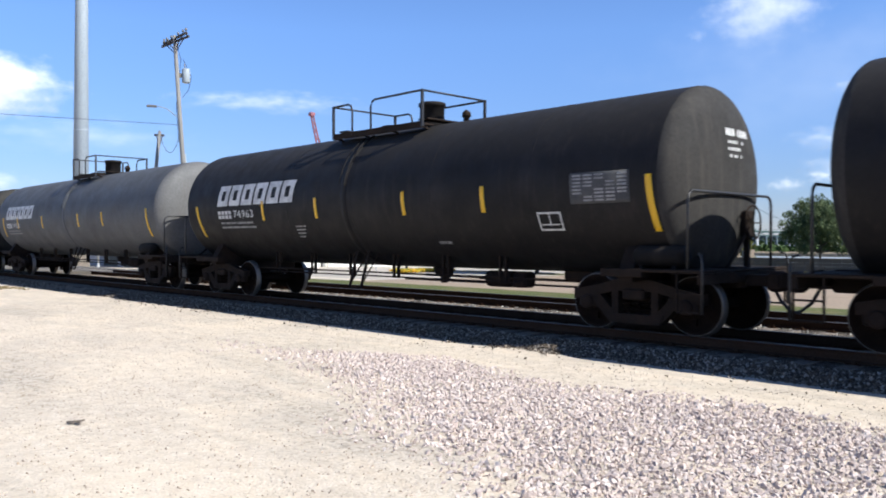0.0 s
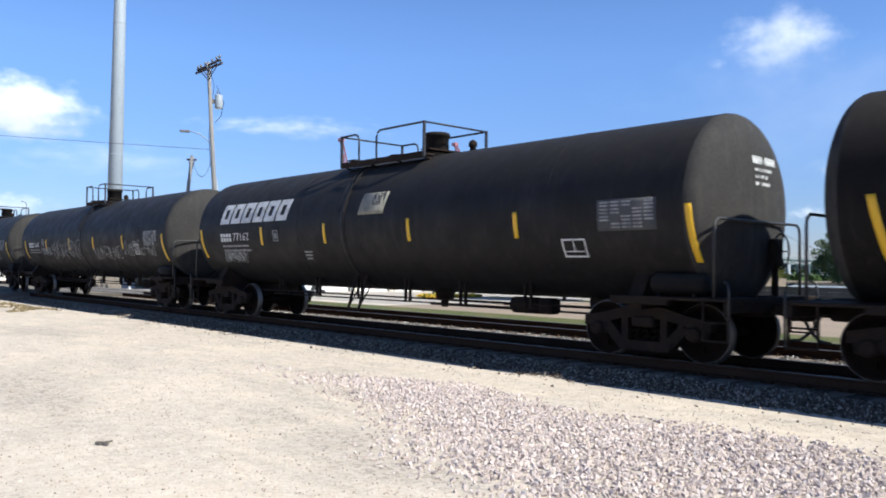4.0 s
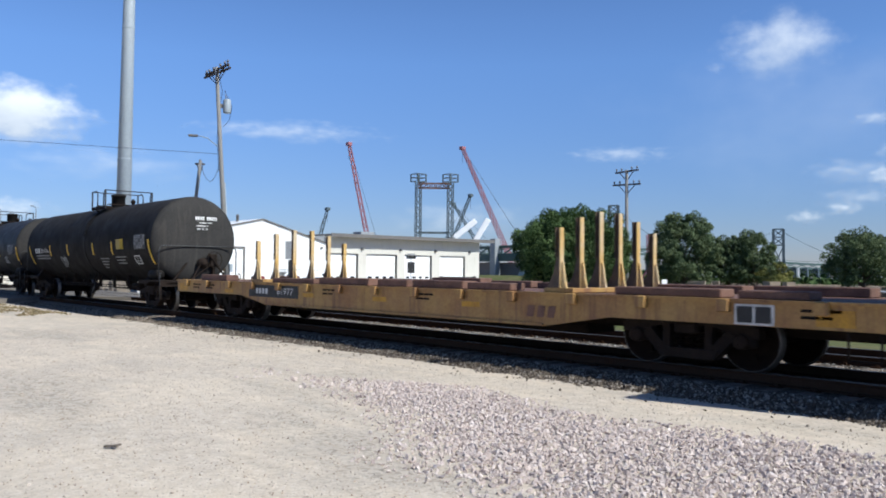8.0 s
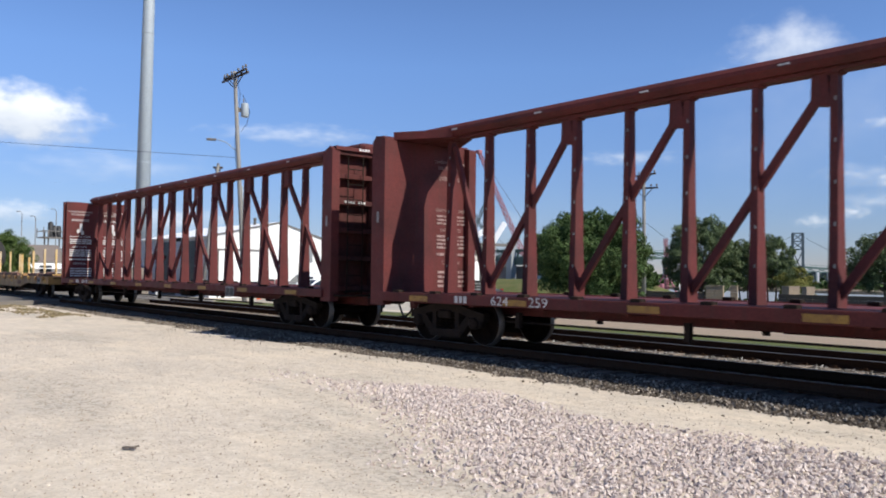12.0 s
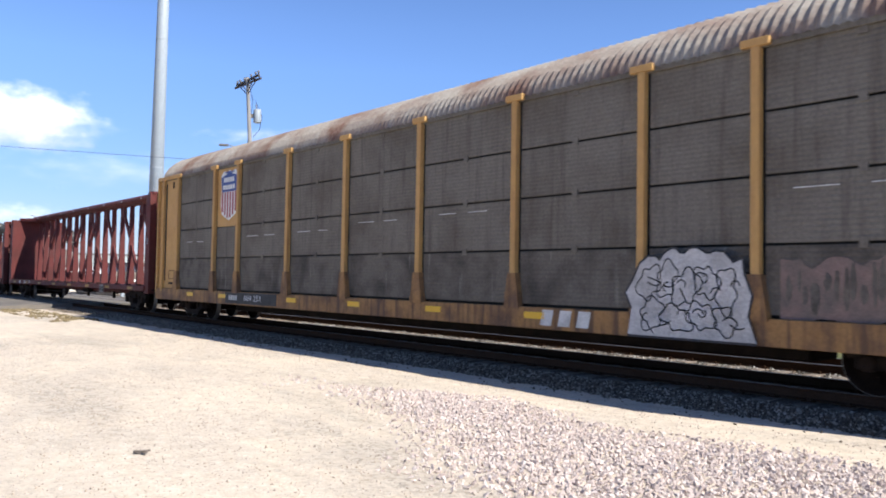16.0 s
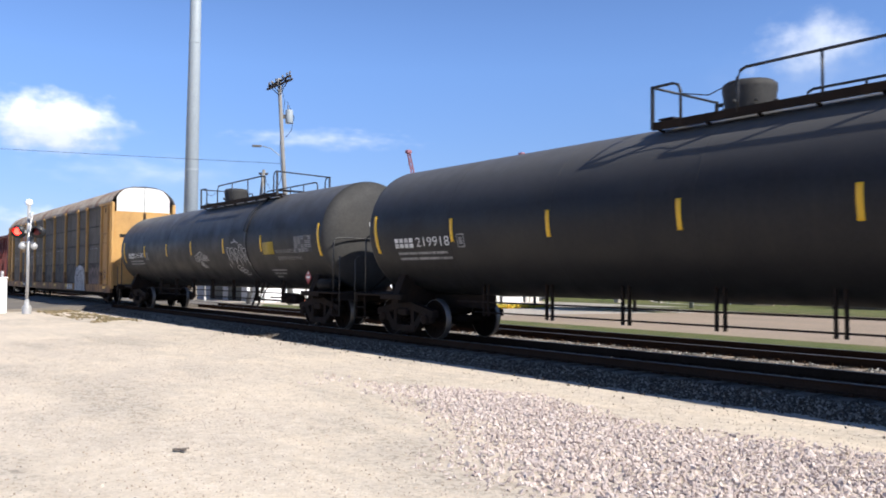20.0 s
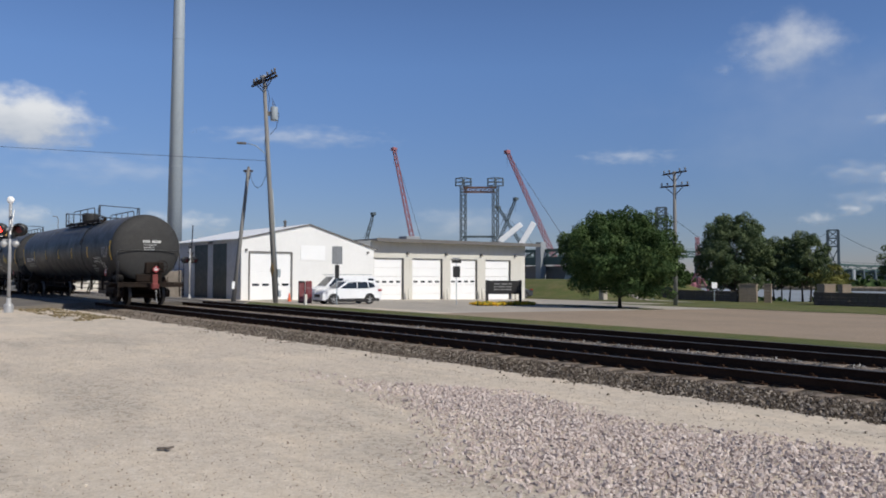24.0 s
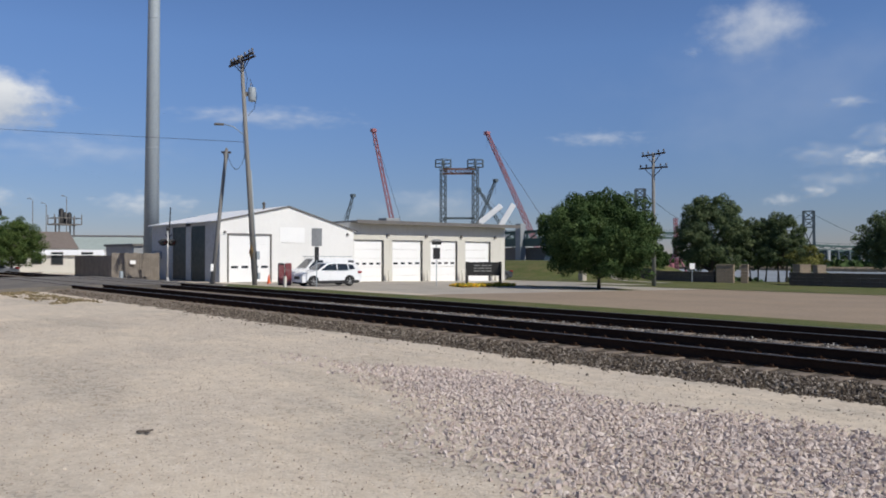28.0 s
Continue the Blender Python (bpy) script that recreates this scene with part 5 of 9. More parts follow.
    # bulkheads: a plate with outer ribs and corner posts
    for x, d in ((a, -1), (b, 1)):
        s = Shape()
        i0, i1 = sorted((x - 0.30 * d, x - 0.24 * d))
        s.box(i0, i1, -1.33, 1.33, 0.9, 4.51)
        part("bulkhead", s, M_RED_SHADED_GRIMY if d > 0 and wide < 0.3 else M_RED, car)
        s = Shape()
        lo, hi = sorted((x - 0.24 * d, x))
        for z in (1.0, 1.75, 2.45, 3.15, 3.8, 4.39):
            s.box(lo, hi - 0.02 if d > 0 else hi, -1.2, -0.16, z, z + 0.12, 0.01)
            s.box(lo, hi - 0.02 if d > 0 else hi, 0.16, 1.2, z, z + 0.12, 0.01)
        s.box(lo, hi, -0.14, 0.14, 0.95, 4.54, 0.01)
        part("bulkhead_rib", s, M_RED_SHADED_GRIMY if wide < 0.3 else M_RED, car)
        for q in (-1, 1):
            s = Shape()
            lo, hi = sorted((x - (0.42 if d > 0 else wide) * d, x + 0.02 * d))
            y0, y1 = sorted((q * 1.17, q * 1.40))
            s.sheet([(lo, 0.74), (hi, 0.74), (hi, 4.51), ((lo + hi) / 2 + 0.1 * d, 4.59), (lo, 4.45)], y0, y1)
            cp = part("corner_post", s, M_RED, car)
            if q < 0:
                t = Shape()
                t.box((lo + hi) / 2 - 0.04, (lo + hi) / 2 + 0.04, y0 - 0.006, y0 - 0.001, 2.6, 2.85)
                part("post_label", t, M_STENCIL_DIM, cp)
        s = Shape()
        s.beam((x - 0.1 * d, -1.3, 4.55), (x - 0.1 * d, 1.3, 4.55), 0.3, 0.09)
        cap = part("bulkhead_cap", s, M_RED, car)
        if d > 0:
            s = Shape()
            for y, n2 in ((-0.62, 4), (0.35, 5)):
                for i in range(n2):
                    s.box(x + 0.052, x + 0.058, y + i * 0.085, y + i * 0.085 + 0.06, 4.53, 4.585)
            for y, z, n2 in ((-1.0, 3.19, 4), (-0.6, 3.19, 3), (0.3, 3.19, 5), (0.45, 2.82, 4), (0.3, 3.5, 6)):
                for i in range(n2):
                    s.box(x + 0.002 if z in (3.19,) else x - 0.236, x + 0.006 if z in (3.19,) else x - 0.232, y + i * 0.08, y + i * 0.08 + 0.055, z, z + 0.06)
            pieces("end_stencil", s, M_STENCIL, cap, "worn white stencil block")
        # ladder and grab irons on the outer face
        s = Shape()
        for y in (-0.95, -0.5):
            s.tube([(x + 0.06 * d, y, 0.9), (x + 0.06 * d, y, 4.39)], 0.015, 5)
        for i in range(9):
            s.tube([(x + 0.06 * d, -0.95, 1.0 + 0.38 * i), (x + 0.06 * d, -0.5, 1.0 + 0.38 * i)], 0.012, 5)
        for i in range(6):
            s.tube([(x - 0.12 * d, 1.42, 1.1 + 0.4 * i), (x - 0.12 * d, 1.5, 1.1 + 0.4 * i), (x + 0.06 * d, 1.5, 1.1 + 0.4 * i), (x + 0.06 * d, 1.37, 1.1 + 0.4 * i)], 0.012, 5)
        s.box(min(x, x + 0.3 * d), max(x, x + 0.3 * d), -1.3, 1.3, 0.86, 0.9)
        part("end_ladder", s, M_STEEL, car)
        coupler(car, x + 0.25 * d, d)
        bogie(car, x - 2.25 * d)
        # white writing on both halves of the inner face
        r = random.Random(int(mid * 7) + d)
        m = Matrix.Translation((x - 0.31 * d, 0, 0)) @ Matrix.Rotation(math.pi / 2 if d < 0 else -math.pi / 2, 4, "Z")
        for half in ((-1, 1) if wide < 0.3 or d > 0 else (1,)):
            c = half * 0.72
            ink = M_STENCIL if wide < 0.3 else M_STENCIL_RED

            def line(text, z, h, w):
                letters(text, h * 1.36, ink, car, m @ Matrix.Translation((c, -0.003, z)) @ Matrix.Rotation(math.pi / 2, 4, "X"), "warning_text", w)
            line("LOADING & UNLOADING", 4.14, 0.075, 1.05)
            line("INSTRUCTIONS", 4.0, 0.085, 0.8)
            line("WARNING", 3.74, 0.13, 0.78)
            if wide < 0.3:
                s = Shape()
                s.box(c - 0.02, c + 0.1, -0.007, -0.003, 3.2, 3.6, 0, m)
                s.box(c - 0.14, c - 0.03, -0.007, -0.003, 3.15, 3.32, 0, m)
                s.box(c + 0.04, c + 0.16, -0.007, -0.003, 3.08, 3.26, 0, m)
                part("warning_sign", s, M_STENCIL, car, "white pictogram")
            line("CAR MAY ROLL OVER", 2.98, 0.085, 0.95)
            rows = [words(r, 4, 0.5, 1.3, 0.86) for _ in range(14)]
            flat_bars(car, rows[:3], m @ Matrix.Translation((c - 0.44, -0.003, 2.86)), 0.085, 0.045, ink, 0.03, "small_print")
            line("SAFETY FIRST", 2.5, 0.09, 0.66)
            flat_bars(car, rows[3:7], m @ Matrix.Translation((c - 0.44, -0.003, 2.38)), 0.09, 0.05, ink, 0.03, "small_print")
            flat_bars(car, rows[7:8], m @ Matrix.Translation((c - 0.44, -0.003, 1.95)), 0.09, 0.06, ink, 0.03, "small_print")
            line("CAUTION", 1.72, 0.1, 0.55)
            flat_bars(car, rows[8:12], m @ Matrix.Translation((c - 0.4, -0.003, 1.52)), 0.11, 0.06, ink, 0.03, "small_print")
    # white square and number on the sill
    x = b - 5.35
    p = part("lube_panel", Shape().box(x - 0.27, x + 0.27, -1.475, -1.469, 0.7, 1.0), M_STENCIL_DIM, car, "white framed black square")
    s = Shape()
    s.box(x - 0.23, x - 0.02, -1.48, -1.476, 0.74, 0.96).box(x + 0.02, x + 0.23, -1.48, -1.476, 0.74, 0.96)
    part("lube_field", s, M_PANEL_BLACK, p)
    rot = Matrix.Rotation(math.pi / 2, 4, "X")
    for k, word in enumerate(number.split()):
        letters(word, marks[2], M_STENCIL, car, Matrix.Translation((a + marks[1] + 0.98 * k, -1.47, 0.94)) @ rot, "car_number", 0.85 if " " not in number else 0.46)
    s = Shape()
    for i in range(3):
        s.box(a + marks[0] + i * 0.13, a + marks[0] + 0.09 + i * 0.13, -1.47, -1.466, 0.875, 1.01)
    pieces("reporting_mark", s, M_STENCIL, car)
    s = Shape()
    for q in (-1, 1):
        for i in range(5):
            x = a + 4.5 + (b - a - 9) * i / 4
            s.box(x - 0.05, x + 0.05, q * 1.2 - 0.05, q * 1.2 + 0.05, 0.45, 0.74)
    s.tube([(a + 4, -1.1, 0.55), (b - 4, -1.1, 0.55)], 0.02, 5)
    part("under_bracket", s, M_STEEL, car)
    brake_gear(car, 0.6)


M_YELLOW_WORN = mat("worn yellow tape", (0.34, 0.19, 0.03), 0.6, tint=(0.2, 0.1, 0.03), amount=0.9, scale=6, fine=30, bump=0)
centre_beam_car(73.25, 96.25, "oxide-red empty centre-beam lumber car", "601482", 74.18, 1.2315, 0.16, (2.5, 3.8, 0.21))
centre_beam_car(98.0, 121.4, "oxide-red empty centre-beam lumber car with wide end plates", "624 259", 99.17, 1.2345, 0.46, (2.97, 4.24, 0.25))


# ---- autorack ----
def autorack(e0, e1):
    mid = (e0 + e1) / 2
    car = thing("autorack_car", "yellow and grey enclosed autorack with graffiti", "autorack", "", (mid, TRACK_Y, RAIL_Z))
    CARS.append((car, mid))
    a, b = e0 - mid, e1 - mid
    for q in (-1, 1):
        lo, hi = sorted((q * 1.40, q * 1.54))
        part("side_sill", Shape().box(a, b, lo, hi, 0.60, 0.99, 0.01), M_SILL, car, "dirty yellow-brown side sill")
    part("floor", Shape().box(a + 0.05, b - 0.05, -1.4, 1.4, 0.85, 0.97).box(a + 0.3, b - 0.3, -0.3, 0.3, 0.55, 0.85).box(a + 4.3, b - 4.3, -0.45, 0.45, 0.34, 0.6, 0.03), M_STEEL, car)
    s = Shape()
    s.box(a + 0.3, b - 0.3, -1.36, -1.33, 0.97, 4.9).box(a + 0.3, b - 0.3, 1.33, 1.36, 0.97, 4.9)
    part("inner_wall", s, M_BLACK, car)
    posts = [124.45, 127.45, 129.15, 132.2, 135.05, 137.98, 140.88, 143.75, 145.69, 148.55]
    rows = [1.02, 2.02, 2.99, 3.9, 4.84]
    bays = list(zip(posts, posts[1:]))
    for q in (-1, 1):
        for k, p in enumerate(posts):
            s = Shape()
            x = p - mid
            lo, hi = sorted((q * 1.44, q * 1.56))
            s.box(x - 0.068, x + 0.068, lo, hi, 0.99, 4.9, 0.01)
            lo, hi = sorted((q * 1.44, q * 1.575))
            s.box(x - 0.22, x + 0.22, lo, hi, 4.82, 4.94, 0.01)
            pt = part("post", s, M_YELLOW, car)
            s = Shape()
            s.sheet([(x - 0.2, 0.95), (x + 0.2, 0.95), (x + 0.1, 1.6), (x - 0.1, 1.6)], lo, hi)
            part("post_foot", s, M_SILL, pt, "rust-stained yellow foot plate")
        # corrugated grey panels, one a field
        for x0, x1 in bays:
            for r0, r1 in zip(rows, rows[1:]):
                xa, xb = x0 - mid + 0.11, x1 - mid - 0.11
                shield = abs((x0 + x1) / 2 - 128.3) < 0.5 and r0 > 2.9
                s = Shape()
                if shield:
                    s.box(xa, xb, *sorted((q * 1.40, q * 1.455)), r0 + 0.0, r1)
                    part("panel", s, M_YELLOW, car, "plain yellow panel")
                    continue
                n = 12
                z0, z1 = r0 + 0.02, r1 - 0.02
                vs = []
                for i in range(n * 2 + 1):
                    z = z0 + (z1 - z0) * i / (n * 2)
                    y = q * (1.445 + (0.006 if i % 2 else 0.0))
                    vs += [(xa, y, z), (xb, y, z)]
                k = len(vs)
                vs += [(xa, q * 1.40, z0), (xb, q * 1.40, z0), (xa, q * 1.40, z1), (xb, q * 1.40, z1)]
                fs = [(2 * i, 2 * i + 1, 2 * i + 3, 2 * i + 2) for i in range(n * 2)]
                fs += [(0, 1, k + 1, k), (k - 2, k - 1, k + 3, k + 2)]
                s.add(vs, fs)
                part("panel", s, M_GALV if r0 > 1.5 else M_GALV_LOW, car)
            if q < 0 and x1 - x0 > 2:
                s = Shape()
                xm = (x0 + x1) / 2 - mid
                s.box(xm - 0.07, xm + 0.07, -1.475, -1.46, 4.7, 5.0, 0.01)
                for z in rows[1:4]:
                    s.box(xm - 0.06, xm + 0.06, -1.47, -1.455, z - 0.07, z + 0.07)
                pieces("panel_clip", s, M_GALV, car)
                # daylight through the panel slots, painted on as white strips
                if rng.random() < 0.8:
                    s = Shape()
                    z = 2.62 + rng.uniform(-0.1, 0.2)
                    s.box(xm - 1.0 + rng.uniform(0, 0.3), xm - 0.3, -1.464, -1.458, z, z + 0.015)
                    s.box(xm + 0.1, xm + 0.5 + rng.uniform(0, 0.4), -1.464, -1.458, z, z + 0.015)
                    pieces("daylight_strip", s, M_STENCIL, car, "white painted strips that stand for daylight through slots")
    # yellow end bays with ladder
    for x, d in ((a, -1), (b, 1)):
        edge = (posts[0] if d < 0 else posts[-1]) - mid
        for q in (-1, 1):
            lo, hi = sorted((edge + 0.1 * d, x))
            s = Shape()
            s.box(lo, hi, *sorted((q * 1.40, q * 1.47)), 0.99, 4.84)
            part("end_panel", s, M_YELLOW, car, "yellow end panel")
            s = Shape()
            s.box(x - 0.68 * d - 0.05, x - 0.68 * d + 0.05, *sorted((q * 1.47, q * 1.476)), 1.25, 4.7)
            part("panel_gap", s, M_BLACK, car, "dark upright gap beside the end door")
            s = Shape()
            for px in (x - 0.06 * d, x - 0.55 * d):
                s.box(px - 0.05, px + 0.05, *sorted((q * 1.47, q * 1.56)), 0.9, 4.84, 0.01)
            for i in range(11):
                s.tube([(x - 0.06 * d, q * 1.57, 1.1 + 0.34 * i), (x - 0.55 * d, q * 1.57, 1.1 + 0.34 * i)], 0.014, 5)
            part("ladder", s, M_YELLOW, car, "yellow side ladder")
        s = Shape()
        z0, z1 = (1.33, 1.6) if d < 0 else (3.0, 3.45)
        c0 = edge + 0.53 * d if d < 0 else edge + 0.55
        s.box(c0 - 0.28, c0 + 0.28, -1.476, -1.471, z0, z0 + 0.02).box(c0 - 0.28, c0 + 0.28, -1.476, -1.471, z1, z1 + 0.02)
        s.box(c0 - 0.28, c0 - 0.26, -1.476, -1.471, z0 + 0.02, z1).box(c0 + 0.26, c0 + 0.28, -1.476, -1.471, z0 + 0.02, z1)
        if d < 0:
            s.box(c0 - 0.28, c0 + 0.28, -1.476, -1.471, 1.13, 1.21)
        s.box(edge + 0.55 * d - 0.07, edge + 0.55 * d + 0.07, -1.476, -1.471, 4.5, 4.72)
        pieces("panel_outline", s, M_STEEL, car)
        # folding end doors, bowed outwards: yellow below, white above
        for q in (-1, 1):
            for z0, z1, mm, nm in ((0.95, 4.52, M_YELLOW, "end_door"), (4.525, 5.55, M_WHITE, "door_top")):
                s = Shape()
                n = 12
                inset = 0.4 if d < 0 and z1 > 5 else 0.0
                vs = []
                for i in range(n + 1):
                    y = q * (0.015 + (1.25 if z1 > 5 else 1.36) * i / n)
                    bow = 0.16 * (1 - (i / n) ** 2)
                    zt = z1 if z1 < 5 else 5.7 - 0.05 * (i / n) ** 2 - 0.45 * (i / n) ** 5
                    for xx in (x + d * (bow - 0.05) + inset, x + d * (bow - 0.12) + inset):
                        vs += [(xx, y, z0), (xx, y, zt)]
                fs = []
                for i in range(n):
                    k = 4 * i
                    fs += [(k, k + 4, k + 5, k + 1), (k + 2, k + 3, k + 7, k + 6), (k + 1, k + 5, k + 7, k + 3), (k, k + 2, k + 6, k + 4)]
                fs += [(0, 1, 3, 2), (4 * n, 4 * n + 2, 4 * n + 3, 4 * n + 1)]
                s.add(vs, fs, False)
                dr = part(nm, s, mm, car, "yellow folding end door" if mm is M_YELLOW else "white upper door leaf")
                if mm is M_YELLOW:
                    t = Shape()
                    for i in range(5):
                        y0, y1 = 0.32 + 0.16 * i, 0.48 + 0.16 * i
                        bx = x + d * (0.16 * (1 - (y0 / 1.36) ** 2) - 0.05)
                        t.box(*sorted((bx - 0.04 * d, bx + 0.004 * d)), *sorted((q * y0, q * y1)), 3.26, 3.42)
                    t.box(*sorted((x + 0.115 * d, x + 0.14 * d)), *sorted((q * 0.02, q * 0.06)), 3.95, 4.45)
                    t.box(*sorted((x + 0.115 * d, x + 0.14 * d)), *sorted((q * 0.02, q * 0.06)), 2.2, 2.7)
                    pieces("door_slot", t, M_BLACK, dr)
            s = Shape()
            s.box(*sorted((x - 0.1 * d, x + 0.1 * d)), *sorted((q * 1.38, q * 1.52)), 0.8, 4.95, 0.02)
            part("door_post", s, M_YELLOW, car)
        s = Shape()
        s.box(*sorted((x, x + 0.35 * d)), -1.3, 1.3, 0.78, 0.84).box(*sorted((x - 0.5 * d, x + 0.3 * d)), -0.25, 0.25, 0.6, 0.9)
        part("end_sill", s, M_STEEL, car)
        coupler(car, x + 0.4 * d, d)
        bogie(car, x - 2.35 * d)
    # corrugated roof: ribbed, rounded at the eaves
    half = [(1.50, 4.86), (1.45, 5.05), (1.32, 5.26), (1.12, 5.45), (0.88, 5.61), (0.5, 5.71), (0.0, 5.74)]
    prof = [(-y, z) for y, z in half] + [(y, z) for y, z in reversed(half[:-1])]
    s, vs, fs = Shape(), [], []
    n = 312
    for i in range(n + 1):
        x = a + 0.42 + (b - a - 0.4) * i / n
        k = 0.0 if i % 2 else 0.034
        vs += [(x, y * (1 + k * 0.6), z + k) for y, z in prof]
    w = len(prof)
    for i in range(n):
        fs += [(i * w + j, i * w + j + 1, (i + 1) * w + j + 1, (i + 1) * w + j) for j in range(w - 1)]
    s.add(vs, fs)
    part("roof", s, M_ROOF, car, "pale corrugated roof with rust patches")
    for q in (-1, 1):
        part("eave_rail", Shape().box(a, b, *sorted((q * 1.44, q * 1.5)), 4.80, 4.9, 0.01), M_GALV, car)
        for x, d in ((a, 1), (b, -1)):
            part("eave_rail", Shape().box(*sorted((x, x + 2.1 * d)), *sorted((q * 1.502, q * 1.56)), 4.83, 4.95, 0.01), M_YELLOW, car, "yellow eave rail")
    # the owner's shield: plain shapes in blue, white and red
    cx = 128.4 - mid

    def shield_pts(k):
        half = [(0.0, 0.78), (0.14, 0.70), (0.40, 0.76), (0.60, 0.60), (0.54, 0.2), (0.60, -0.3), (0.52, -0.58), (0.24, -0.7), (0.0, -0.79)]
        return [(x * k, z * k) for x, z in half] + [(-x * k, z * k) for x, z in reversed(half[1:-1])]
    cz = 3.96
    back = Shape().sheet([(cx + x, cz + z) for x, z in shield_pts(1.0)], -1.466, -1.458)
    sh = part("owner_shield", back, M_WHITE, car, "blue, white and red shield")
    s = Shape()
    top = [(x, z) for x, z in shield_pts(0.94) if z > 0.12]
    left = sorted([p for p in top if p[0] < 0], key=lambda p: p[1])
    rightp = sorted([p for p in top if p[0] >= 0], key=lambda p: -p[1])
    s.sheet([(cx + x, cz + z) for x, z in [(-0.5, 0.1)] + left + rightp + [(0.5, 0.1)]], -1.474, -1.467)
    part("shield_field", s, M_BLUE, sh)
    s = Shape()
    for i in range(6):
        x = -0.46 + i * 0.184
        zb = -0.52 if abs(x) > 0.35 else (-0.62 if abs(x) > 0.2 else -0.7)
        s.box(cx + x - 0.045, cx + x + 0.045, -1.474, -1.467, cz + zb, cz + 0.09)
    pieces("shield_stripe", s, M_SHIELD_RED, sh)
    s = Shape()
    for z, w2 in ((0.47, 0.38), (0.24, 0.42)):
        for i in range(5):
            s.box(cx - w2 + i * w2 * 0.4, cx - w2 + i * w2 * 0.4 + w2 * 0.32, -1.48, -1.475, cz + z - 0.07, cz + z + 0.07)
    pieces("shield_mark", s, M_WHITE, sh, "plain white blocks")
    # sill: number panel, stripes
    s = Shape()
    s.box(128.5 - mid, 131.75 - mid, -1.547, -1.541, 0.64, 0.97)
    part("number_panel", s, M_PANEL_BLACK, car, "black lettering panel")
    rot = Matrix.Rotation(math.pi / 2, 4, "X")
    letters("604 251", 0.24, M_STENCIL, car, Matrix.Translation((130.3 - mid, -1.55, 0.81)) @ rot, "car_number", 1.05)
    s = Shape()
    for i in range(4):
        px = 128.75 - mid + i * 0.15
        s.box(px, px + 0.09, -1.553, -1.548, 0.74, 0.88)
    pieces("reporting_mark", s, M_STENCIL, car)
    for x0 in (125.5, 128.0, 132.3, 135.3, 138.3, 141.2, 144.8, 149.0):
        part("reflective_stripe", Shape().box(x0 - mid, x0 + 0.5 - mid, -1.547, -1.541, 0.78, 0.9), M_YELLOW_TAPE, car)
    s = Shape()
    for i in range(3):
        px = 141.6 - mid + i * 0.42
        s.sheet([(px, 0.67), (px + 0.26, 0.67), (px + 0.32, 0.95), (px + 0.06, 0.95)], -1.547, -1.541)
    pieces("owner_mark", s, M_STENCIL, car, "pale block mark")
    # graffiti: a white shape with black lines, a pink one beside it
    r = random.Random(15)
    pts = []
    for i in range(25):
        t = i / 24
        pts.append((143.78 - mid + 1.75 * t, 1.72 + 0.18 * math.sin(t * 3.1) + 0.11 * abs(math.sin(t * 13.2 + 0.4)) + r.uniform(-0.015, 0.015)))
    outline = [(143.55 - mid, 0.62), (145.75 - mid, 0.62), (145.62 - mid, 1.0), (145.68 - mid, 1.3), (145.56 - mid, 1.6)] + list(reversed(pts)) + [(143.64 - mid, 1.5), (143.5 - mid, 1.3), (143.62 - mid, 1.05)]
    s = Shape().sheet(outline, -1.586, -1.58)
    g = part("graffiti", s, M_SPRAY_GREY, car, "pale grey sprayed graffiti with white and black lines")
    # swollen, overlapping outlines with short curls inside them
    lines = []
    for cx, cz2, rx, rz2 in ((0.3, 0.78, 0.2, 0.3), (0.62, 0.84, 0.19, 0.27), (0.95, 0.72, 0.22, 0.32), (1.3, 0.8, 0.18, 0.29), (1.62, 0.68, 0.19, 0.31),
                             (0.35, 0.3, 0.23, 0.24), (0.8, 0.25, 0.25, 0.22), (1.22, 0.3, 0.2, 0.25), (1.6, 0.24, 0.2, 0.2)):
        f1, f2 = r.uniform(0, 6), r.uniform(0, 6)
        ring = []
        for i in range(31):
            q = i * math.tau / 30
            k = 1 + 0.22 * math.sin(2 * q + f1) + 0.16 * math.sin(5 * q + f2)
            ring.append((143.66 - mid + cx + rx * k * math.cos(q), 0.68 + cz2 + rz2 * k * math.sin(q) * 0.9))
        lines.append(ring)
        for _ in range(2):
            x, z, q, w = cx + r.uniform(-0.1, 0.1), cz2 + r.uniform(-0.12, 0.12), r.uniform(0, 6), r.uniform(-0.5, 0.5)
            curl = []
            for i in range(9):
                curl.append((143.66 - mid + x, 0.68 + z))
                x, z, q = x + 0.03 * math.cos(q), z + 0.03 * math.sin(q), q + w
            lines.append(curl)
    s = Shape()
    ribbon(s, lines, 0.02, lambda x, z: (x, -1.59, z))
    ribbon(s, [outline], 0.035, lambda x, z: (x, -1.588, z))
    pieces("graffiti_line", s, M_SPRAY_BLACK, g)
    s = Shape()
    r = random.Random(4)
    edge = [(146.02 - mid + 2.18 * i / 24, 0.99 + r.uniform(-0.02, 0.03)) for i in range(25)] + [(148.2 - mid - 2.18 * i / 24, 1.78 + 0.07 * math.sin(i * 0.9) + r.uniform(-0.05, 0.05)) for i in range(25)]
    pink = part("graffiti", s.sheet(edge, -1.462, -1.458), M_SPRAY_PINK, car, "faded pink sprayed letters worn into the grey panel")
    s = Shape()
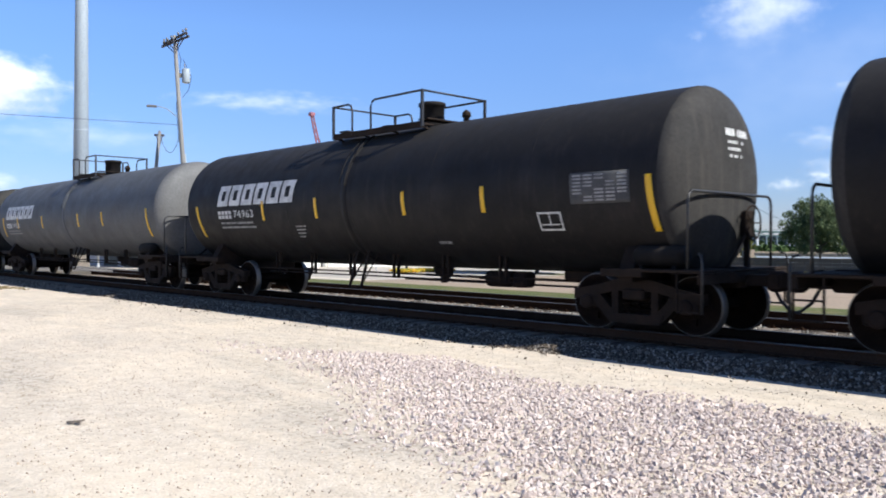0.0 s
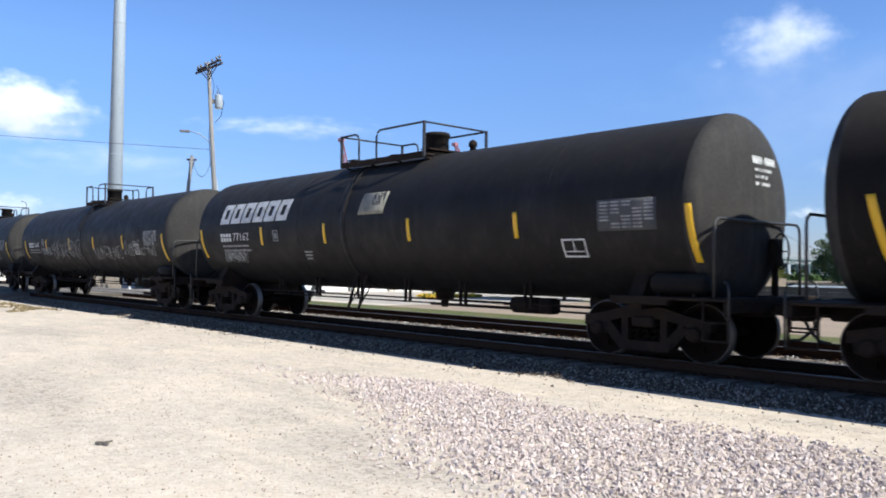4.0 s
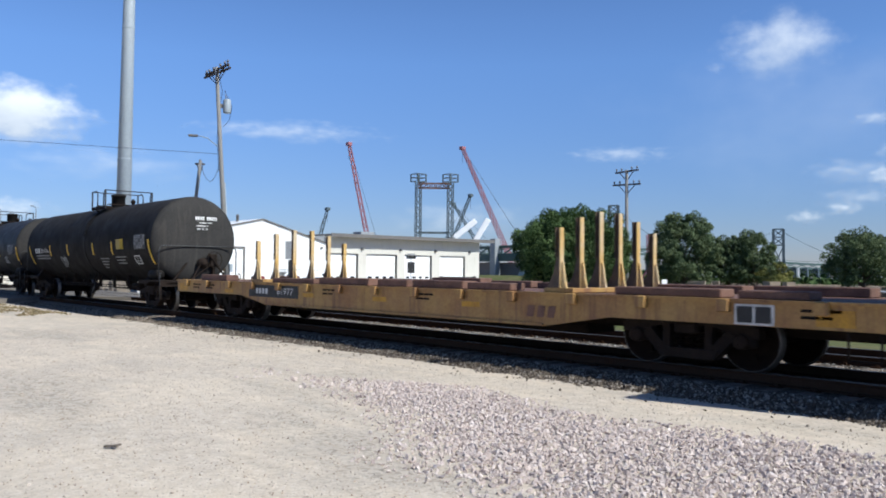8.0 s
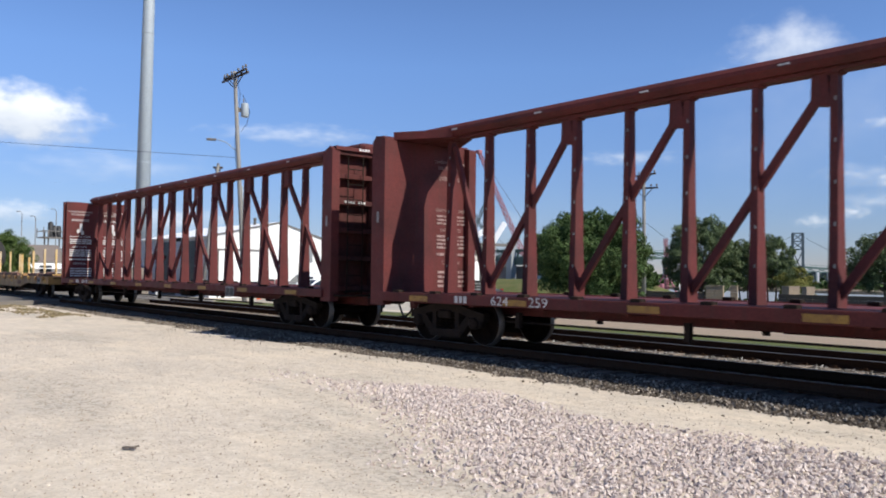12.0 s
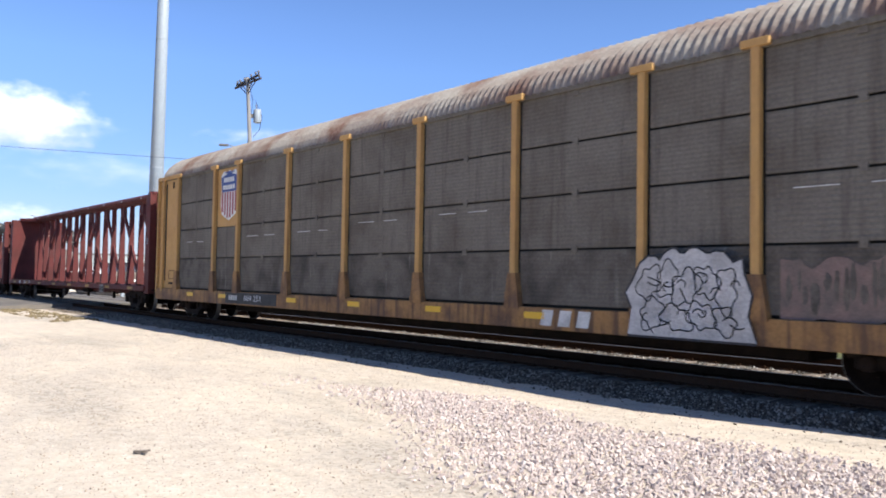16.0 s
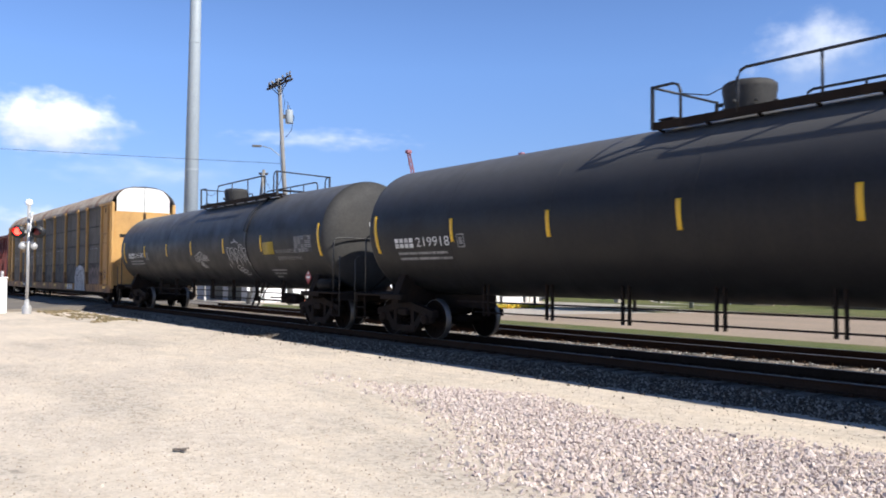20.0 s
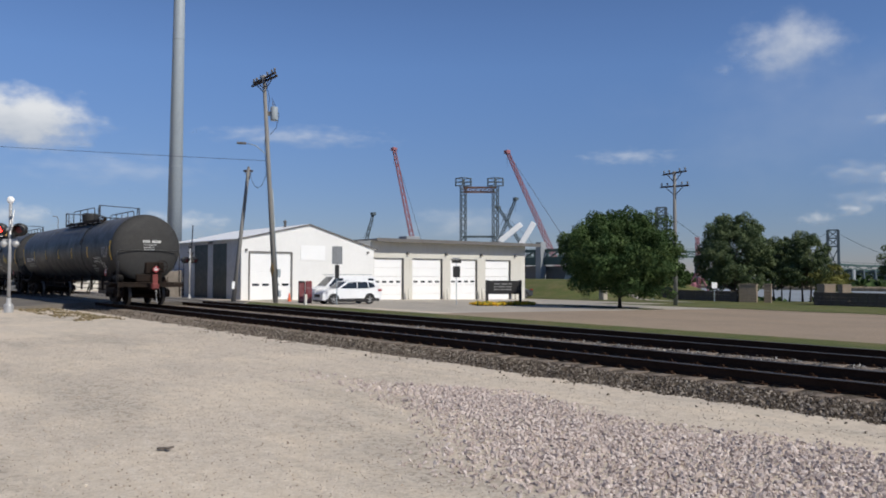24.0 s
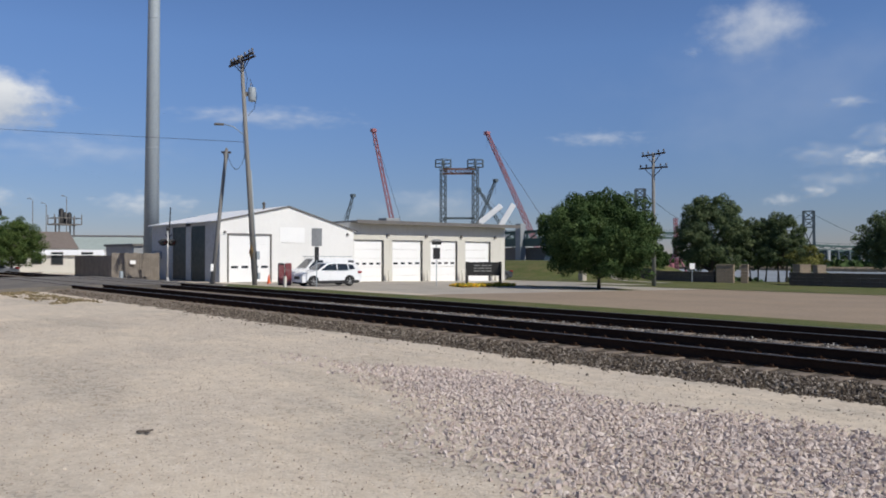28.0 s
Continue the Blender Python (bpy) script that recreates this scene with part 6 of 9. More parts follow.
    for i in range(17):
        gx, gz, gw, gh = 146.15 - mid + i * 0.122 + r.uniform(-0.03, 0.03), 1.4 + r.uniform(-0.12, 0.12), r.uniform(0.025, 0.06), r.uniform(0.12, 0.32)
        s.sheet([(gx + gw * math.cos(q) * r.uniform(0.6, 1.2), gz + gh * math.sin(q) * r.uniform(0.75, 1.1)) for q in [k * math.tau / 12 for k in range(12)]], -1.468, -1.464)
    pieces("worn_gap", s, M_GALV_LOW, pink, "bare grey gap between the letters")
    s = Shape()
    ribbon(s, [[(x + 148.75 - mid, z + 1.05) for x, z in l] for l in tag_strokes(random.Random(6), 0.75, 0.7, 5)], 0.016, lambda x, z: (x, -1.477, z))
    pieces("graffiti_stroke", s, M_SPRAY_BLACK, car, "thin black sprayed stroke")
    brake_gear(car, 1.0)


M_BLUE = mat("shield blue", (0.02, 0.06, 0.26), 0.5, scale=3, fine=30, bump=0)
M_SHIELD_RED = mat("shield red", (0.36, 0.035, 0.045), 0.5, scale=3, fine=30, bump=0)
M_SPRAY_GREY = mat("grey spray paint", (0.56, 0.55, 0.54), 0.7, tint=(0.36, 0.35, 0.34), amount=0.9, scale=3, fine=30, bump=0)
M_SPRAY_PINK = mat("pink spray paint", (0.24, 0.165, 0.145), 0.8, tint=(0.15, 0.125, 0.108), amount=0.95, scale=3, fine=30, bump=0)
autorack(122.6, 150.25)


# ---- ground, tracks, road ----
def ground_z(x, y):
    if y < 18.6:
        return 0.0
    if y < 23.0:
        return -0.4 * (y - 18.6) / 4.4
    z = -0.4 - 0.0155 * max(0.0, y - 27.6)
    if y > 96:
        z -= min(4.0, (y - 96) * 0.25)
    return z


def speckle(name, base, dark, light, cell, bump, blot=None, blot_scale=0.15, rough=0.9, dist=0.02, amount=0.6, drift=None, far_tone=None):
    """A loose surface of small stones: colour by cell, worn blotches at a large scale."""
    m = bpy.data.materials.new(name)
    m.use_nodes = True
    nt = m.node_tree
    bs = nt.nodes["Principled BSDF"]
    co = nt.nodes.new("ShaderNodeTexCoord")
    vo = node(nt, "ShaderNodeTexVoronoi", Scale=cell)
    nt.links.new(co.outputs["Object"], vo.inputs["Vector"])
    sep = nt.nodes.new("ShaderNodeSeparateColor")
    nt.links.new(vo.outputs["Color"], sep.inputs[0])
    col = mixed(nt, ramp(nt, sep.outputs[0], 0.0, 0.35), dark, base)
    col = mixed(nt, ramp(nt, sep.outputs[1], 0.7, 1.0), col, light)
    col = mixed(nt, 1 - amount, col, base)
    if blot:
        col = mixed(nt, ramp(nt, tex(nt, blot_scale, (1, 1, 1), 5, 0.55), 0.42, 0.66), col, mixed(nt, 0.75, col, blot))
    if drift:
        # bands of darker, stonier gravel along the wheel tracks, each with its small stones
        band = ramp(nt, tex(nt, 0.55, (0.35, 1.0, 1.0), 6, 0.62), 0.48, 0.62)
        grit = node(nt, "ShaderNodeTexVoronoi", Scale=24.0)
        nt.links.new(co.outputs["Object"], grit.inputs["Vector"])
        gs = nt.nodes.new("ShaderNodeSeparateColor")
        nt.links.new(grit.outputs["Color"], gs.inputs[0])
        stony = mixed(nt, ramp(nt, gs.outputs[0], 0.55, 1.0), mixed(nt, 0.7, col, drift), tuple(c * 0.6 for c in drift))
        col = mixed(nt, band, col, stony)
        col = mixed(nt, ramp(nt, tex(nt, 1.7, (0.5, 1, 1), 6, 0.7), 0.45, 0.75), col, mixed(nt, 1.0, col, (1.14, 1.12, 1.08), "MULTIPLY"))
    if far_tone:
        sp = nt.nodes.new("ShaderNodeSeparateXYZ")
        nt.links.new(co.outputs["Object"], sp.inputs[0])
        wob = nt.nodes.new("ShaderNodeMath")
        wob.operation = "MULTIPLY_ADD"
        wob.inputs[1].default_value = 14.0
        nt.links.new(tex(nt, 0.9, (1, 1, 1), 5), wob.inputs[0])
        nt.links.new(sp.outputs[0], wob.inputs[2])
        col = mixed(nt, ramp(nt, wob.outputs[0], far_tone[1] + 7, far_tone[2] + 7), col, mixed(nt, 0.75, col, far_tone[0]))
    n2 = tex(nt, cell * 0.12, (1, 1, 1), 5)
    col = mixed(nt, ramp(nt, n2, 0.3, 0.7), col, mixed(nt, 1.0, col, (0.82, 0.8, 0.78), "MULTIPLY"))
    nt.links.new(col, bs.inputs["Base Color"])
    bs.inputs["Roughness"].default_value = rough
    bs.inputs["Specular IOR Level"].default_value = 0.25
    hm = nt.nodes.new("ShaderNodeMath")
    hm.operation = "MULTIPLY_ADD"
    hm.inputs[1].default_value = -1.0
    nt.links.new(vo.outputs["Distance"], hm.inputs[0])
    nt.links.new(tex(nt, cell * 0.5), hm.inputs[2])
    b = node(nt, "ShaderNodeBump", Strength=bump, Distance=dist)
    nt.links.new(hm.outputs[0], b.inputs["Height"])
    nt.links.new(b.outputs[0], bs.inputs["Normal"])
    return m


M_LOT = speckle("pale sandy gravel", (0.6, 0.523, 0.43), (0.33, 0.28, 0.23), (0.74, 0.685, 0.615), 38, 0.4, (0.69, 0.6, 0.485), 0.28, amount=0.6, drift=(0.5, 0.445, 0.375))
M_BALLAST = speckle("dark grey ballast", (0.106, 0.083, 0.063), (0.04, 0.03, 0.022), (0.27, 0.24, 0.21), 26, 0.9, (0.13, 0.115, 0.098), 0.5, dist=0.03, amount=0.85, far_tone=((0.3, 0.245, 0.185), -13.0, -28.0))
M_GRASS = speckle("mown grass", (0.092, 0.115, 0.032), (0.05, 0.07, 0.02), (0.19, 0.18, 0.07), 30, 0.7, (0.17, 0.15, 0.065), 0.55)
M_TAN = mat("sandy tan paving", (0.34, 0.265, 0.195), 0.9, spec=0.2, tint=(0.27, 0.215, 0.165), amount=0.8, scale=0.15, fine=9, bump=0.1)
M_ASPHALT = mat("worn grey asphalt", (0.165, 0.15, 0.132), 0.85, spec=0.2, tint=(0.25, 0.22, 0.185), amount=0.8, scale=0.4, fine=20, bump=0.15)
M_CONCRETE = mat("pale concrete", (0.46, 0.41, 0.34), 0.8, tint=(0.3, 0.285, 0.26), amount=0.7, scale=0.4, fine=12, bump=0.08)
M_DIRT = speckle("brown dirt verge", (0.4, 0.32, 0.23), (0.2, 0.15, 0.1), (0.5, 0.42, 0.32), 22, 0.8, (0.22, 0.17, 0.09), 1.1)
M_TIE = mat("weathered tie timber", (0.14, 0.115, 0.095), 0.9, tint=(0.24, 0.19, 0.15), amount=0.8, scale=3, fine=30, bump=0.3)
M_WATER = mat("river water", (0.3, 0.32, 0.33), 0.5, tint=(0.2, 0.23, 0.24), scale=0.02, fine=0.6, bump=0.25, dist=0.05)


def axis(stops):
    out = []
    for (a, b, n) in stops:
        out += [a + (b - a) * i / n for i in range(n)]
    return out + [stops[-1][1]]


def sheet_mesh(xs, ys, zf):
    s = Shape()
    vs = [(x, y, zf(x, y)) for y in ys for x in xs]
    w = len(xs)
    s.add(vs, [(j * w + i, j * w + i + 1, (j + 1) * w + i + 1, (j + 1) * w + i) for j in range(len(ys) - 1) for i in range(w - 1)], True)
    return s


def lot_z(x, y):
    z = ground_z(x, y)
    if y < 9.2 and -60 < x < 20 and y > -12:
        z += 0.018 * noise.noise((x * 0.35, y * 0.5, 0)) + 0.008 * noise.noise((x * 1.3, y * 1.6, 4))
    return z


gx = axis([(-2500, -300, 6), (-300, -70, 10), (-70, -30, 30), (-30, 4, 110), (4, 60, 14), (60, 2500, 8)])
gy = axis([(-2500, -100, 6), (-100, -6, 10), (-6, 10, 70), (10, 40, 40), (40, 120, 20), (120, 3500, 8)])
setting("ground", sheet_mesh(gx, gy, lot_z), M_LOT, "pale sandy gravel lot that reaches the tracks", "ground")


def strip(name, x0, x1, y0, y1, lift, material, label, nx=20, ny=10, zf=ground_z):
    return setting(name, sheet_mesh(axis([(x0, x1, nx)]), axis([(y0, y1, ny)]), lambda x, y: zf(x, y) + lift), material, label, name)


def bed_z(x, y):
    prof = [(9.25, -0.06), (9.8, -0.005), (10.5, 0.105), (11.0, 0.11), (17.4, 0.11), (18.2, 0.05), (19.4, -0.12)]
    for (a, za), (b, zb) in zip(prof, prof[1:]):
        if y <= b:
            z = za + (zb - za) * (y - a) / (b - a)
            break
    else:
        z = prof[-1][1]
    if 9.3 < y < 19 and x > -40:
        z += 0.022 * noise.noise((x * 2.1, y * 2.1, 1))
    if y < 10.3:
        # sand has crept over the foot of the ballast here and there
        z -= (0.02 + 0.03 * noise.noise((x * 0.3, 0.3, 7)) + 0.04 * noise.noise((x * 2.3, y * 2.0, 8))) * min(1.0, (10.3 - y) / 0.5)
    return z


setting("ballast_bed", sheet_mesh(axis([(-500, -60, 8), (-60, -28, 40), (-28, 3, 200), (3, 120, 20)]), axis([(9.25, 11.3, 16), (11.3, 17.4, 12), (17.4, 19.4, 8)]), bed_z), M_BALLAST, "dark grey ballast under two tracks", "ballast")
s = Shape()
gys = axis([(19.2, 26.3, 10)])
gxs = axis([(0.0, 30.0, 30), (30.0, 170.0, 20)])
vs = []
for y in gys:
    e = -44.2 - (y - 19.2) * 1.75
    vs += [(e + x, y, ground_z(0, y) + 0.035 + 0.02 * noise.noise((x, y, 3))) for x in gxs]
w = len(gxs)
s.add(vs, [(j * w + i, j * w + i + 1, (j + 1) * w + i + 1, (j + 1) * w + i) for j in range(len(gys) - 1) for i in range(w - 1)], True)
setting("grass_verge", s, M_GRASS, "strip of mown grass along the tracks", "grass verge")
strip("paved_lot", -34.5, 140, 26.3, 55.5, 0.012, M_TAN, "wide sandy tan paved lot")
strip("pavement", -61.0, -34.5, 26.3, 62.0, 0.008, M_CONCRETE, "pale concrete forecourt of the garages")
strip("grass_island", -46.5, -35.0, 45.6, 48.2, 0.03, M_GRASS, "worn grass island under the tree")
strip("grass_bank", -48.0, 140, 55.5, 58.5, 0.03, M_GRASS, "mown grass behind the lot")
strip("footpath", -60.0, -45.0, 58.5, 63.0, 0.02, M_CONCRETE, "pale footpath behind the lot")
strip("grass_patch", -45.0, 140, 58.5, 63.0, 0.03, M_GRASS, "mown grass beside the footpath")
strip("park_grass", -75.0, 160, 63.0, 96.0, 0.03, M_GRASS, "park lawn by the river")
setting("water", Shape().box(-900, 1200, 104, 900, -2.6, -2.4), M_WATER, "grey river beyond the park", "river")


def road_z(x, y):
    for (a, za), (b, zb) in zip([(-60, 0.02), (6.5, 0.02), (9.6, 0.285), (17.6, 0.285), (24, -0.37), (34, -0.4)], [(6.5, 0.02), (9.6, 0.285), (17.6, 0.285), (24, -0.37), (34, -0.4), (99, -0.5)]):
        if y <= b:
            return za + (zb - za) * (y - a) / (b - a)
    return -0.4


R0, R1 = -60.5, -42.0


def road_edge(y):
    """The crossing's edge towards the lot: it fans out over the far track, then turns to the street."""
    for (a, xa), (b, xb) in zip([(-60, -42), (12.9, -42), (15.5, -39.5), (17.6, -43.5)], [(12.9, -42), (15.5, -39.5), (17.6, -43.5), (26.4, -57.0)]):
        if y <= b:
            return xa + (xb - xa) * (y - a) / (b - a)
    return -57.0


for y0, y1 in ((-60, 11.2), (11.42, 12.68), (12.9, 14.9), (15.12, 16.38), (16.6, 26.3)):
    s = Shape()
    ys = axis([(y0, y1, 10)])
    vs = []
    for y in ys:
        e = road_edge(y)
        vs += [(R0, y, road_z(0, y)), (e, y, road_z(0, y)), (R0, y, road_z(0, y) - 0.35), (e, y, road_z(0, y) - 0.35)]
    fs = []
    for i in range(len(ys) - 1):
        k = 4 * i
        fs += [(k, k + 1, k + 5, k + 4), (k, k + 4, k + 6, k + 2), (k + 1, k + 3, k + 7, k + 5)]
    fs += [(0, 2, 3, 1), (k + 4, k + 5, k + 7, k + 6)]
    s.add(vs, fs)
    setting("road", s, M_ASPHALT, "grey asphalt road over the level crossing", "road")


def track(cy, label):
    t = thing("railway_track", label, "railway track", "tracks", (0, 0, 0))
    t["kind"] = "structure"
    for k in (-1, 1):
        y = cy + k * 0.7535
        s = Shape()
        pr = [(-0.07, 0.13), (0.07, 0.13), (0.07, 0.145), (0.012, 0.165), (0.012, 0.258), (0.035, 0.268), (0.035, 0.292)]
        pr2 = [(-0.035, 0.292), (-0.035, 0.268), (-0.012, 0.258), (-0.012, 0.165), (-0.07, 0.145)]
        prof = pr + pr2
        n = len(prof)
        vs = [(x, y + a, z) for x in (-420, 140) for a, z in prof]
        s.add(vs, [tuple(range(n - 1, -1, -1)), tuple(range(n, 2 * n))] + [(i, (i + 1) % n, n + (i + 1) % n, n + i) for i in range(n) if i != 6])
        s.slot = 1
        s.add([(-420, y + 0.035, 0.292), (-420, y - 0.035, 0.292), (140, y - 0.035, 0.292), (140, y + 0.035, 0.292), (-420, y + 0.024, 0.3), (-420, y - 0.024, 0.3), (140, y - 0.024, 0.3), (140, y + 0.024, 0.3)],
              [(4, 5, 6, 7), (0, 4, 7, 3), (1, 2, 6, 5)])
        part("rail", s, (M_RAIL, M_RAILTOP), t, "rusty rail with a worn bright head")
    tie = Shape().box(-0.115, 0.115, -1.3, 1.3, -0.08, 0.128, 0.012).mesh("tie", M_TIE)
    plate = Shape()
    for k in (-1, 1):
        plate.box(-0.09, 0.09, k * 0.7535 - 0.17, k * 0.7535 + 0.17, 0.128, 0.142)
        for d in (-0.11, 0.11):
            plate.box(-0.03, 0.03, k * 0.7535 + d - 0.02, k * 0.7535 + d + 0.02, 0.142, 0.175)
    plate = plate.mesh("tie_plate", M_RAIL)
    r = random.Random(int(cy * 10))
    for i in range(165):
        x = 8 - i * 0.535
        if R0 < x < R1:
            continue
        ob = part("tie", tie, None, t)
        ob.matrix_basis = pose(x + r.uniform(-0.03, 0.03), cy + r.uniform(-0.06, 0.06), r.uniform(-0.012, 0.006), 0, 0, r.uniform(-1.0, 1.0))
        if x > -30:
            part("tie_plate", plate, None, t).matrix_basis = pose(x, cy, 0)
    return t


track(TRACK_Y, "rusty near track on dark ballast")
track(TRACK_Y + 3.7, "rusty far track on dark ballast")


# loose crushed stone of the lot's heap, and single ballast stones
def stones(name, count, area, size, material, label, zf, seed, keep=None):
    r = random.Random(seed)
    base = []
    for k in range(10):
        # a broken, flat-sided stone: the hull of a few corners
        bm = bmesh.new()
        for q in range(9):
            d = Vector((r.gauss(0, 1), r.gauss(0, 1), r.gauss(0, 1))).normalized() * r.uniform(0.85, 1.2)
            bm.verts.new((d.x * 1.15, d.y * 0.9, d.z * 0.6))
        hull = bmesh.ops.convex_hull(bm, input=bm.verts[:])
        bmesh.ops.delete(bm, geom=list({g for g in hull["geom_interior"] + hull["geom_unused"] if isinstance(g, bmesh.types.BMVert)}), context="VERTS")
        bm.verts.index_update()
        base.append((np.array([v.co[:] for v in bm.verts]), np.array([[v.index for v in f.verts] for f in bm.faces])))
        bm.free()
    vs, fs, o = [], [], 0
    x0, x1, y0, y1 = area
    made = 0
    while made < count:
        x, y = r.uniform(x0, x1), r.uniform(y0, y1)
        if keep and r.random() > keep(x, y):
            continue
        made += 1
        bv, bf = r.choice(base)
        e = Euler((r.uniform(0, 6.3), r.uniform(0, 6.3), r.uniform(0, 6.3))).to_matrix()
        sz = size * r.choice((0.5, 0.7, 0.8, 1.0, 1.3)) * r.uniform(0.8, 1.2)
        p = bv @ (np.array(e).T * sz) + np.array([x, y, zf(x, y) + sz * 0.25])
        vs.append(p)
        fs.append(bf + o)
        o += len(bv)
    me = bpy.data.meshes.new(name)
    v, f = np.concatenate(vs), np.concatenate(fs)
    me.from_pydata(v.tolist(), [], f.tolist())
    me.materials.append(material)
    ob = new(name, me)
    return tagged(ob, label, "gravel", kind="stuff")


def stone_mat(name, a, b, c):
    m = bpy.data.materials.new(name)
    m.use_nodes = True
    nt = m.node_tree
    bs = nt.nodes["Principled BSDF"]
    g = nt.nodes.new("ShaderNodeNewGeometry")
    col = mixed(nt, ramp(nt, g.outputs["Random Per Island"], 0.0, 0.55), a, b)
    col = mixed(nt, ramp(nt, g.outputs["Random Per Island"], 0.6, 1.0), col, c)
    col = mixed(nt, ramp(nt, tex(nt, 60), 0.35, 0.65), col, mixed(nt, 1.0, col, (0.8, 0.78, 0.77), "MULTIPLY"))
    nt.links.new(col, bs.inputs["Base Color"])
    bs.inputs["Roughness"].default_value = 0.9
    bs.inputs["Specular IOR Level"].default_value = 0.2
    return m


M_STONES = stone_mat("crushed pinkish stone", (0.44, 0.365, 0.33), (0.59, 0.505, 0.465), (0.7, 0.625, 0.585))
M_PEBBLES = stone_mat("mixed small pebbles", (0.33, 0.27, 0.215), (0.46, 0.39, 0.325), (0.64, 0.57, 0.5))
M_BALLAST_STONES = stone_mat("mixed dark ballast stone", (0.055, 0.042, 0.031), (0.145, 0.117, 0.09), (0.43, 0.385, 0.33))
M_TRACK_STONES = stone_mat("mixed grey track stone", (0.09, 0.083, 0.077), (0.25, 0.235, 0.22), (0.62, 0.6, 0.57))


def heap(x, y):
    """Where the crushed stone lies: a tongue that widens away from the sandy wheel track."""
    n = 0.9 * noise.noise((x * 0.45, y * 0.45, 2)) + 0.4 * noise.noise((x * 1.4, y * 1.4, 5))
    near = y - (3.55 - 0.40 * (x + 3.9)) + n
    far = 8.3 - y + min(0.0, 0.25 * (x + 8.5)) + 0.5 * noise.noise((x * 0.4, 3, 0))
    return max(0.0, min(1.0, near / 1.6)) ** 1.4 * max(0.0, min(1.0, far / 0.7)) * max(0.0, min(1.0, (6.0 + n * 2 - x) / 4.5))


stones("crushed_stone", 54000, (-15.0, 7.0, 0.5, 9.0), 0.024, M_STONES, "pinkish crushed stone spread over the lot", lot_z, 3, heap)
M_WEEDS = stone_mat("dry weeds and clods", (0.12, 0.1, 0.045), (0.24, 0.19, 0.11), (0.36, 0.29, 0.19))
stones("dry_weeds", 1600, (-44.0, -31.0, 7.6, 9.4), 0.05, M_WEEDS, "low dry weeds and brown clods at the broken road edge", lot_z, 11, lambda x, y: max(0.0, noise.noise((x * 0.6, y * 1.3, 9)) + 0.35) ** 2)
stones("ballast_stone", 30000, (-41.0, 1.0, 9.1, 10.75), 0.022, M_BALLAST_STONES, "loose dark ballast stones along the ties", lambda x, y: max(bed_z(x, y), lot_z(x, y)), 4, lambda x, y: max(0.008, min(1.0, (bed_z(x, y) + 0.03) / 0.05)) * max(0.12, min(1.0, (x + 30.0) / 14.0)))
stones("ballast_stone", 9000, (-26.0, 1.0, 12.9, 15.0), 0.024, M_TRACK_STONES, "loose ballast stones between the rails", bed_z, 5)
stones("pebble", 30000, (-24.0, 1.5, 0.5, 9.3), 0.0095, M_PEBBLES, "scattered small pebbles on the sand", lot_z, 6)
s = Shape()
s.beam((-7.98, 2.74, 0.02), (-7.86, 2.82, 0.03), 0.03, 0.02).beam((-7.93, 2.74, 0.02), (-7.87, 2.86, 0.04), 0.02, 0.015).beam((-7.95, 2.81, 0.02), (-7.83, 2.8, 0.03), 0.018, 0.012)
tagged(part("twig", s, M_TIE, None), "small dark broken twig on the gravel", "twig")


# ---- buildings ----
M_WALL = mat("white metal siding", (0.79, 0.785, 0.765), 0.5, tint=(0.68, 0.675, 0.65), scale=0.3, fine=6, bump=0.0, vary=0.015, streak=(0.6, 0.58, 0.54), streak_amount=0.12)
M_SIDING = mat("pale grey metal siding", (0.5, 0.515, 0.53), 0.6, tint=(0.42, 0.435, 0.45), scale=0.3, fine=6, bump=0.0, streak=(0.36, 0.36, 0.35), streak_amount=0.3)
M_DOOR = mat("white door panels", (0.86, 0.86, 0.85), 0.5, tint=(0.8, 0.8, 0.79), scale=0.6, fine=10, bump=0.0, vary=0.015)
M_CREAM = mat("cream painted block wall", (0.62, 0.6, 0.54), 0.7, tint=(0.55, 0.53, 0.47), scale=0.4, fine=10, bump=0.02, vary=0.03, streak=(0.4, 0.37, 0.3), streak_amount=0.3)
M_ROOFWHITE = mat("white metal roof", (0.9, 0.9, 0.89), 0.45, tint=(0.86, 0.86, 0.85), scale=0.4, fine=6, bump=0.0, vary=0.02)
M_DARKGREEN = mat("dark green door panel", (0.02, 0.035, 0.032), 0.5, fine=10, bump=0.03)
M_GREYWALL = mat("grey shed siding", (0.32, 0.34, 0.36), 0.6, tint=(0.25, 0.27, 0.29), scale=0.4, fine=8, bump=0.04)
M_TRIM = mat("dark roof trim", (0.16, 0.15, 0.14), 0.6, fine=20, bump=0.03)
M_WOOD = mat("weathered fence boards", (0.19, 0.165, 0.14), 0.85, tint=(0.27, 0.235, 0.2), amount=0.8, scale=1.5, fine=20, bump=0.2)
M_POLE = mat("grey weathered pole wood", (0.25, 0.243, 0.232), 0.85, tint=(0.17, 0.162, 0.15), scale=1.2, fine=25, bump=0.2)
M_DARKWOOD = mat("dark crossarm wood", (0.06, 0.045, 0.04), 0.85, fine=25, bump=0.15)
M_MONO = mat("galvanised mast", (0.34, 0.39, 0.43), 0.6, 0.0, tint=(0.3, 0.345, 0.375), scale=0.5, fine=10, bump=0.02)
M_GLASS = plain("dark window glass", (0.02, 0.025, 0.03), 0.08)


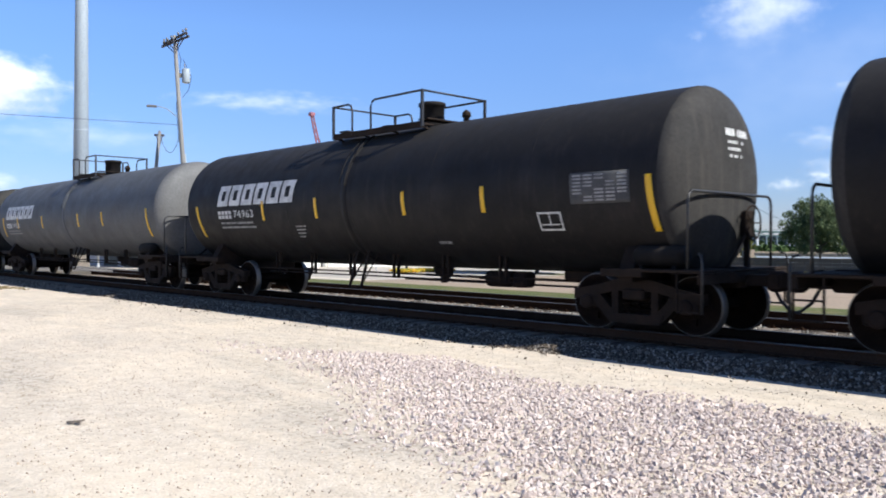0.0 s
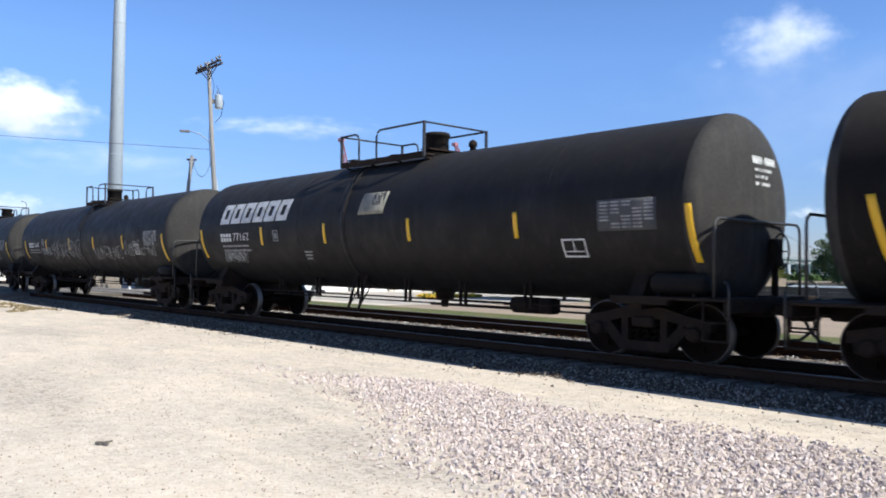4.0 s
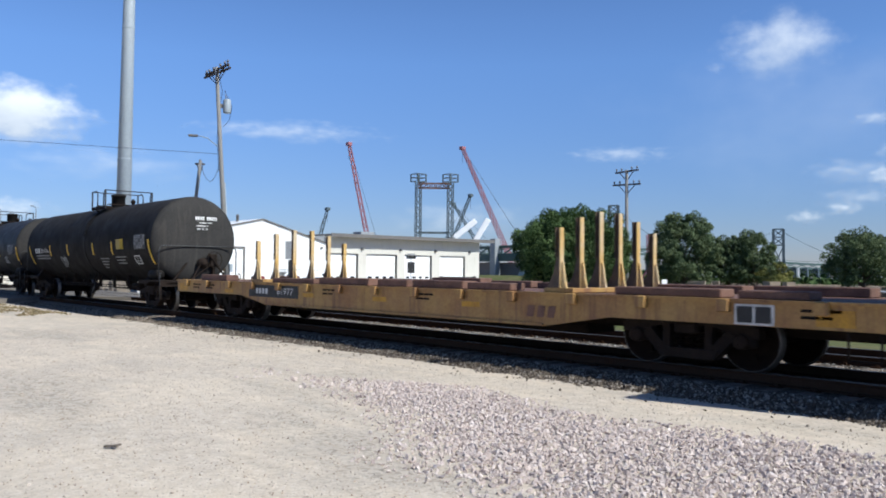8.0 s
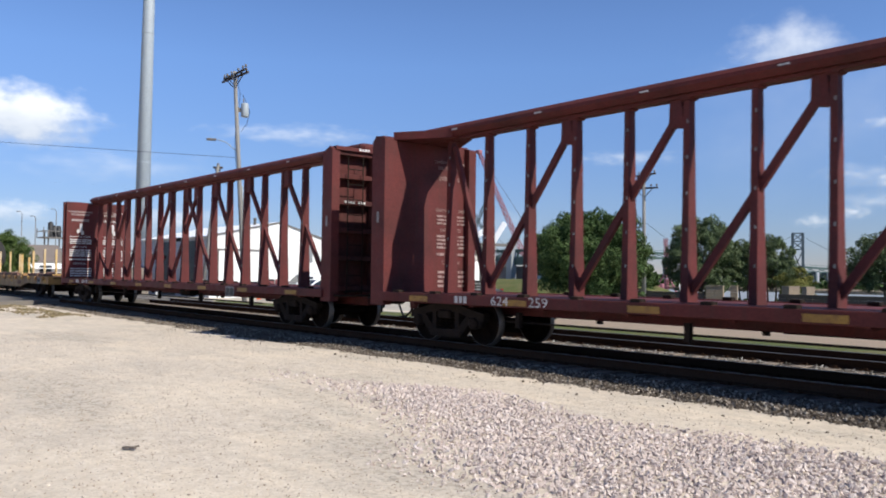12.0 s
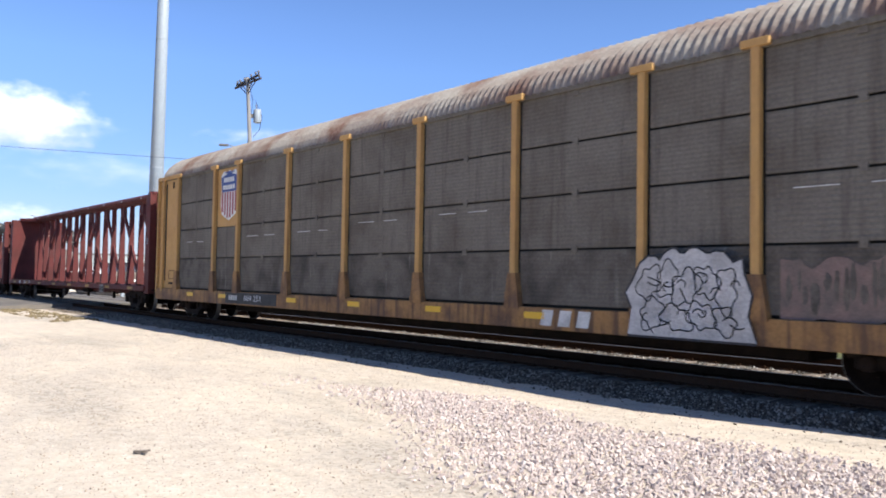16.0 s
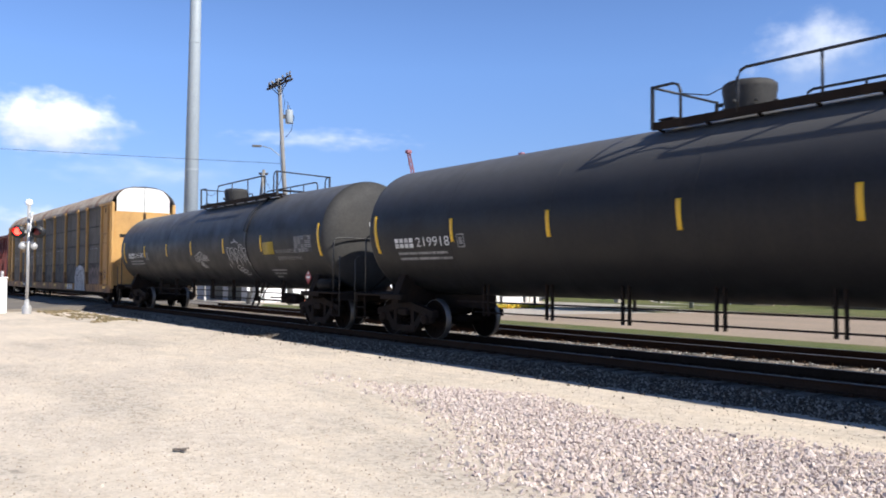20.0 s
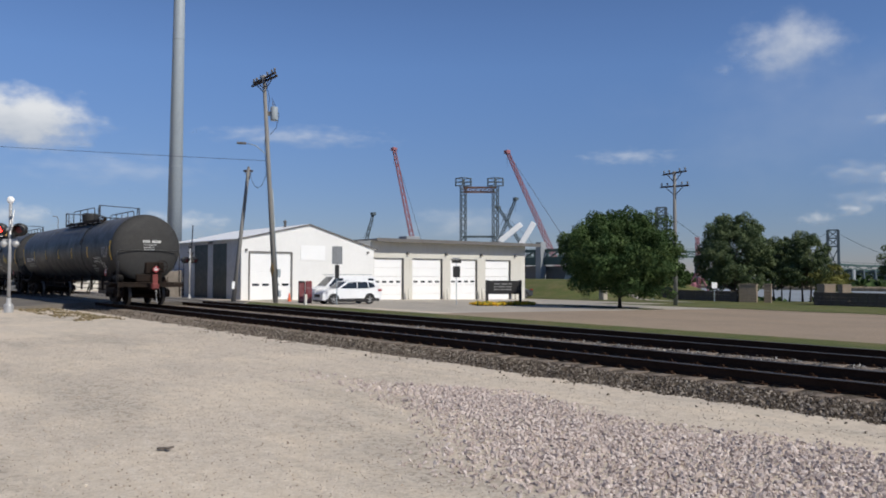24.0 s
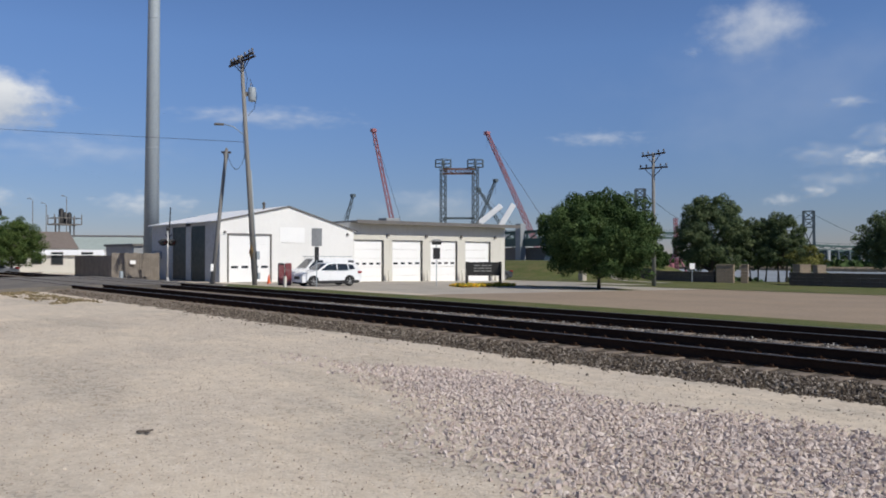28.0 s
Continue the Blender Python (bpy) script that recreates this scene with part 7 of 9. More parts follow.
def gable_building():
    X, Y0, Y1, L = -61.3, 27.6, 40.5, 15.2
    ze, zr, zp, zb = 4.58, 4.02, 5.95, -0.75
    ym = (Y0 + Y1) / 2 - 0.2
    b = thing("garage_building", "white metal gabled garage with a large roll-up door", "building", "", (0, 0, 0))
    s = Shape()
    d0, d1, dz = 28.35, 32.1, 3.48
    # front wall in pieces round the door
    for y0, y1, z0, z1 in ((Y0, d0, zb, zr), (d1, Y1, zb, zr), (d0, d1, dz, zr)):
        s.box(X - 0.15, X, y0, y1, z0, z1)
    top = [(Y0, zr), (Y1, zr), (ym, zp), (Y0, ze)]
    s.add([(x, y, z) for x in (X, X - 0.15) for y, z in top], [(0, 1, 2, 3), (7, 6, 5, 4), (0, 3, 7, 4), (2, 6, 7, 3), (1, 5, 6, 2)])
    part("front_wall", s, M_WALL, b)
    s = Shape()
    opens = [(-71.4, -68.3), (-67.2, -64.2)]
    xs = [X - L, *[v for o in opens for v in o], X - 0.15]
    for x0, x1 in zip(xs[::2], xs[1::2]):
        s.box(x0, x1, Y0, Y0 + 0.15, zb, ze)
    s.box(opens[0][0], opens[1][1], Y0, Y0 + 0.15, 4.3, ze)
    part("side_wall", s, M_SIDING, b, "pale grey metal siding")
    part("back_wall", Shape().box(X - L, X - L + 0.15, Y0 + 0.15, Y1, zb, zr).box(X - L, X - 0.15, Y1 - 0.15, Y1, zb, zr), M_WALL, b)
    for x0, x1 in opens:
        part("dark_door", Shape().box(x0, x1, Y0 + 0.05, Y0 + 0.12, zb, 4.3), M_DARKGREEN, b, "dark green door leaf")
    s = Shape()
    s.add([(-76.3, Y0 - 0.9, 1.5), (-74.0, Y0 - 0.9, 1.5), (-74.0, Y0 - 0.01, 2.2), (-76.3, Y0 - 0.01, 2.2), (-76.3, Y0 - 0.9, 1.42), (-74.0, Y0 - 0.9, 1.42), (-74.0, Y0 - 0.01, 1.42), (-76.3, Y0 - 0.01, 1.42)], [(0, 1, 2, 3), (7, 6, 5, 4), (0, 4, 5, 1), (1, 5, 6, 2), (3, 7, 4, 0), (2, 6, 7, 3)])
    part("awning", s, M_GREYWALL, b, "grey sloped metal awning")
    for ya, yb in ((Y0 - 0.35, ym), (Y1 + 0.35, ym)):
        zq = ze if ya < ym else zr
        k = (zp - zq) / (ym - Y0) if ya < ym else (zp - zq) / (Y1 - ym)
        za = zq - 0.35 * k
        vs = [(x, y, z + dz2) for x in (X - L - 0.2, X + 0.08) for (y, z) in ((ya, za), (yb, zp)) for dz2 in (0.03, 0.1)]
        part("roof_slope", Shape().add(vs, [(0, 1, 3, 2), (4, 6, 7, 5), (0, 4, 5, 1), (2, 3, 7, 6), (0, 2, 6, 4), (1, 5, 7, 3)]), M_ROOFWHITE, b, "white metal roof slope")
        s = Shape()
        s.beam((X + 0.1, ya, za + 0.05), (X + 0.1, yb, zp + 0.05), 0.035, 0.11)
        part("fascia", s, M_TRIM, b)
    # roll-up door of five panels with a row of small lights
    s = Shape()
    for i in range(5):
        z0 = -0.42 + i * 0.78
        s.box(X - 0.1, X - 0.05, d0 + 0.02, d1 - 0.02, z0 + 0.001, z0 + 0.779, 0.004)
    dr = part("roll_up_door", s, M_DOOR, b)
    s = Shape()
    for i in range(4):
        y = d0 + 0.25 + i * 0.9
        s.box(X - 0.05, X - 0.04, y, y + 0.6, 0.72, 0.92)
    pieces("door_light", s, M_GLASS, dr)
    s = Shape()
    s.box(X, X + 0.06, d0 - 0.12, d0, zb, dz + 0.1).box(X, X + 0.06, d1, d1 + 0.12, zb, dz + 0.1).box(X, X + 0.06, d0, d1, dz, dz + 0.12)
    part("door_frame", s, M_TRIM, b)
    part("wall_panel", Shape().box(X + 0.002, X + 0.03, 33.0, 35.4, 2.9, 4.2), M_DOOR, b, "plain bright white panel")
    s = Shape()
    for y in (28.0, 39.8):
        s.box(X, X + 0.2, y - 0.08, y + 0.08, 3.6, 3.78, 0.02)
    pieces("wall_lamp", s, M_TRIM, b)
    s = Shape()
    s.lathe([(5.7, 0.12), (6.35, 0.12), (6.36, 0.2), (6.5, 0.05), (6.51, 0)], "z", 10, (X - 3.0, ym - 0.8, 0))
    part("roof_vent", s, M_TRIM, b)
    return b


gable_building()


def low_garage():
    X, Y0, Y1, D = -62.0, 40.55, 60.4, 10.0
    zb, zt = -1.1, 4.85
    b = thing("fire_garage", "low cream garage with four white roll-up doors", "building", "", (0, 0, 0))
    doors = [(41.0, 44.2), (45.4, 48.9), (50.1, 53.45), (54.75, 58.1)]
    dz = 3.2
    s = Shape()
    ys = [Y0] + [v for d in doors for v in d] + [Y1]
    for y0, y1 in zip(ys[::2], ys[1::2]):
        s.box(X - 0.2, X, y0, y1, zb, dz)
    s.box(X - 0.2, X, Y0, Y1, dz, zt)
    pieces("front_wall", s, M_CREAM, b)
    part("end_wall", Shape().box(X - D, X - 0.2, Y1 - 0.2, Y1, zb, zt).box(X - D, X - D + 0.2, Y0, Y1 - 0.2, zb, zt).box(X - D + 0.2, X - 0.2, Y0, Y0 + 0.2, zb, zt), M_CREAM, b)
    part("roof", Shape().box(X - D - 0.3, X + 1.0, Y0 + 0.1, Y1 + 1.3, zt + 0.002, zt + 0.16), M_TRIM, b, "flat roof with a dark edge")
    part("roof_fascia", Shape().box(X + 1.0, X + 1.06, Y0 + 0.1, Y1 + 1.3, zt - 0.12, zt + 0.22), M_TRIM, b)
    for y0, y1 in doors:
        s = Shape()
        for i in range(5):
            z0 = zb + 0.1 + i * 0.84
            s.box(X - 0.14, X - 0.08, y0 + 0.02, y1 - 0.02, z0 + 0.008, z0 + 0.83, 0.01)
        dr = part("roll_up_door", s, M_DOOR, b)
        s = Shape()
        n = 4
        w = (y1 - y0) / n
        for i in range(n):
            s.box(X - 0.08, X - 0.07, y0 + w * (i + 0.22), y0 + w * (i + 0.78), 0.93, 1.12)
        pieces("door_light", s, M_GLASS, dr)
        # black strips added for the shadow of the door recess
        s = Shape()
        s.box(X, X + 0.05, y1, y1 + 0.16, zb, dz + 0.05).box(X, X + 0.05, y0, y1, dz, dz + 0.06)
        part("door_shade", s, M_PANEL_BLACK, dr)
        part("bollard", Shape().tube([(X + 0.5, y1 + 0.45, zb), (X + 0.5, y1 + 0.45, 0.35)], 0.1, 10), M_CREAM, b)
    s = Shape()
    for y in (44.8, 49.5, 54.1, 58.9):
        s.box(X, X + 0.22, y - 0.12, y + 0.12, 3.6, 3.85, 0.02)
    pieces("wall_lamp", s, M_TRIM, b)
    part("roof_unit", Shape().box(X - 5, X - 3.6, 47.3, 49.0, zt + 0.16, zt + 0.75, 0.03), M_GREYWALL, b, "grey roof ventilation unit")


low_garage()


def box_house(name, label, x, y, rz, w, d, h, roof, wall, roof_mat, windows=0, zb=-0.6, hip=-0.3):
    """A plain far building: walls, a gabled or flat roof, windows on its front."""
    b = thing(name, label, "building", "", (x, y, 0), rz)
    part("wall", Shape().box(-w / 2, w / 2, 0, d, zb, h), wall, b)
    s = Shape()
    if roof > 0:
        vs = [(-w / 2 - 0.3, -0.4, h), (w / 2 + 0.3, -0.4, h), (w / 2 + 0.3, d + 0.4, h), (-w / 2 - 0.3, d + 0.4, h), (-w / 2 + hip, d / 2, h + roof), (w / 2 - hip, d / 2, h + roof)]
        s.add(vs, [(0, 1, 5, 4), (2, 3, 4, 5), (1, 2, 5), (3, 0, 4), (3, 2, 1, 0)])
    else:
        s.box(-w / 2 - 0.2, w / 2 + 0.2, -0.2, d + 0.2, h, h + 0.25)
    part("roof", s, roof_mat, b)
    for i in range(windows):
        wx = -w / 2 + w * (i + 0.5) / windows
        wd = part("window", Shape().box(wx - 0.7, wx + 0.7, -0.06, -0.002, 0.6, 2.2), M_TRIM, b)
        part("pane", Shape().box(wx - 0.6, wx + 0.6, -0.08, -0.062, 0.7, 2.1), M_GLASS, wd)
    return b


M_TANROOF = mat("brown shingle roof", (0.2, 0.165, 0.145), 0.85, tint=(0.12, 0.105, 0.095), scale=0.5, fine=8, bump=0.1)
M_GREENROOF = mat("pale green metal roof", (0.4, 0.46, 0.43), 0.5, tint=(0.33, 0.38, 0.36), scale=0.3, fine=6, bump=0.02)
box_house("warehouse", "pale cream low warehouse with a brown hipped roof", -114.8, 27.3, 76.4, 7.6, 9, 2.65, 2.4, M_CREAM, M_TANROOF, 4, hip=0.9)
box_house("lean_to", "low cream lean-to with a white roof", -106.3, 28.4, 75, 6.8, 4, 1.8, 0.7, M_CREAM, M_ROOFWHITE, 2)
box_house("warehouse", "long shed with a pale green metal roof", -131.7, 41.1, 72.7, 11.0, 12, 2.7, 2.1, M_WALL, M_GREENROOF, 3)
box_house("shed", "grey flat-roofed shed behind the fence", -84.0, 31.0, 90, 5.2, 9, 2.75, 0, M_GREYWALL, M_TRIM)
box_house("warehouse", "distant grey flat works building", -260.0, 90.0, 62, 110, 20, 8.0, 0, M_GREYWALL, M_TRIM)


# ---- fence, bins, small street things ----
def fence(x0, y0, x1, y1, z0, z1, label):
    t = thing("board_fence", label, "fence", "fences", (0, 0, 0))
    d = Vector((x1 - x0, y1 - y0, 0))
    n = max(2, int(d.length / 0.2))
    r = random.Random(int(abs(x0 * 7)))
    for i in range(n):
        p, q = Vector((x0, y0, 0)) + d * (i / n), Vector((x0, y0, 0)) + d * ((i + 0.93) / n)
        h = z1 + r.uniform(-0.04, 0.04)
        s = Shape().beam((p.x, p.y, (z0 + h) / 2), (q.x, q.y, (z0 + h) / 2), 0.03, h - z0)
        part("board", s, M_WOOD, t)
    part("fence_rail", Shape().beam((x0, y0 + 0.05, z0 + 0.4), (x1, y1 + 0.05, z0 + 0.4), 0.06, 0.09).beam((x0, y0 + 0.05, z1 - 0.4), (x1, y1 + 0.05, z1 - 0.4), 0.06, 0.09), M_WOOD, t)
    return t


fence(-78.5, 21.2, -68.6, 21.4, -0.45, 1.75, "dark weathered board fence")
fence(-68.6, 21.4, -69.2, 25.6, -0.45, 1.98, "brown weathered board fence with a small sign")
tagged(part("fence_sign", Shape().box(-68.62, -68.58, 22.9, 23.35, 1.05, 1.35), M_DOOR, None), "small white sign on the board fence", "sign")


def utility_pole(base, top, label, arms, r0=0.19, r1=0.13, transformer=False, lamp=False):
    p = thing("utility_pole", label, "utility pole", "utility poles", base)
    b, t = Vector((0, 0, 0)), Vector(top) - Vector(base)
    part("pole", Shape().tube([b - t * 0.02, t * 0.5, t], r0, 12, r1), M_POLE, p)
    for h, half, yaw, ins in arms:
        c = t * h
        d = Vector((math.cos(radians(yaw)), math.sin(radians(yaw)), 0))
        arm = part("crossarm", Shape().beam(c - d * half + Vector((0, 0, 0.04)), c + d * half + Vector((0, 0, 0.04)), 0.11, 0.14), M_DARKWOOD, p)
        s = Shape()
        for k in ins:
            q = c + d * half * k
            s.lathe([(0.1, 0.03), (0.2, 0.03), (0.21, 0.085), (0.27, 0.07), (0.33, 0.085), (0.38, 0.04), (0.39, 0)], "z", 8, tuple(q))
        pieces("insulator", s, M_TRIM, arm)
        s = Shape()
        for k in (-0.62, 0.62):
            s.beam(c + d * half * k, c - Vector((0, 0, 0.8)), 0.05, 0.05)
        pieces("arm_brace", s, M_DARKWOOD, arm)
    return p, t


VL = Vector((-0.449, -0.894, 0))  # to the viewer's left, far away
p1, t1 = utility_pole((-53.82, 26.95, -0.4), (-54.24, 26.03, 16.4), "leaning grey wooden utility pole with a transformer", [(0.985, 2.1, -4, (-0.95, -0.7, -0.3, 0.3, 0.7, 0.95)), (0.972, 2.1, 0, (-0.85, -0.5, 0.5, 0.85))])
c = t1 * 0.832
s = Shape()
s.lathe([(-0.5, 0.0), (-0.5, 0.26), (-0.44, 0.28), (0.42, 0.28), (0.5, 0.24), (0.54, 0.0)], "z", 16, tuple(c - VL * 0.6))
tr = part("transformer", s, M_MONO, p1, "pale grey pole transformer")
part("bushing", Shape().tube([tuple(c - VL * 0.53 + Vector((0, 0, 0.5))), tuple(c - VL * 0.48 + Vector((0, 0, 0.85)))], 0.04, 6), M_TRIM, tr)
part("hanger", Shape().beam(tuple(c), tuple(c - VL * 0.4), 0.08, 0.3), M_TRIM, tr)
c = t1 * 0.647
la = part("lamp_arm", Shape().tube([tuple(c), tuple(c + VL * 0.9 + Vector((0, 0, 0.7))), tuple(c + VL * 1.5 + Vector((0, 0, 0.85)))], 0.035, 6), M_MONO, p1)
part("lamp_head", Shape().box(-0.5, 0.2, -0.13, 0.13, -0.1, 0.06, 0.04, Matrix.Translation(c + VL * 1.75 + Vector((0, 0, 0.86))) @ Matrix.Rotation(radians(63), 4, "Z")), M_TRIM, la, "grey street lamp head")
s = Shape()
s.tube([tuple(t1 * 0.9 - VL * 0.5), tuple(t1 * 0.83 - VL * 0.95), tuple(t1 * 0.77 - VL * 0.7), tuple(t1 * 0.74 - VL * 0.25)], 0.02, 5)
s.tube([tuple(t1 * 0.97 - VL * 0.1), tuple(t1 * 0.9 - VL * 0.32), tuple(t1 * 0.7 + VL * 0.2), tuple(t1 * 0.55 + VL * 0.2)], 0.018, 5)
part("cable", s, M_RAILING, p1)
s = Shape()
s.tube([tuple(t1 * 0.03 - VL * 0.22), tuple(t1 * 0.5 - VL * 0.2)], 0.05, 6)
s.box(-0.18, 0.18, -0.12, 0.12, -0.3, 0.3, 0.02, Matrix.Translation(t1 * 0.13 - VL * 0.3))
s.box(-0.15, 0.15, -0.1, 0.1, -0.25, 0.25, 0.02, Matrix.Translation(t1 * 0.04 - VL * 0.28))
part("meter_box", s, M_MONO, p1)
s = Shape()
m = Matrix.Translation(t1 * 0.145 + Vector((0.1, -0.2, 0))) @ Matrix.Rotation(radians(-12), 4, "Z") @ Matrix.Rotation(math.pi / 4, 4, "Y")
s.box(-0.36, 0.36, -0.02, 0.02, -0.36, 0.36, 0, m)
part("warning_sign", s, M_YELLOW_WORN, p1, "dull yellow diamond sign")
p2, t2 = utility_pole((-57.06, 25.08, -0.4), (-56.6, 26.0, 9.8), "short leaning wooden pole beside the crossing", [(0.97, 0.35, 60, (0.0,))], 0.17, 0.12)
part("notice", Shape().box(0.15, 0.19, -0.2, 0.1, 1.0, 1.55), M_DOOR, p2, "small white notice")
p3, t3 = utility_pole((-41.9, 59.0, -0.9), (-41.95, 59.0, 10.8), "dark wooden utility pole with two crossarms", [(0.985, 1.5, -14, (-0.9, -0.45, 0.45, 0.9)), (0.885, 1.3, 12, (-0.9, -0.5, 0.5, 0.9))])

mono = thing("cell_mast", "tall grey steel mast", "mast", "", (-79.6, 28.6, -0.6))
part("shaft", Shape().tube([(0, 0, 0), (0.07, 0.17, 24), (0.13, 0.34, 48)], 0.76, 24, 0.42), M_MONO, mono)
s = Shape()
for z in (13.0, 26.0):
    s.lathe([(z - 0.06, 0.74 - z * 0.0067 + 0.005), (z - 0.05, 0.74 - z * 0.0067 + 0.03), (z + 0.05, 0.74 - z * 0.0067 + 0.03), (z + 0.06, 0.74 - z * 0.0067)], "z", 24, (z * 0.0028, z * 0.007, 0))
pieces("flange", s, M_MONO, mono)


def wire(name, pts, r, label):
    return tagged(part(name, Shape().tube(pts, r, 4), M_RAILING, None), label, "wire")


a, b = Vector((-54.15, 26.2, 10.07)), Vector((-150.0, -30.0, 22.0))
wire("overhead_wire", [tuple(a.lerp(b, i / 12) - Vector((0, 0, 2.0 * (i / 12) * (1 - i / 12)))) for i in range(13)], 0.015, "dark overhead wire sagging from the utility pole")
a, b = Vector((-54.1, 26.3, 9.2)), Vector((-56.6, 26.0, 9.6))
wire("overhead_wire", [tuple(a.lerp(b, i / 6) - Vector((0, 0, 5.0 * (i / 6) * (1 - i / 6)))) for i in range(7)], 0.02, "slack wire between the two poles")

M_REDLAMP = plain("red signal lens", (1.0, 0.03, 0.02), 0.3, 0, 7.0)
M_REDOFF = plain("unlit red lens", (0.12, 0.01, 0.01), 0.3)
M_SILVER = mat("aluminium paint", (0.5, 0.5, 0.5), 0.45, 0.3, scale=2, fine=20, bump=0.02)


def crossing_signal(x, y, z, rz, lit, height, lamp_z, label, blade=None, low_lamps=True, bell=None):
    c = thing("crossing_signal", label, "crossing signal", "crossing signals", (x, y, z), rz)
    part("mast", Shape().tube([(0, 0, 0), (0, 0, height)], 0.07, 12), M_SILVER, c)
    part("mast_base", Shape().lathe([(-0.4, 0.2), (0.0, 0.2), (0.06, 0.18), (0.1, 0.11), (0.35, 0.09), (0.35, 0)], "z", 12), M_SILVER, c)
    part("bell", Shape().lathe([(-0.08, 0.0), (-0.08, 0.13), (-0.03, 0.16), (0.05, 0.12), (0.09, 0.04), (0.09, 0.0)], "y", 16, (0, 0, height + 0.1)), bell or M_DOOR, c, "round warning bell")
    for k in (-1, 1):
        s = Shape()
        s.box(-0.06, 0.06, -0.012, 0.012, -0.6, 0.6, 0, Matrix.Translation((0, 0, height - 0.75)) @ Matrix.Rotation(radians(97), 4, "Z") @ Matrix.Translation((0, -0.09 - 0.015 * k, 0)) @ Matrix.Rotation(k * math.pi / 4, 4, "Y"))
        part("crossbuck_blade", s, blade or M_DOOR, c, "crossbuck blade")
    part("cross_tree", Shape().box(-0.45, 0.45, -0.05, 0.05, lamp_z - 0.06, lamp_z + 0.06, 0.01), M_SILVER, c)
    for k in (-1, 1):
        for d in (-1, 1):
            s = Shape()
            s.lathe([(d * 0.16, 0.0), (d * 0.16, 0.28), (d * 0.14, 0.28), (d * 0.08, 0.17), (d * 0.06, 0.0)], "y", 24, (k * 0.4, 0, lamp_z))
            s.lathe([(d * 0.16, 0.185), (d * 0.55, 0.16)], "y", 18, (k * 0.4, 0, lamp_z), True, math.pi / 2 * -1.2, math.pi / 2 * 1.2)
            h = part("lamp_housing", s, M_RAILING, c, "round black lamp board with hood")
            s = Shape().lathe([(d * 0.19, 0.0), (d * 0.175, 0.155)], "y", 18, (k * 0.4, 0, lamp_z))
            part("lens", s, M_REDLAMP if (lit and k < 0) else M_REDOFF, h, "red lens")
    if not low_lamps:
        return c
    part("lower_arm", Shape().box(-0.3, 0.3, -0.035, 0.035, lamp_z - 0.5, lamp_z - 0.44), M_SILVER, c)
    for k in (-1, 1):
        part("side_lamp", Shape().lathe([(-0.13, 0.0), (-0.13, 0.13), (0.0, 0.155), (0.14, 0.1), (0.14, 0.0)], "y", 16, (k * 0.24, 0, lamp_z - 0.64)), M_SILVER, c, "pale round side lamp")
    return c


crossing_signal(-39.4, 6.9, 0.3, 66, True, 4.55, 3.35, "silver crossing signal with one red lamp lit")
far = crossing_signal(-65.2, 24.8, -0.35, 98, False, 4.2, 3.2, "silver crossing signal seen from its dark side", M_TRIM, False, M_RAILING)
part("gate_arm", Shape().beam((0.1, 0, 3.0), (0.25, 0, 6.1), 0.1, 0.05), M_RAILING, far)
cab = thing("signal_cabinet", "small white metal signal cabinet", "cabinet", "", (-41.0, 6.02, 0.2))
part("body", Shape().box(-0.35, 0.35, -0.28, 0.28, -0.2, 1.35, 0.02), M_DOOR, cab)
part("lid", Shape().box(-0.4, 0.4, -0.33, 0.33, 1.35, 1.43, 0.03), M_DOOR, cab)
part("vent_pipe", Shape().tube([(0.2, 0.1, 1.43), (0.2, 0.1, 1.7)], 0.07, 8), M_SILVER, cab)
bol = thing("meter_post", "short pale meter post by the fence", "post", "", (-66.2, 21.4, -0.4))
part("post", Shape().box(-0.15, 0.15, -0.12, 0.12, 0, 0.9, 0.02), M_MONO, bol)


def road_sign(x, y, z, h, panels, label, rz=62):
    sg = thing("road_sign", label, "sign", "road signs", (x, y, z), rz)
    part("post", Shape().box(-0.03, 0.03, 0.0, 0.05, 0, h), M_MONO, sg)
    for w, z0, z1, m, nm in panels:
        part(nm, Shape().box(-w / 2, w / 2, -0.015, -0.002, z0, z1), m, sg)


M_SIGNBACK = mat("grey sign back", (0.34, 0.35, 0.36), 0.5, 0.3, scale=2, fine=20, bump=0.01)
road_sign(-48.7, 29.1, -0.42, 4.15, [(0.72, 2.85, 4.1, M_SIGNBACK, "panel"), (0.3, 1.85, 2.8, M_PANEL_BLACK, "plate")], "grey road sign with a dark lower plate")
road_sign(-47.4, 38.9, -0.58, 3.6, [(0.55, 2.1, 2.95, M_PANEL_BLACK, "panel"), (0.75, 3.2, 3.42, M_PANEL_BLACK, "plate"), (0.6, 3.5, 3.6, M_SIGNBACK, "top_plate")], "dark square sign on a thin post")
road_sign(-51.0, 79.0, -1.2, 2.2, [(0.65, 1.5, 2.15, M_DOOR, "panel")], "small white park sign")
road_sign(-54.0, 72.0, -1.1, 1.3, [(0.9, 0.7, 1.25, M_DOOR, "panel")], "low white notice board")

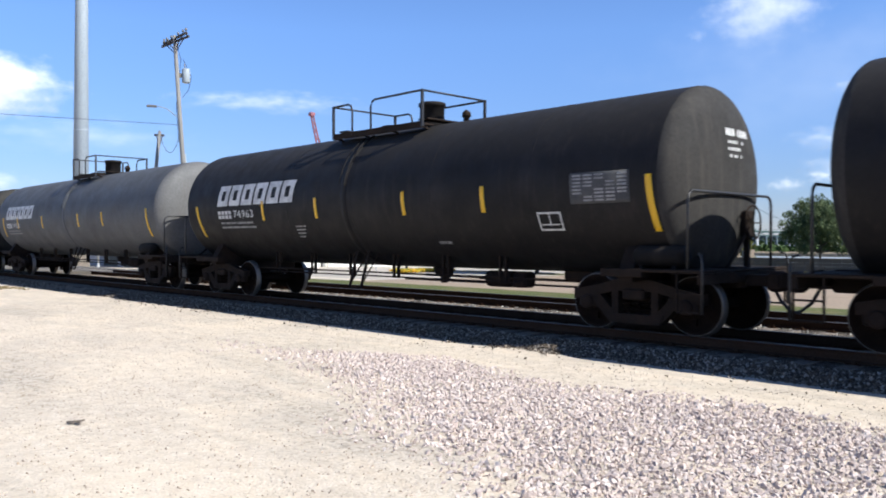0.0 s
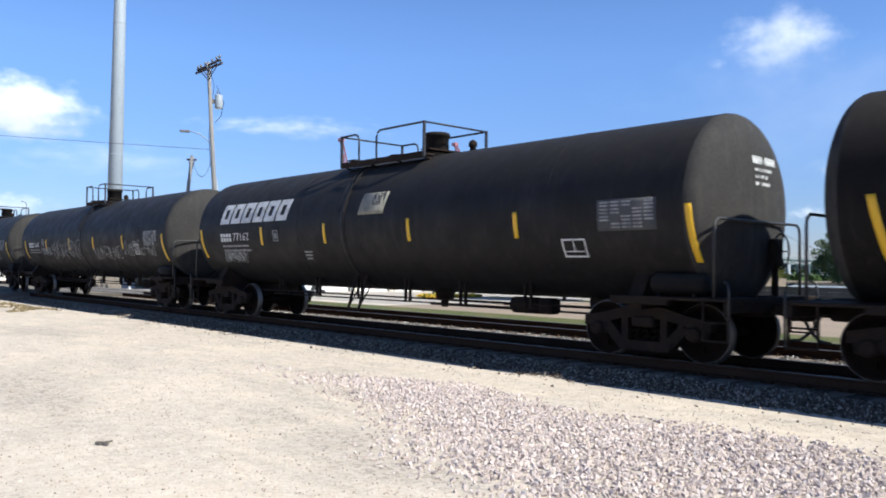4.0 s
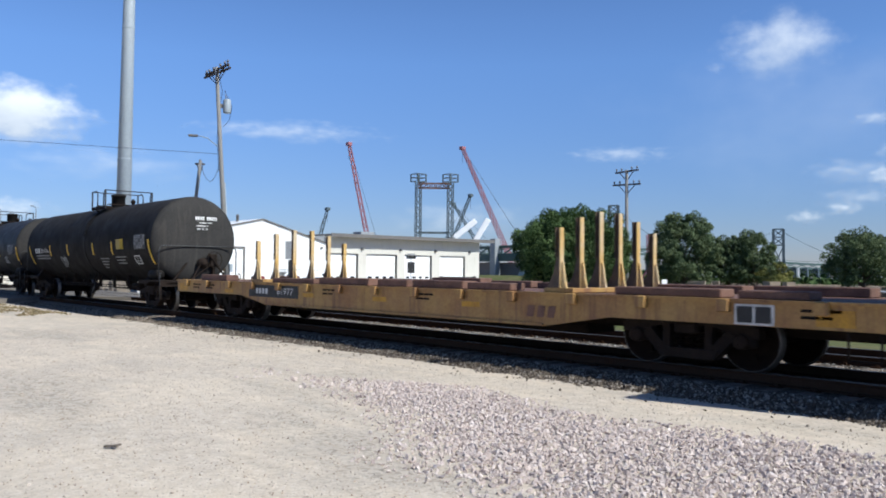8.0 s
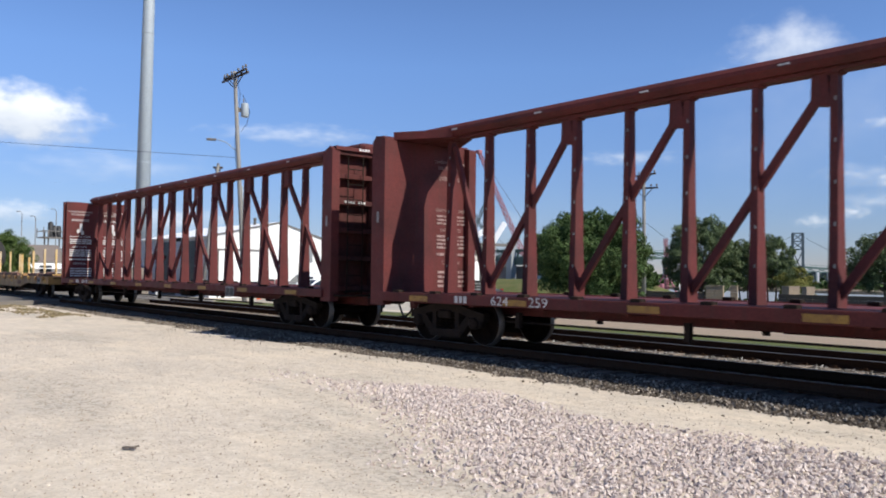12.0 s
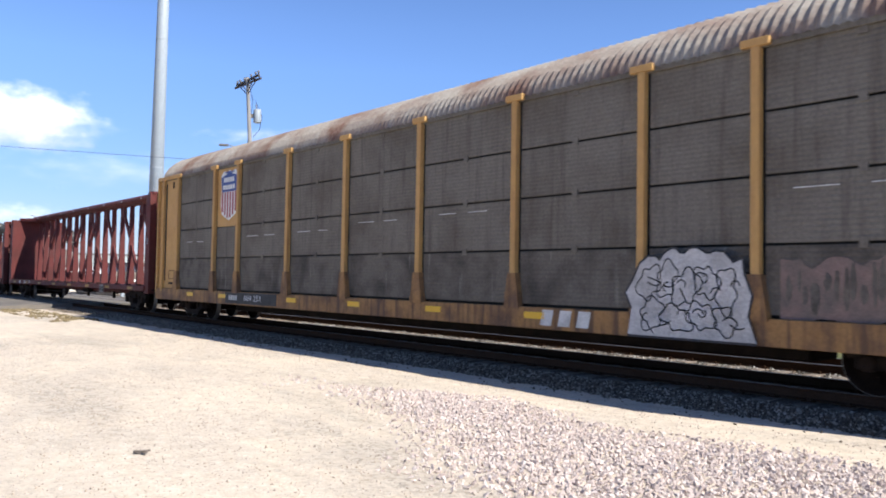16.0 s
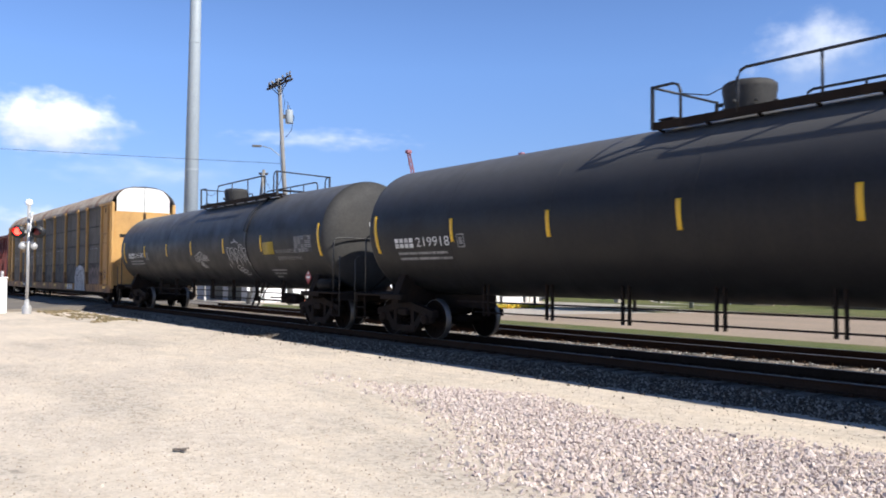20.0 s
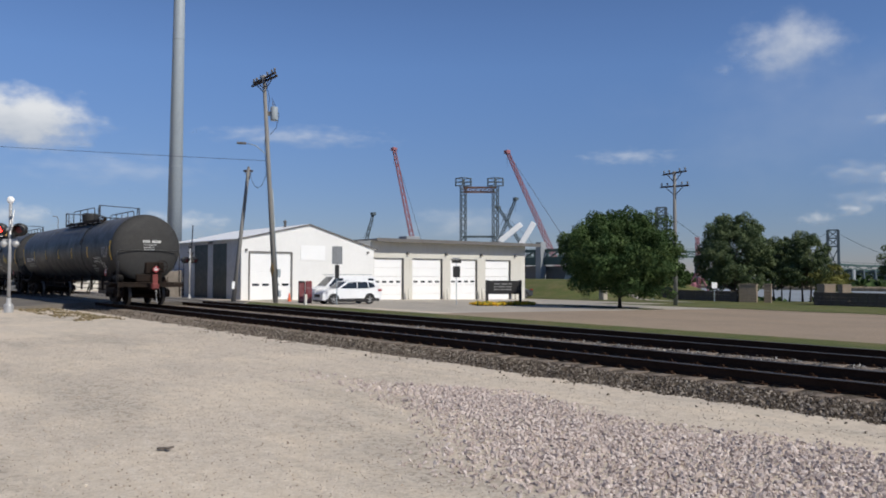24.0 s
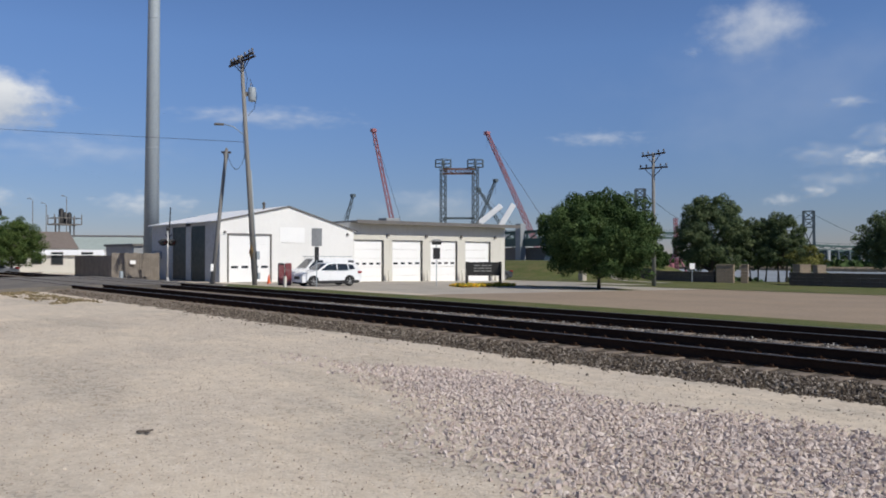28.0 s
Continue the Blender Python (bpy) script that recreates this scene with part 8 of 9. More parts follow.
# red vending machines, cone, flower bed with its dark sign
M_REDMACHINE = mat("red machine front", (0.22, 0.03, 0.035), 0.4, tint=(0.4, 0.38, 0.38), amount=0.4, scale=3, fine=20, bump=0.02)
vm = thing("newspaper_box", "red and black newspaper boxes on the verge", "newspaper box", "", (-52.5, 28.75, -0.4), 62)
for k in (0, 1):
    bx = part("box_body", Shape().box(-0.56 + k * 0.5, -0.08 + k * 0.5, -0.28, 0.28, 0, 1.62, 0.06), M_PANEL_BLACK if k == 0 else M_REDMACHINE, vm)
    part("box_front", Shape().box(-0.51 + k * 0.5, -0.13 + k * 0.5, -0.31, -0.282, 0.12, 1.48), M_REDMACHINE, bx)
ps = thing("marker_post", "short pale marker post in the grass", "post", "", (-49.2, 26.9, -0.42))
part("shaft", Shape().box(-0.09, 0.09, -0.09, 0.09, 0, 0.75, 0.02), M_CREAM, ps)
cone = thing("traffic_cone", "orange traffic cone by the garage door", "cone", "", (-56.75, 29.6, -0.45))
M_CONE = mat("orange plastic", (0.75, 0.12, 0.03), 0.5, fine=20, bump=0)
part("body", Shape().lathe([(0.04, 0.15), (0.7, 0.03), (0.71, 0)], "z", 14), M_CONE, cone)
part("foot", Shape().box(-0.2, 0.2, -0.2, 0.2, 0, 0.04), M_CONE, cone)
ms = thing("entrance_sign", "dark framed entrance sign in a flower bed", "sign", "", (-46.3, 42.8, -0.64), 62)
for k in (-1.35, 1.35):
    part("post", Shape().box(k - 0.1, k + 0.1, -0.1, 0.1, 0, 1.95, 0.02), M_PANEL_BLACK, ms)
pn = part("panel", Shape().box(-1.25, 1.25, -0.06, 0.06, 0.85, 1.9, 0.02), M_PANEL_BLACK, ms)
s = Shape()
r = random.Random(2)
for k in range(3):
    x = -0.8
    for w in words(r, 3, 0.5, 1.0, 1.5):
        s.box(x, x + w * 0.85, -0.07, -0.062, 1.6 - k * 0.22, 1.7 - k * 0.22)
        x += w
pieces("sign_line", s, M_STENCIL_DIM, pn)
M_FLOWER = stone_mat("mixed yellow flowers", (0.1, 0.14, 0.03), (0.6, 0.42, 0.04), (0.75, 0.4, 0.03))
stones("flower_bed", 900, (-47.2, -43.2, 38.6, 45.0), 0.13, M_FLOWER, "yellow and orange flowers round the sign", lambda x, y: ground_z(x, y) + 0.12, 8,
       lambda x, y: 1.0 if abs((x + 45.2) + (y - 41.8) * 0.12) < 0.8 else 0.0)

# rooftop tower and tall lamps of the works beyond the crossing
tw = thing("roof_tower", "dark steel platform tower of the works", "tower", "", (-150.0, 38.8, -0.5))
for dx, dy in ((-1.2, -1.2), (1.2, -1.2), (1.2, 1.2), (-1.2, 1.2)):
    part("leg", Shape().beam((dx, dy, 0), (dx, dy, 9.0), 0.2, 0.2), M_TRIM, tw)
part("platform", Shape().box(-2.2, 2.2, -2.2, 2.2, 7.6, 7.8), M_TRIM, tw)
s = Shape()
for dx, dy, h in ((-0.8, 0.2, 9.9), (0.1, -0.6, 10.5), (0.9, 0.5, 9.8)):
    s.lathe([(7.8, 0.45), (h - 0.3, 0.45), (h, 0.2), (h, 0)], "z", 12, (dx, dy, 0))
pieces("silo", s, M_PANEL_BLACK, tw)
s = Shape()
for a, b in (((-2.2, -2.2), (2.2, -2.2)), ((2.2, -2.2), (2.2, 2.2)), ((2.2, 2.2), (-2.2, 2.2)), ((-2.2, 2.2), (-2.2, -2.2))):
    s.beam((*a, 8.8), (*b, 8.8), 0.12, 0.12).beam((*a, 7.7), (*a, 9.4), 0.14, 0.14)
part("platform_rail", s, M_TRIM, tw)
for yaw, dist, top in ((77.35, 150, 11.4), (76.57, 150, 10.7), (75.39, 150, 12.0)):
    x, y = -math.sin(radians(yaw)) * dist, math.cos(radians(yaw)) * dist
    lp = thing("street_lamp", "tall thin lamp post with a short arm", "street lamp", "street lamps", (x, y, -0.5))
    part("post", Shape().tube([(0, 0, 0), (0, 0, top)], 0.09, 8, 0.06), M_TRIM, lp)
    part("arm", Shape().tube([(0, 0, top), (-0.05, -0.15, top + 0.3), (-0.15, -0.45, top + 0.4)], 0.05, 6), M_TRIM, lp)
    part("lamp_head", Shape().box(-0.35, -0.05, -0.8, -0.4, top + 0.33, top + 0.45, 0.04), M_TRIM, lp)


# ---- sky and distance ----
def cloud_pose(yaw, el, dist):
    d = Vector((-math.sin(radians(yaw)) * math.cos(radians(el)), math.cos(radians(yaw)) * math.cos(radians(el)), math.sin(radians(el))))
    p = Vector(EYE) + d * dist
    return Matrix.Translation(p) @ pose(0, 0, 0, 90 + el, 0, yaw)


def cloud_mat(name, seed, size, soft, dense, shade, torn=1.9):
    """A thin white cloud: torn edges by noise round an ellipse; grey on its underside."""
    m = bpy.data.materials.new(name)
    m.use_nodes = True
    nt = m.node_tree
    nt.nodes.clear()
    out = nt.nodes.new("ShaderNodeOutputMaterial")
    co = nt.nodes.new("ShaderNodeTexCoord")
    mp = nt.nodes.new("ShaderNodeMapping")
    mp.inputs["Scale"].default_value = (1 / size[0], 1 / size[1], 1)
    nt.links.new(co.outputs["Object"], mp.inputs[0])
    ln = nt.nodes.new("ShaderNodeVectorMath")
    ln.operation = "LENGTH"
    nt.links.new(mp.outputs[0], ln.inputs[0])
    mp2 = nt.nodes.new("ShaderNodeMapping")
    mp2.inputs["Location"].default_value = (seed * 3.1, seed * 1.7, seed)
    mp2.inputs["Scale"].default_value = (2.2 / size[1] * (size[1] / size[0]) ** 0.5, 2.2 / size[1], 1)
    nt.links.new(co.outputs["Object"], mp2.inputs[0])
    n = node(nt, "ShaderNodeTexNoise", Scale=1.0, Detail=6, Roughness=0.5)
    nt.links.new(mp2.outputs[0], n.inputs["Vector"])
    ma = nt.nodes.new("ShaderNodeMath")
    ma.operation = "MULTIPLY_ADD"
    ma.inputs[1].default_value = torn
    ma.inputs[2].default_value = -torn / 2
    nt.links.new(n.outputs["Fac"], ma.inputs[0])
    sub = nt.nodes.new("ShaderNodeMath")
    sub.operation = "SUBTRACT"
    nt.links.new(ma.outputs[0], sub.inputs[0])
    nt.links.new(ln.outputs["Value"], sub.inputs[1])
    cov = nt.nodes.new("ShaderNodeMapRange")
    cov.interpolation_type = "SMOOTHSTEP"
    cov.inputs[1].default_value, cov.inputs[2].default_value = -0.85, -0.85 + soft
    cov.inputs[4].default_value = dense
    nt.links.new(sub.outputs[0], cov.inputs[0])
    sep = nt.nodes.new("ShaderNodeSeparateXYZ")
    nt.links.new(mp.outputs[0], sep.inputs[0])
    ad = nt.nodes.new("ShaderNodeMath")
    ad.operation = "MULTIPLY_ADD"
    ad.inputs[1].default_value = 0.8
    nt.links.new(n.outputs["Fac"], ad.inputs[0])
    nt.links.new(sep.outputs[1], ad.inputs[2])
    col = mixed(nt, ramp(nt, ad.outputs[0], -0.1, 0.75), tuple(c * shade for c in (0.62, 0.68, 0.78)), (0.95, 0.97, 1.0))
    em = nt.nodes.new("ShaderNodeEmission")
    em.inputs["Strength"].default_value = 0.92
    nt.links.new(col, em.inputs["Color"])
    tr = nt.nodes.new("ShaderNodeBsdfTransparent")
    mx = nt.nodes.new("ShaderNodeMixShader")
    nt.links.new(cov.outputs[0], mx.inputs[0])
    nt.links.new(tr.outputs[0], mx.inputs[1])
    nt.links.new(em.outputs[0], mx.inputs[2])
    nt.links.new(mx.outputs[0], out.inputs["Surface"])
    return m


CLOUDS = []
DEG = math.tan(radians(1.0)) * 3000
# yaw and height at the start, half width and half height in degrees, softness, density, shade, look
for i, (yaw, el, w, h, soft, dense, shade, words_) in enumerate([
        (75.7, 9.7, 6.0, 2.4, 0.6, 0.93, 0.9, "bright white cumulus cloud"),
        (24.2, 14.9, 4.3, 2.6, 0.9, 0.58, 0.95, "soft white cumulus cloud"),
        (28.2, 13.7, 0.8, 0.5, 1.0, 0.14, 1.0, "small faint cloud"),
        (58.0, 9.6, 8.0, 1.0, 1.2, 0.44, 1.0, "thin white streak of cloud"),
        (70.0, 6.8, 9.0, 1.6, 1.5, 0.32, 1.0, "faint low haze cloud"),
        (34.5, 8.2, 4.5, 0.8, 1.2, 0.38, 1.0, "thin white streak of cloud"),
        (20.2, 6.6, 3.0, 1.0, 1.3, 0.42, 1.0, "soft white cloud low in the sky"),
        (19.4, 4.9, 3.4, 0.8, 1.3, 0.36, 1.0, "soft white cloud low in the sky"),
        (15.5, 7.6, 3.8, 1.2, 1.2, 0.6, 0.95, "white cloud at the edge of the sky"),
        (66.0, 3.4, 4.5, 1.2, 1.0, 0.55, 0.95, "white cloud behind the mast"),
        (76.0, 3.6, 4.0, 1.1, 1.0, 0.5, 0.95, "white cloud low over the works"),
        (46.0, 3.6, 6.0, 1.6, 1.4, 0.42, 1.0, "pale cloud behind the cranes"),
        (22.0, 10.5, 16.0, 8.0, 1.7, 0.2, 1.0, "faint wide veil of high cloud"),
        (20.4, 4.2, 1.5, 0.6, 1.0, 0.5, 0.95, "small soft cloud low in the sky"),
        (22.6, 3.7, 1.7, 0.6, 1.0, 0.42, 0.95, "small soft cloud low in the sky"),
        (17.6, 6.2, 2.4, 0.9, 0.9, 0.7, 0.95, "small white cloud low in the sky"),
        (18.6, 9.8, 1.8, 0.6, 1.1, 0.4, 1.0, "small faint cloud")]):
    pl = Shape().add([(-w * DEG * 1.9, -h * DEG * 1.9, 0), (w * DEG * 1.9, -h * DEG * 1.9, 0), (w * DEG * 1.9, h * DEG * 1.9, 0), (-w * DEG * 1.9, h * DEG * 1.9, 0)], [(0, 1, 2, 3)])
    cl = part("cloud", pl, cloud_mat("cloud", i + 1, (w * DEG * 1.1, h * DEG * 1.1), soft, dense, shade, 1.0 if i < 2 else 1.3), None)
    tagged(cl, words_, "cloud", "clouds")
    cl["kind"] = "structure"
    cl.visible_shadow = False
    cl.matrix_basis = cloud_pose(yaw, el, 3000)
    CLOUDS.append((cl, yaw, el, 3000 + i * 12))


def at(yaw, dist, z=0.0):
    return Vector((-math.sin(radians(yaw)) * dist, math.cos(radians(yaw)) * dist, z))


def up_at(el, dist):
    return 1.75 + math.tan(radians(el)) * dist


M_CRANE_RED = mat("red crane lattice", (0.34, 0.13, 0.15), 0.6, scale=0.5, fine=6, bump=0)
M_CRANE_GREY = mat("grey-green lattice", (0.08, 0.11, 0.125), 0.6, scale=0.5, fine=6, bump=0)
M_BRIDGE = mat("green bridge steel", (0.05, 0.1, 0.095), 0.6, scale=0.3, fine=4, bump=0)


def lattice(p, q, w, n, bar, taper=1.0):
    """A square lattice boom from p to q."""
    s = Shape()
    p, q = Vector(p), Vector(q)
    d = (q - p).normalized()
    a = d.cross(Vector((0.3, 0.9, 0.1))).normalized()
    b = d.cross(a)
    cs = [(1, 1), (1, -1), (-1, -1), (-1, 1)]

    def pt(k, i):
        t = i / n
        ww = w / 2 * (1 + (taper - 1) * t)
        return p.lerp(q, t) + a * cs[k][0] * ww + b * cs[k][1] * ww
    for k in range(4):
        s.beam(pt(k, 0), pt(k, n), bar, bar)
        for i in range(n):
            s.beam(pt(k, i), pt((k + 1) % 4, i + 1), bar * 0.6, bar * 0.6)
            s.beam(pt(k, i), pt((k + 1) % 4, i), bar * 0.6, bar * 0.6)
    return s


def crane(y0, e0, y1, e1, dist, width, label, material, n=18):
    p, q = at(y0, dist, up_at(e0, dist)), at(y1, dist, up_at(e1, dist))
    base = p + (p - q).normalized() * (p.z + 2.0) / max(0.2, ((q - p).normalized()).z) * 0.98
    c = thing("crawler_crane", label, "crane", "cranes", (base.x, base.y, -2.3))
    o = Vector((base.x, base.y, -2.3))
    part("boom", lattice(base - o + Vector((0, 0, 2.0)), q - o, width, n, width * 0.16, 0.6), material, c)
    s = Shape()
    s.box(-3, 3, -2.2, 2.2, 1.2, 4.2, 0.2)
    part("cab", s, material, c)
    part("crawler", Shape().box(-3.6, 3.6, -2.8, -1.4, 0, 1.2, 0.2).box(-3.6, 3.6, 1.4, 2.8, 0, 1.2, 0.2), M_STEEL, c)
    top = q - o
    part("jib_head", Shape().box(-0.8, 0.8, -0.8, 0.8, -0.6, 0.5, 0.1, Matrix.Translation(top)), material, c)
    s = Shape()
    side = (top - Vector((0, 0, 0)))
    back = Vector((-side.x, -side.y, 0)) * 0.35 + Vector((0, 0, 6))
    s.tube([tuple(top), tuple(back)], 0.06, 4)
    s.tube([tuple(top), tuple(top - Vector((0, 0, 5)))], 0.05, 4)
    part("hoist_line", s, M_RAILING, c)
    return c


crane(53.89, 2.64, 55.15, 8.91, 260, 1.35, "red lattice crane boom behind the garage", M_CRANE_RED)
crane(44.35, 2.48, 47.01, 8.74, 260, 1.35, "red lattice crane boom behind the garage", M_CRANE_RED)
crane(57.0, 2.6, 56.6, 4.3, 300, 1.2, "dark lattice crane boom far away", M_CRANE_GREY, 10)
crane(47.2, 3.2, 46.4, 5.4, 300, 1.2, "dark lattice crane boom far away", M_CRANE_GREY, 12)
crane(46.72, 3.2, 47.65, 4.8, 310, 1.2, "dark lattice crane boom far away", M_CRANE_GREY, 12)
for y0, e0, y1, e1 in ((47.7, 2.4, 46.0, 3.6), (46.1, 2.2, 45.1, 3.7)):
    p, q = at(y0, 190, up_at(e0, 190)), at(y1, 190, up_at(e1, 190))
    ex = thing("loader_arm", "white loading arm behind the garage roof", "loading arm", "", (p.x, p.y, -2.3))
    part("arm", Shape().beam((0, 0, p.z + 2.3 - 0.6), tuple(q - p + Vector((0, 0, p.z + 2.3))), 1.0, 1.3, c=0.1), M_DOOR, ex)
    part("stand", Shape().box(-1, 1, -1, 1, 0, p.z + 2.3, 0.1), M_GREYWALL, ex)

gd = 150
gan = thing("lift_gantry", "dark green lattice gantry with two towers", "gantry", "", (0, 0, 0))
for y in (50.15, 47.85):
    c0 = at(y, gd, -3)
    part("tower", lattice(c0, at(y, gd, up_at(6.3, gd)), 0.9, 18, 0.13), M_CRANE_GREY, gan)
    s = Shape()
    t = at(y, gd, up_at(6.3, gd))
    for z in (0.1, 0.8, 1.5):
        for a, b in (((-1, -1), (1, -1)), ((1, -1), (1, 1)), ((1, 1), (-1, 1)), ((-1, 1), (-1, -1))):
            s.beam(t + Vector((a[0], a[1], z)), t + Vector((b[0], b[1], z)), 0.13, 0.13)
    for a in ((-1, -1), (1, -1), (1, 1), (-1, 1)):
        s.beam(t + Vector((a[0], a[1], 0)), t + Vector((a[0], a[1], 1.5)), 0.2, 0.2)
    pieces("top_cage", s, M_CRANE_GREY, gan)
part("crossbeam", lattice(at(50.15, gd, up_at(6.05, gd)), at(47.85, gd, up_at(6.05, gd)), 0.9, 7, 0.17), M_RUST, gan, "rust-red lattice crossbeam")
part("lower_beam", Shape().beam(at(50.15, gd, up_at(2.7, gd)), at(47.85, gd, up_at(2.7, gd)), 0.3, 0.4), M_CRANE_GREY, gan)

# the long green bridge over the river
br = thing("river_bridge", "long green steel bridge over the river", "bridge", "", (0, 0, 0))
B0, B1 = at(52, 360, 0.0), at(10, 760, 0.0)


def deck_at(k):
    """A point of the deck: it climbs to the main span and falls to the far shore."""
    p = B0.lerp(B1, k)
    d = math.hypot(p.x, p.y)
    f = max(0.0, min(1.0, (math.degrees(math.atan2(-p.x, p.y)) - 23.0) / 12.0))
    f = f * f * (3 - 2 * f)
    p.z = 1.75 + 520 * math.tan(radians(0.62)) + (d * math.tan(radians(1.62)) - 520 * math.tan(radians(0.62))) * f
    return p


n = 60
s = Shape()
for i in range(n):
    for k in (0.0, -2.6):
        s.beam(deck_at(i / n) + Vector((0, 0, k)), deck_at((i + 1) / n) + Vector((0, 0, k)), 1.2, 1.1)
part("deck", s, M_BRIDGE, br)
for i in range(0, n, 4):
    t = Shape()
    for j in range(4):
        p, q = deck_at((i + j) / n), deck_at((i + j + 1) / n)
        t.beam(p, q - Vector((0, 0, 2.2)), 0.35, 0.35).beam(p - Vector((0, 0, 2.2)), q, 0.35, 0.35).beam(p, p + Vector((0, 0, 1.4)), 0.2, 0.2)
    t.beam(deck_at(i / n) + Vector((0, 0, 1.4)), deck_at((i + 4) / n) + Vector((0, 0, 1.4)), 0.2, 0.2)
    pieces("truss_bar", t, M_BRIDGE, br)
    p = deck_at(i / n)
    part("pier", Shape().box(p.x - 1.4, p.x + 1.4, p.y - 1.4, p.y + 1.4, -5, p.z - 2.4, 0.2), M_GREYWALL, br)


# trestle bents that carry the approach over the far shore
for i in range(22, 60):
    p = deck_at((i + 0.5) / n)
    e = (B1 - B0).normalized()
    sd = Vector((-e.y, e.x, 0)) * 3.5
    t = Shape()
    for k in (-1, 1):
        t.beam(p + sd * k * 1.3 + Vector((0, 0, -5 - p.z)), p + sd * k + Vector((0, 0, -2.5)), 1.0, 1.0)
    t.beam(p - sd * 1.25 + Vector((0, 0, 1 - p.z)), p + sd + Vector((0, 0, -3)), 0.5, 0.5).beam(p + sd * 1.25 + Vector((0, 0, 1 - p.z)), p - sd + Vector((0, 0, -3)), 0.5, 0.5)
    t.beam(p - sd + Vector((0, 0, -3)), p + sd + Vector((0, 0, -3)), 1.0, 1.0)
    part("trestle", t, M_CRANE_GREY, br)


def bridge_at(yaw):
    """Where the bridge crosses that line of sight."""
    d = at(yaw, 1.0)
    e = B1 - B0
    k = (B0.x * e.y - B0.y * e.x) / (d.x * e.y - d.y * e.x)
    return d * k


for yaw, el in ((25.57, 2.94), (36.3, 4.66)):
    p = bridge_at(yaw)
    dist = Vector((p.x, p.y)).length
    h = up_at(el, dist)
    w = dist * math.tan(radians(0.33))
    r = Vector((math.cos(radians(yaw)), math.sin(radians(yaw)), 0))
    s = Shape()
    for k in (-1, 1):
        s.beam(p + r * k * w + Vector((0, 0, -5)), p + r * k * w * 0.92 + Vector((0, 0, h)), 1.5, 1.5)
    levels = [h, h - w * 1.6, h - w * 3.2, 4]
    for z in levels:
        s.beam(p - r * w + Vector((0, 0, z)), p + r * w + Vector((0, 0, z)), 0.7, 0.7)
    for z0, z1 in zip(levels, levels[1:]):
        s.beam(p - r * w + Vector((0, 0, z0)), p + r * w + Vector((0, 0, z1)), 0.5, 0.5)
        s.beam(p + r * w + Vector((0, 0, z0)), p - r * w + Vector((0, 0, z1)), 0.5, 0.5)
    part("tower", s, M_CRANE_GREY, br, "dark green cross-braced bridge tower")
    s = Shape()
    e = (B1 - B0).normalized()
    for sg in (-1, 1):
        q = p + e * sg * dist * 0.18
        s.tube([(p.x, p.y, h)] + [tuple(p.lerp(q, i / 8) + Vector((0, 0, h + (8.5 - h) * (1 - (1 - i / 8) ** 2)))) for i in range(1, 9)], 0.11, 4)
    part("suspension_cable", s, M_BRIDGE, br)


# ---- trees ----
def leaf_mat(name, a, b, c):
    m = bpy.data.materials.new(name)
    m.use_nodes = True
    nt = m.node_tree
    bs = nt.nodes["Principled BSDF"]
    g = nt.nodes.new("ShaderNodeNewGeometry")
    col = mixed(nt, ramp(nt, g.outputs["Random Per Island"], 0.0, 0.6), a, b)
    col = mixed(nt, ramp(nt, g.outputs["Random Per Island"], 0.75, 1.0), col, c)
    # whole sprays of leaves are yellower or darker than others
    col = mixed(nt, ramp(nt, tex(nt, 0.9, (1, 1, 1), 3), 0.35, 0.65), mixed(nt, 1.0, col, (0.72, 0.8, 0.75), "MULTIPLY"), mixed(nt, 1.0, col, (1.3, 1.18, 1.05), "MULTIPLY"))
    nt.links.new(col, bs.inputs["Base Color"])
    bs.inputs["Roughness"].default_value = 0.7
    bs.inputs["Specular IOR Level"].default_value = 0.1
    return m


M_LEAF = leaf_mat("dark green leaves", (0.03, 0.058, 0.02), (0.053, 0.091, 0.033), (0.1, 0.147, 0.064))
# far park trees: distance haze is mixed into this green
M_LEAF_HAZY = leaf_mat("mid green leaves with haze", (0.072, 0.1, 0.052), (0.102, 0.138, 0.072), (0.145, 0.185, 0.1))
M_LEAF_YELLOW = leaf_mat("yellow-green leaves", (0.11, 0.12, 0.035), (0.17, 0.175, 0.055), (0.22, 0.22, 0.08))
M_LEAF_BRIGHT = leaf_mat("bright green leaves", (0.042, 0.072, 0.022), (0.075, 0.115, 0.036), (0.115, 0.16, 0.058))
M_BARK = mat("grey-brown bark", (0.11, 0.09, 0.07), 0.9, tint=(0.06, 0.05, 0.04), scale=2, fine=18, bump=0.4)


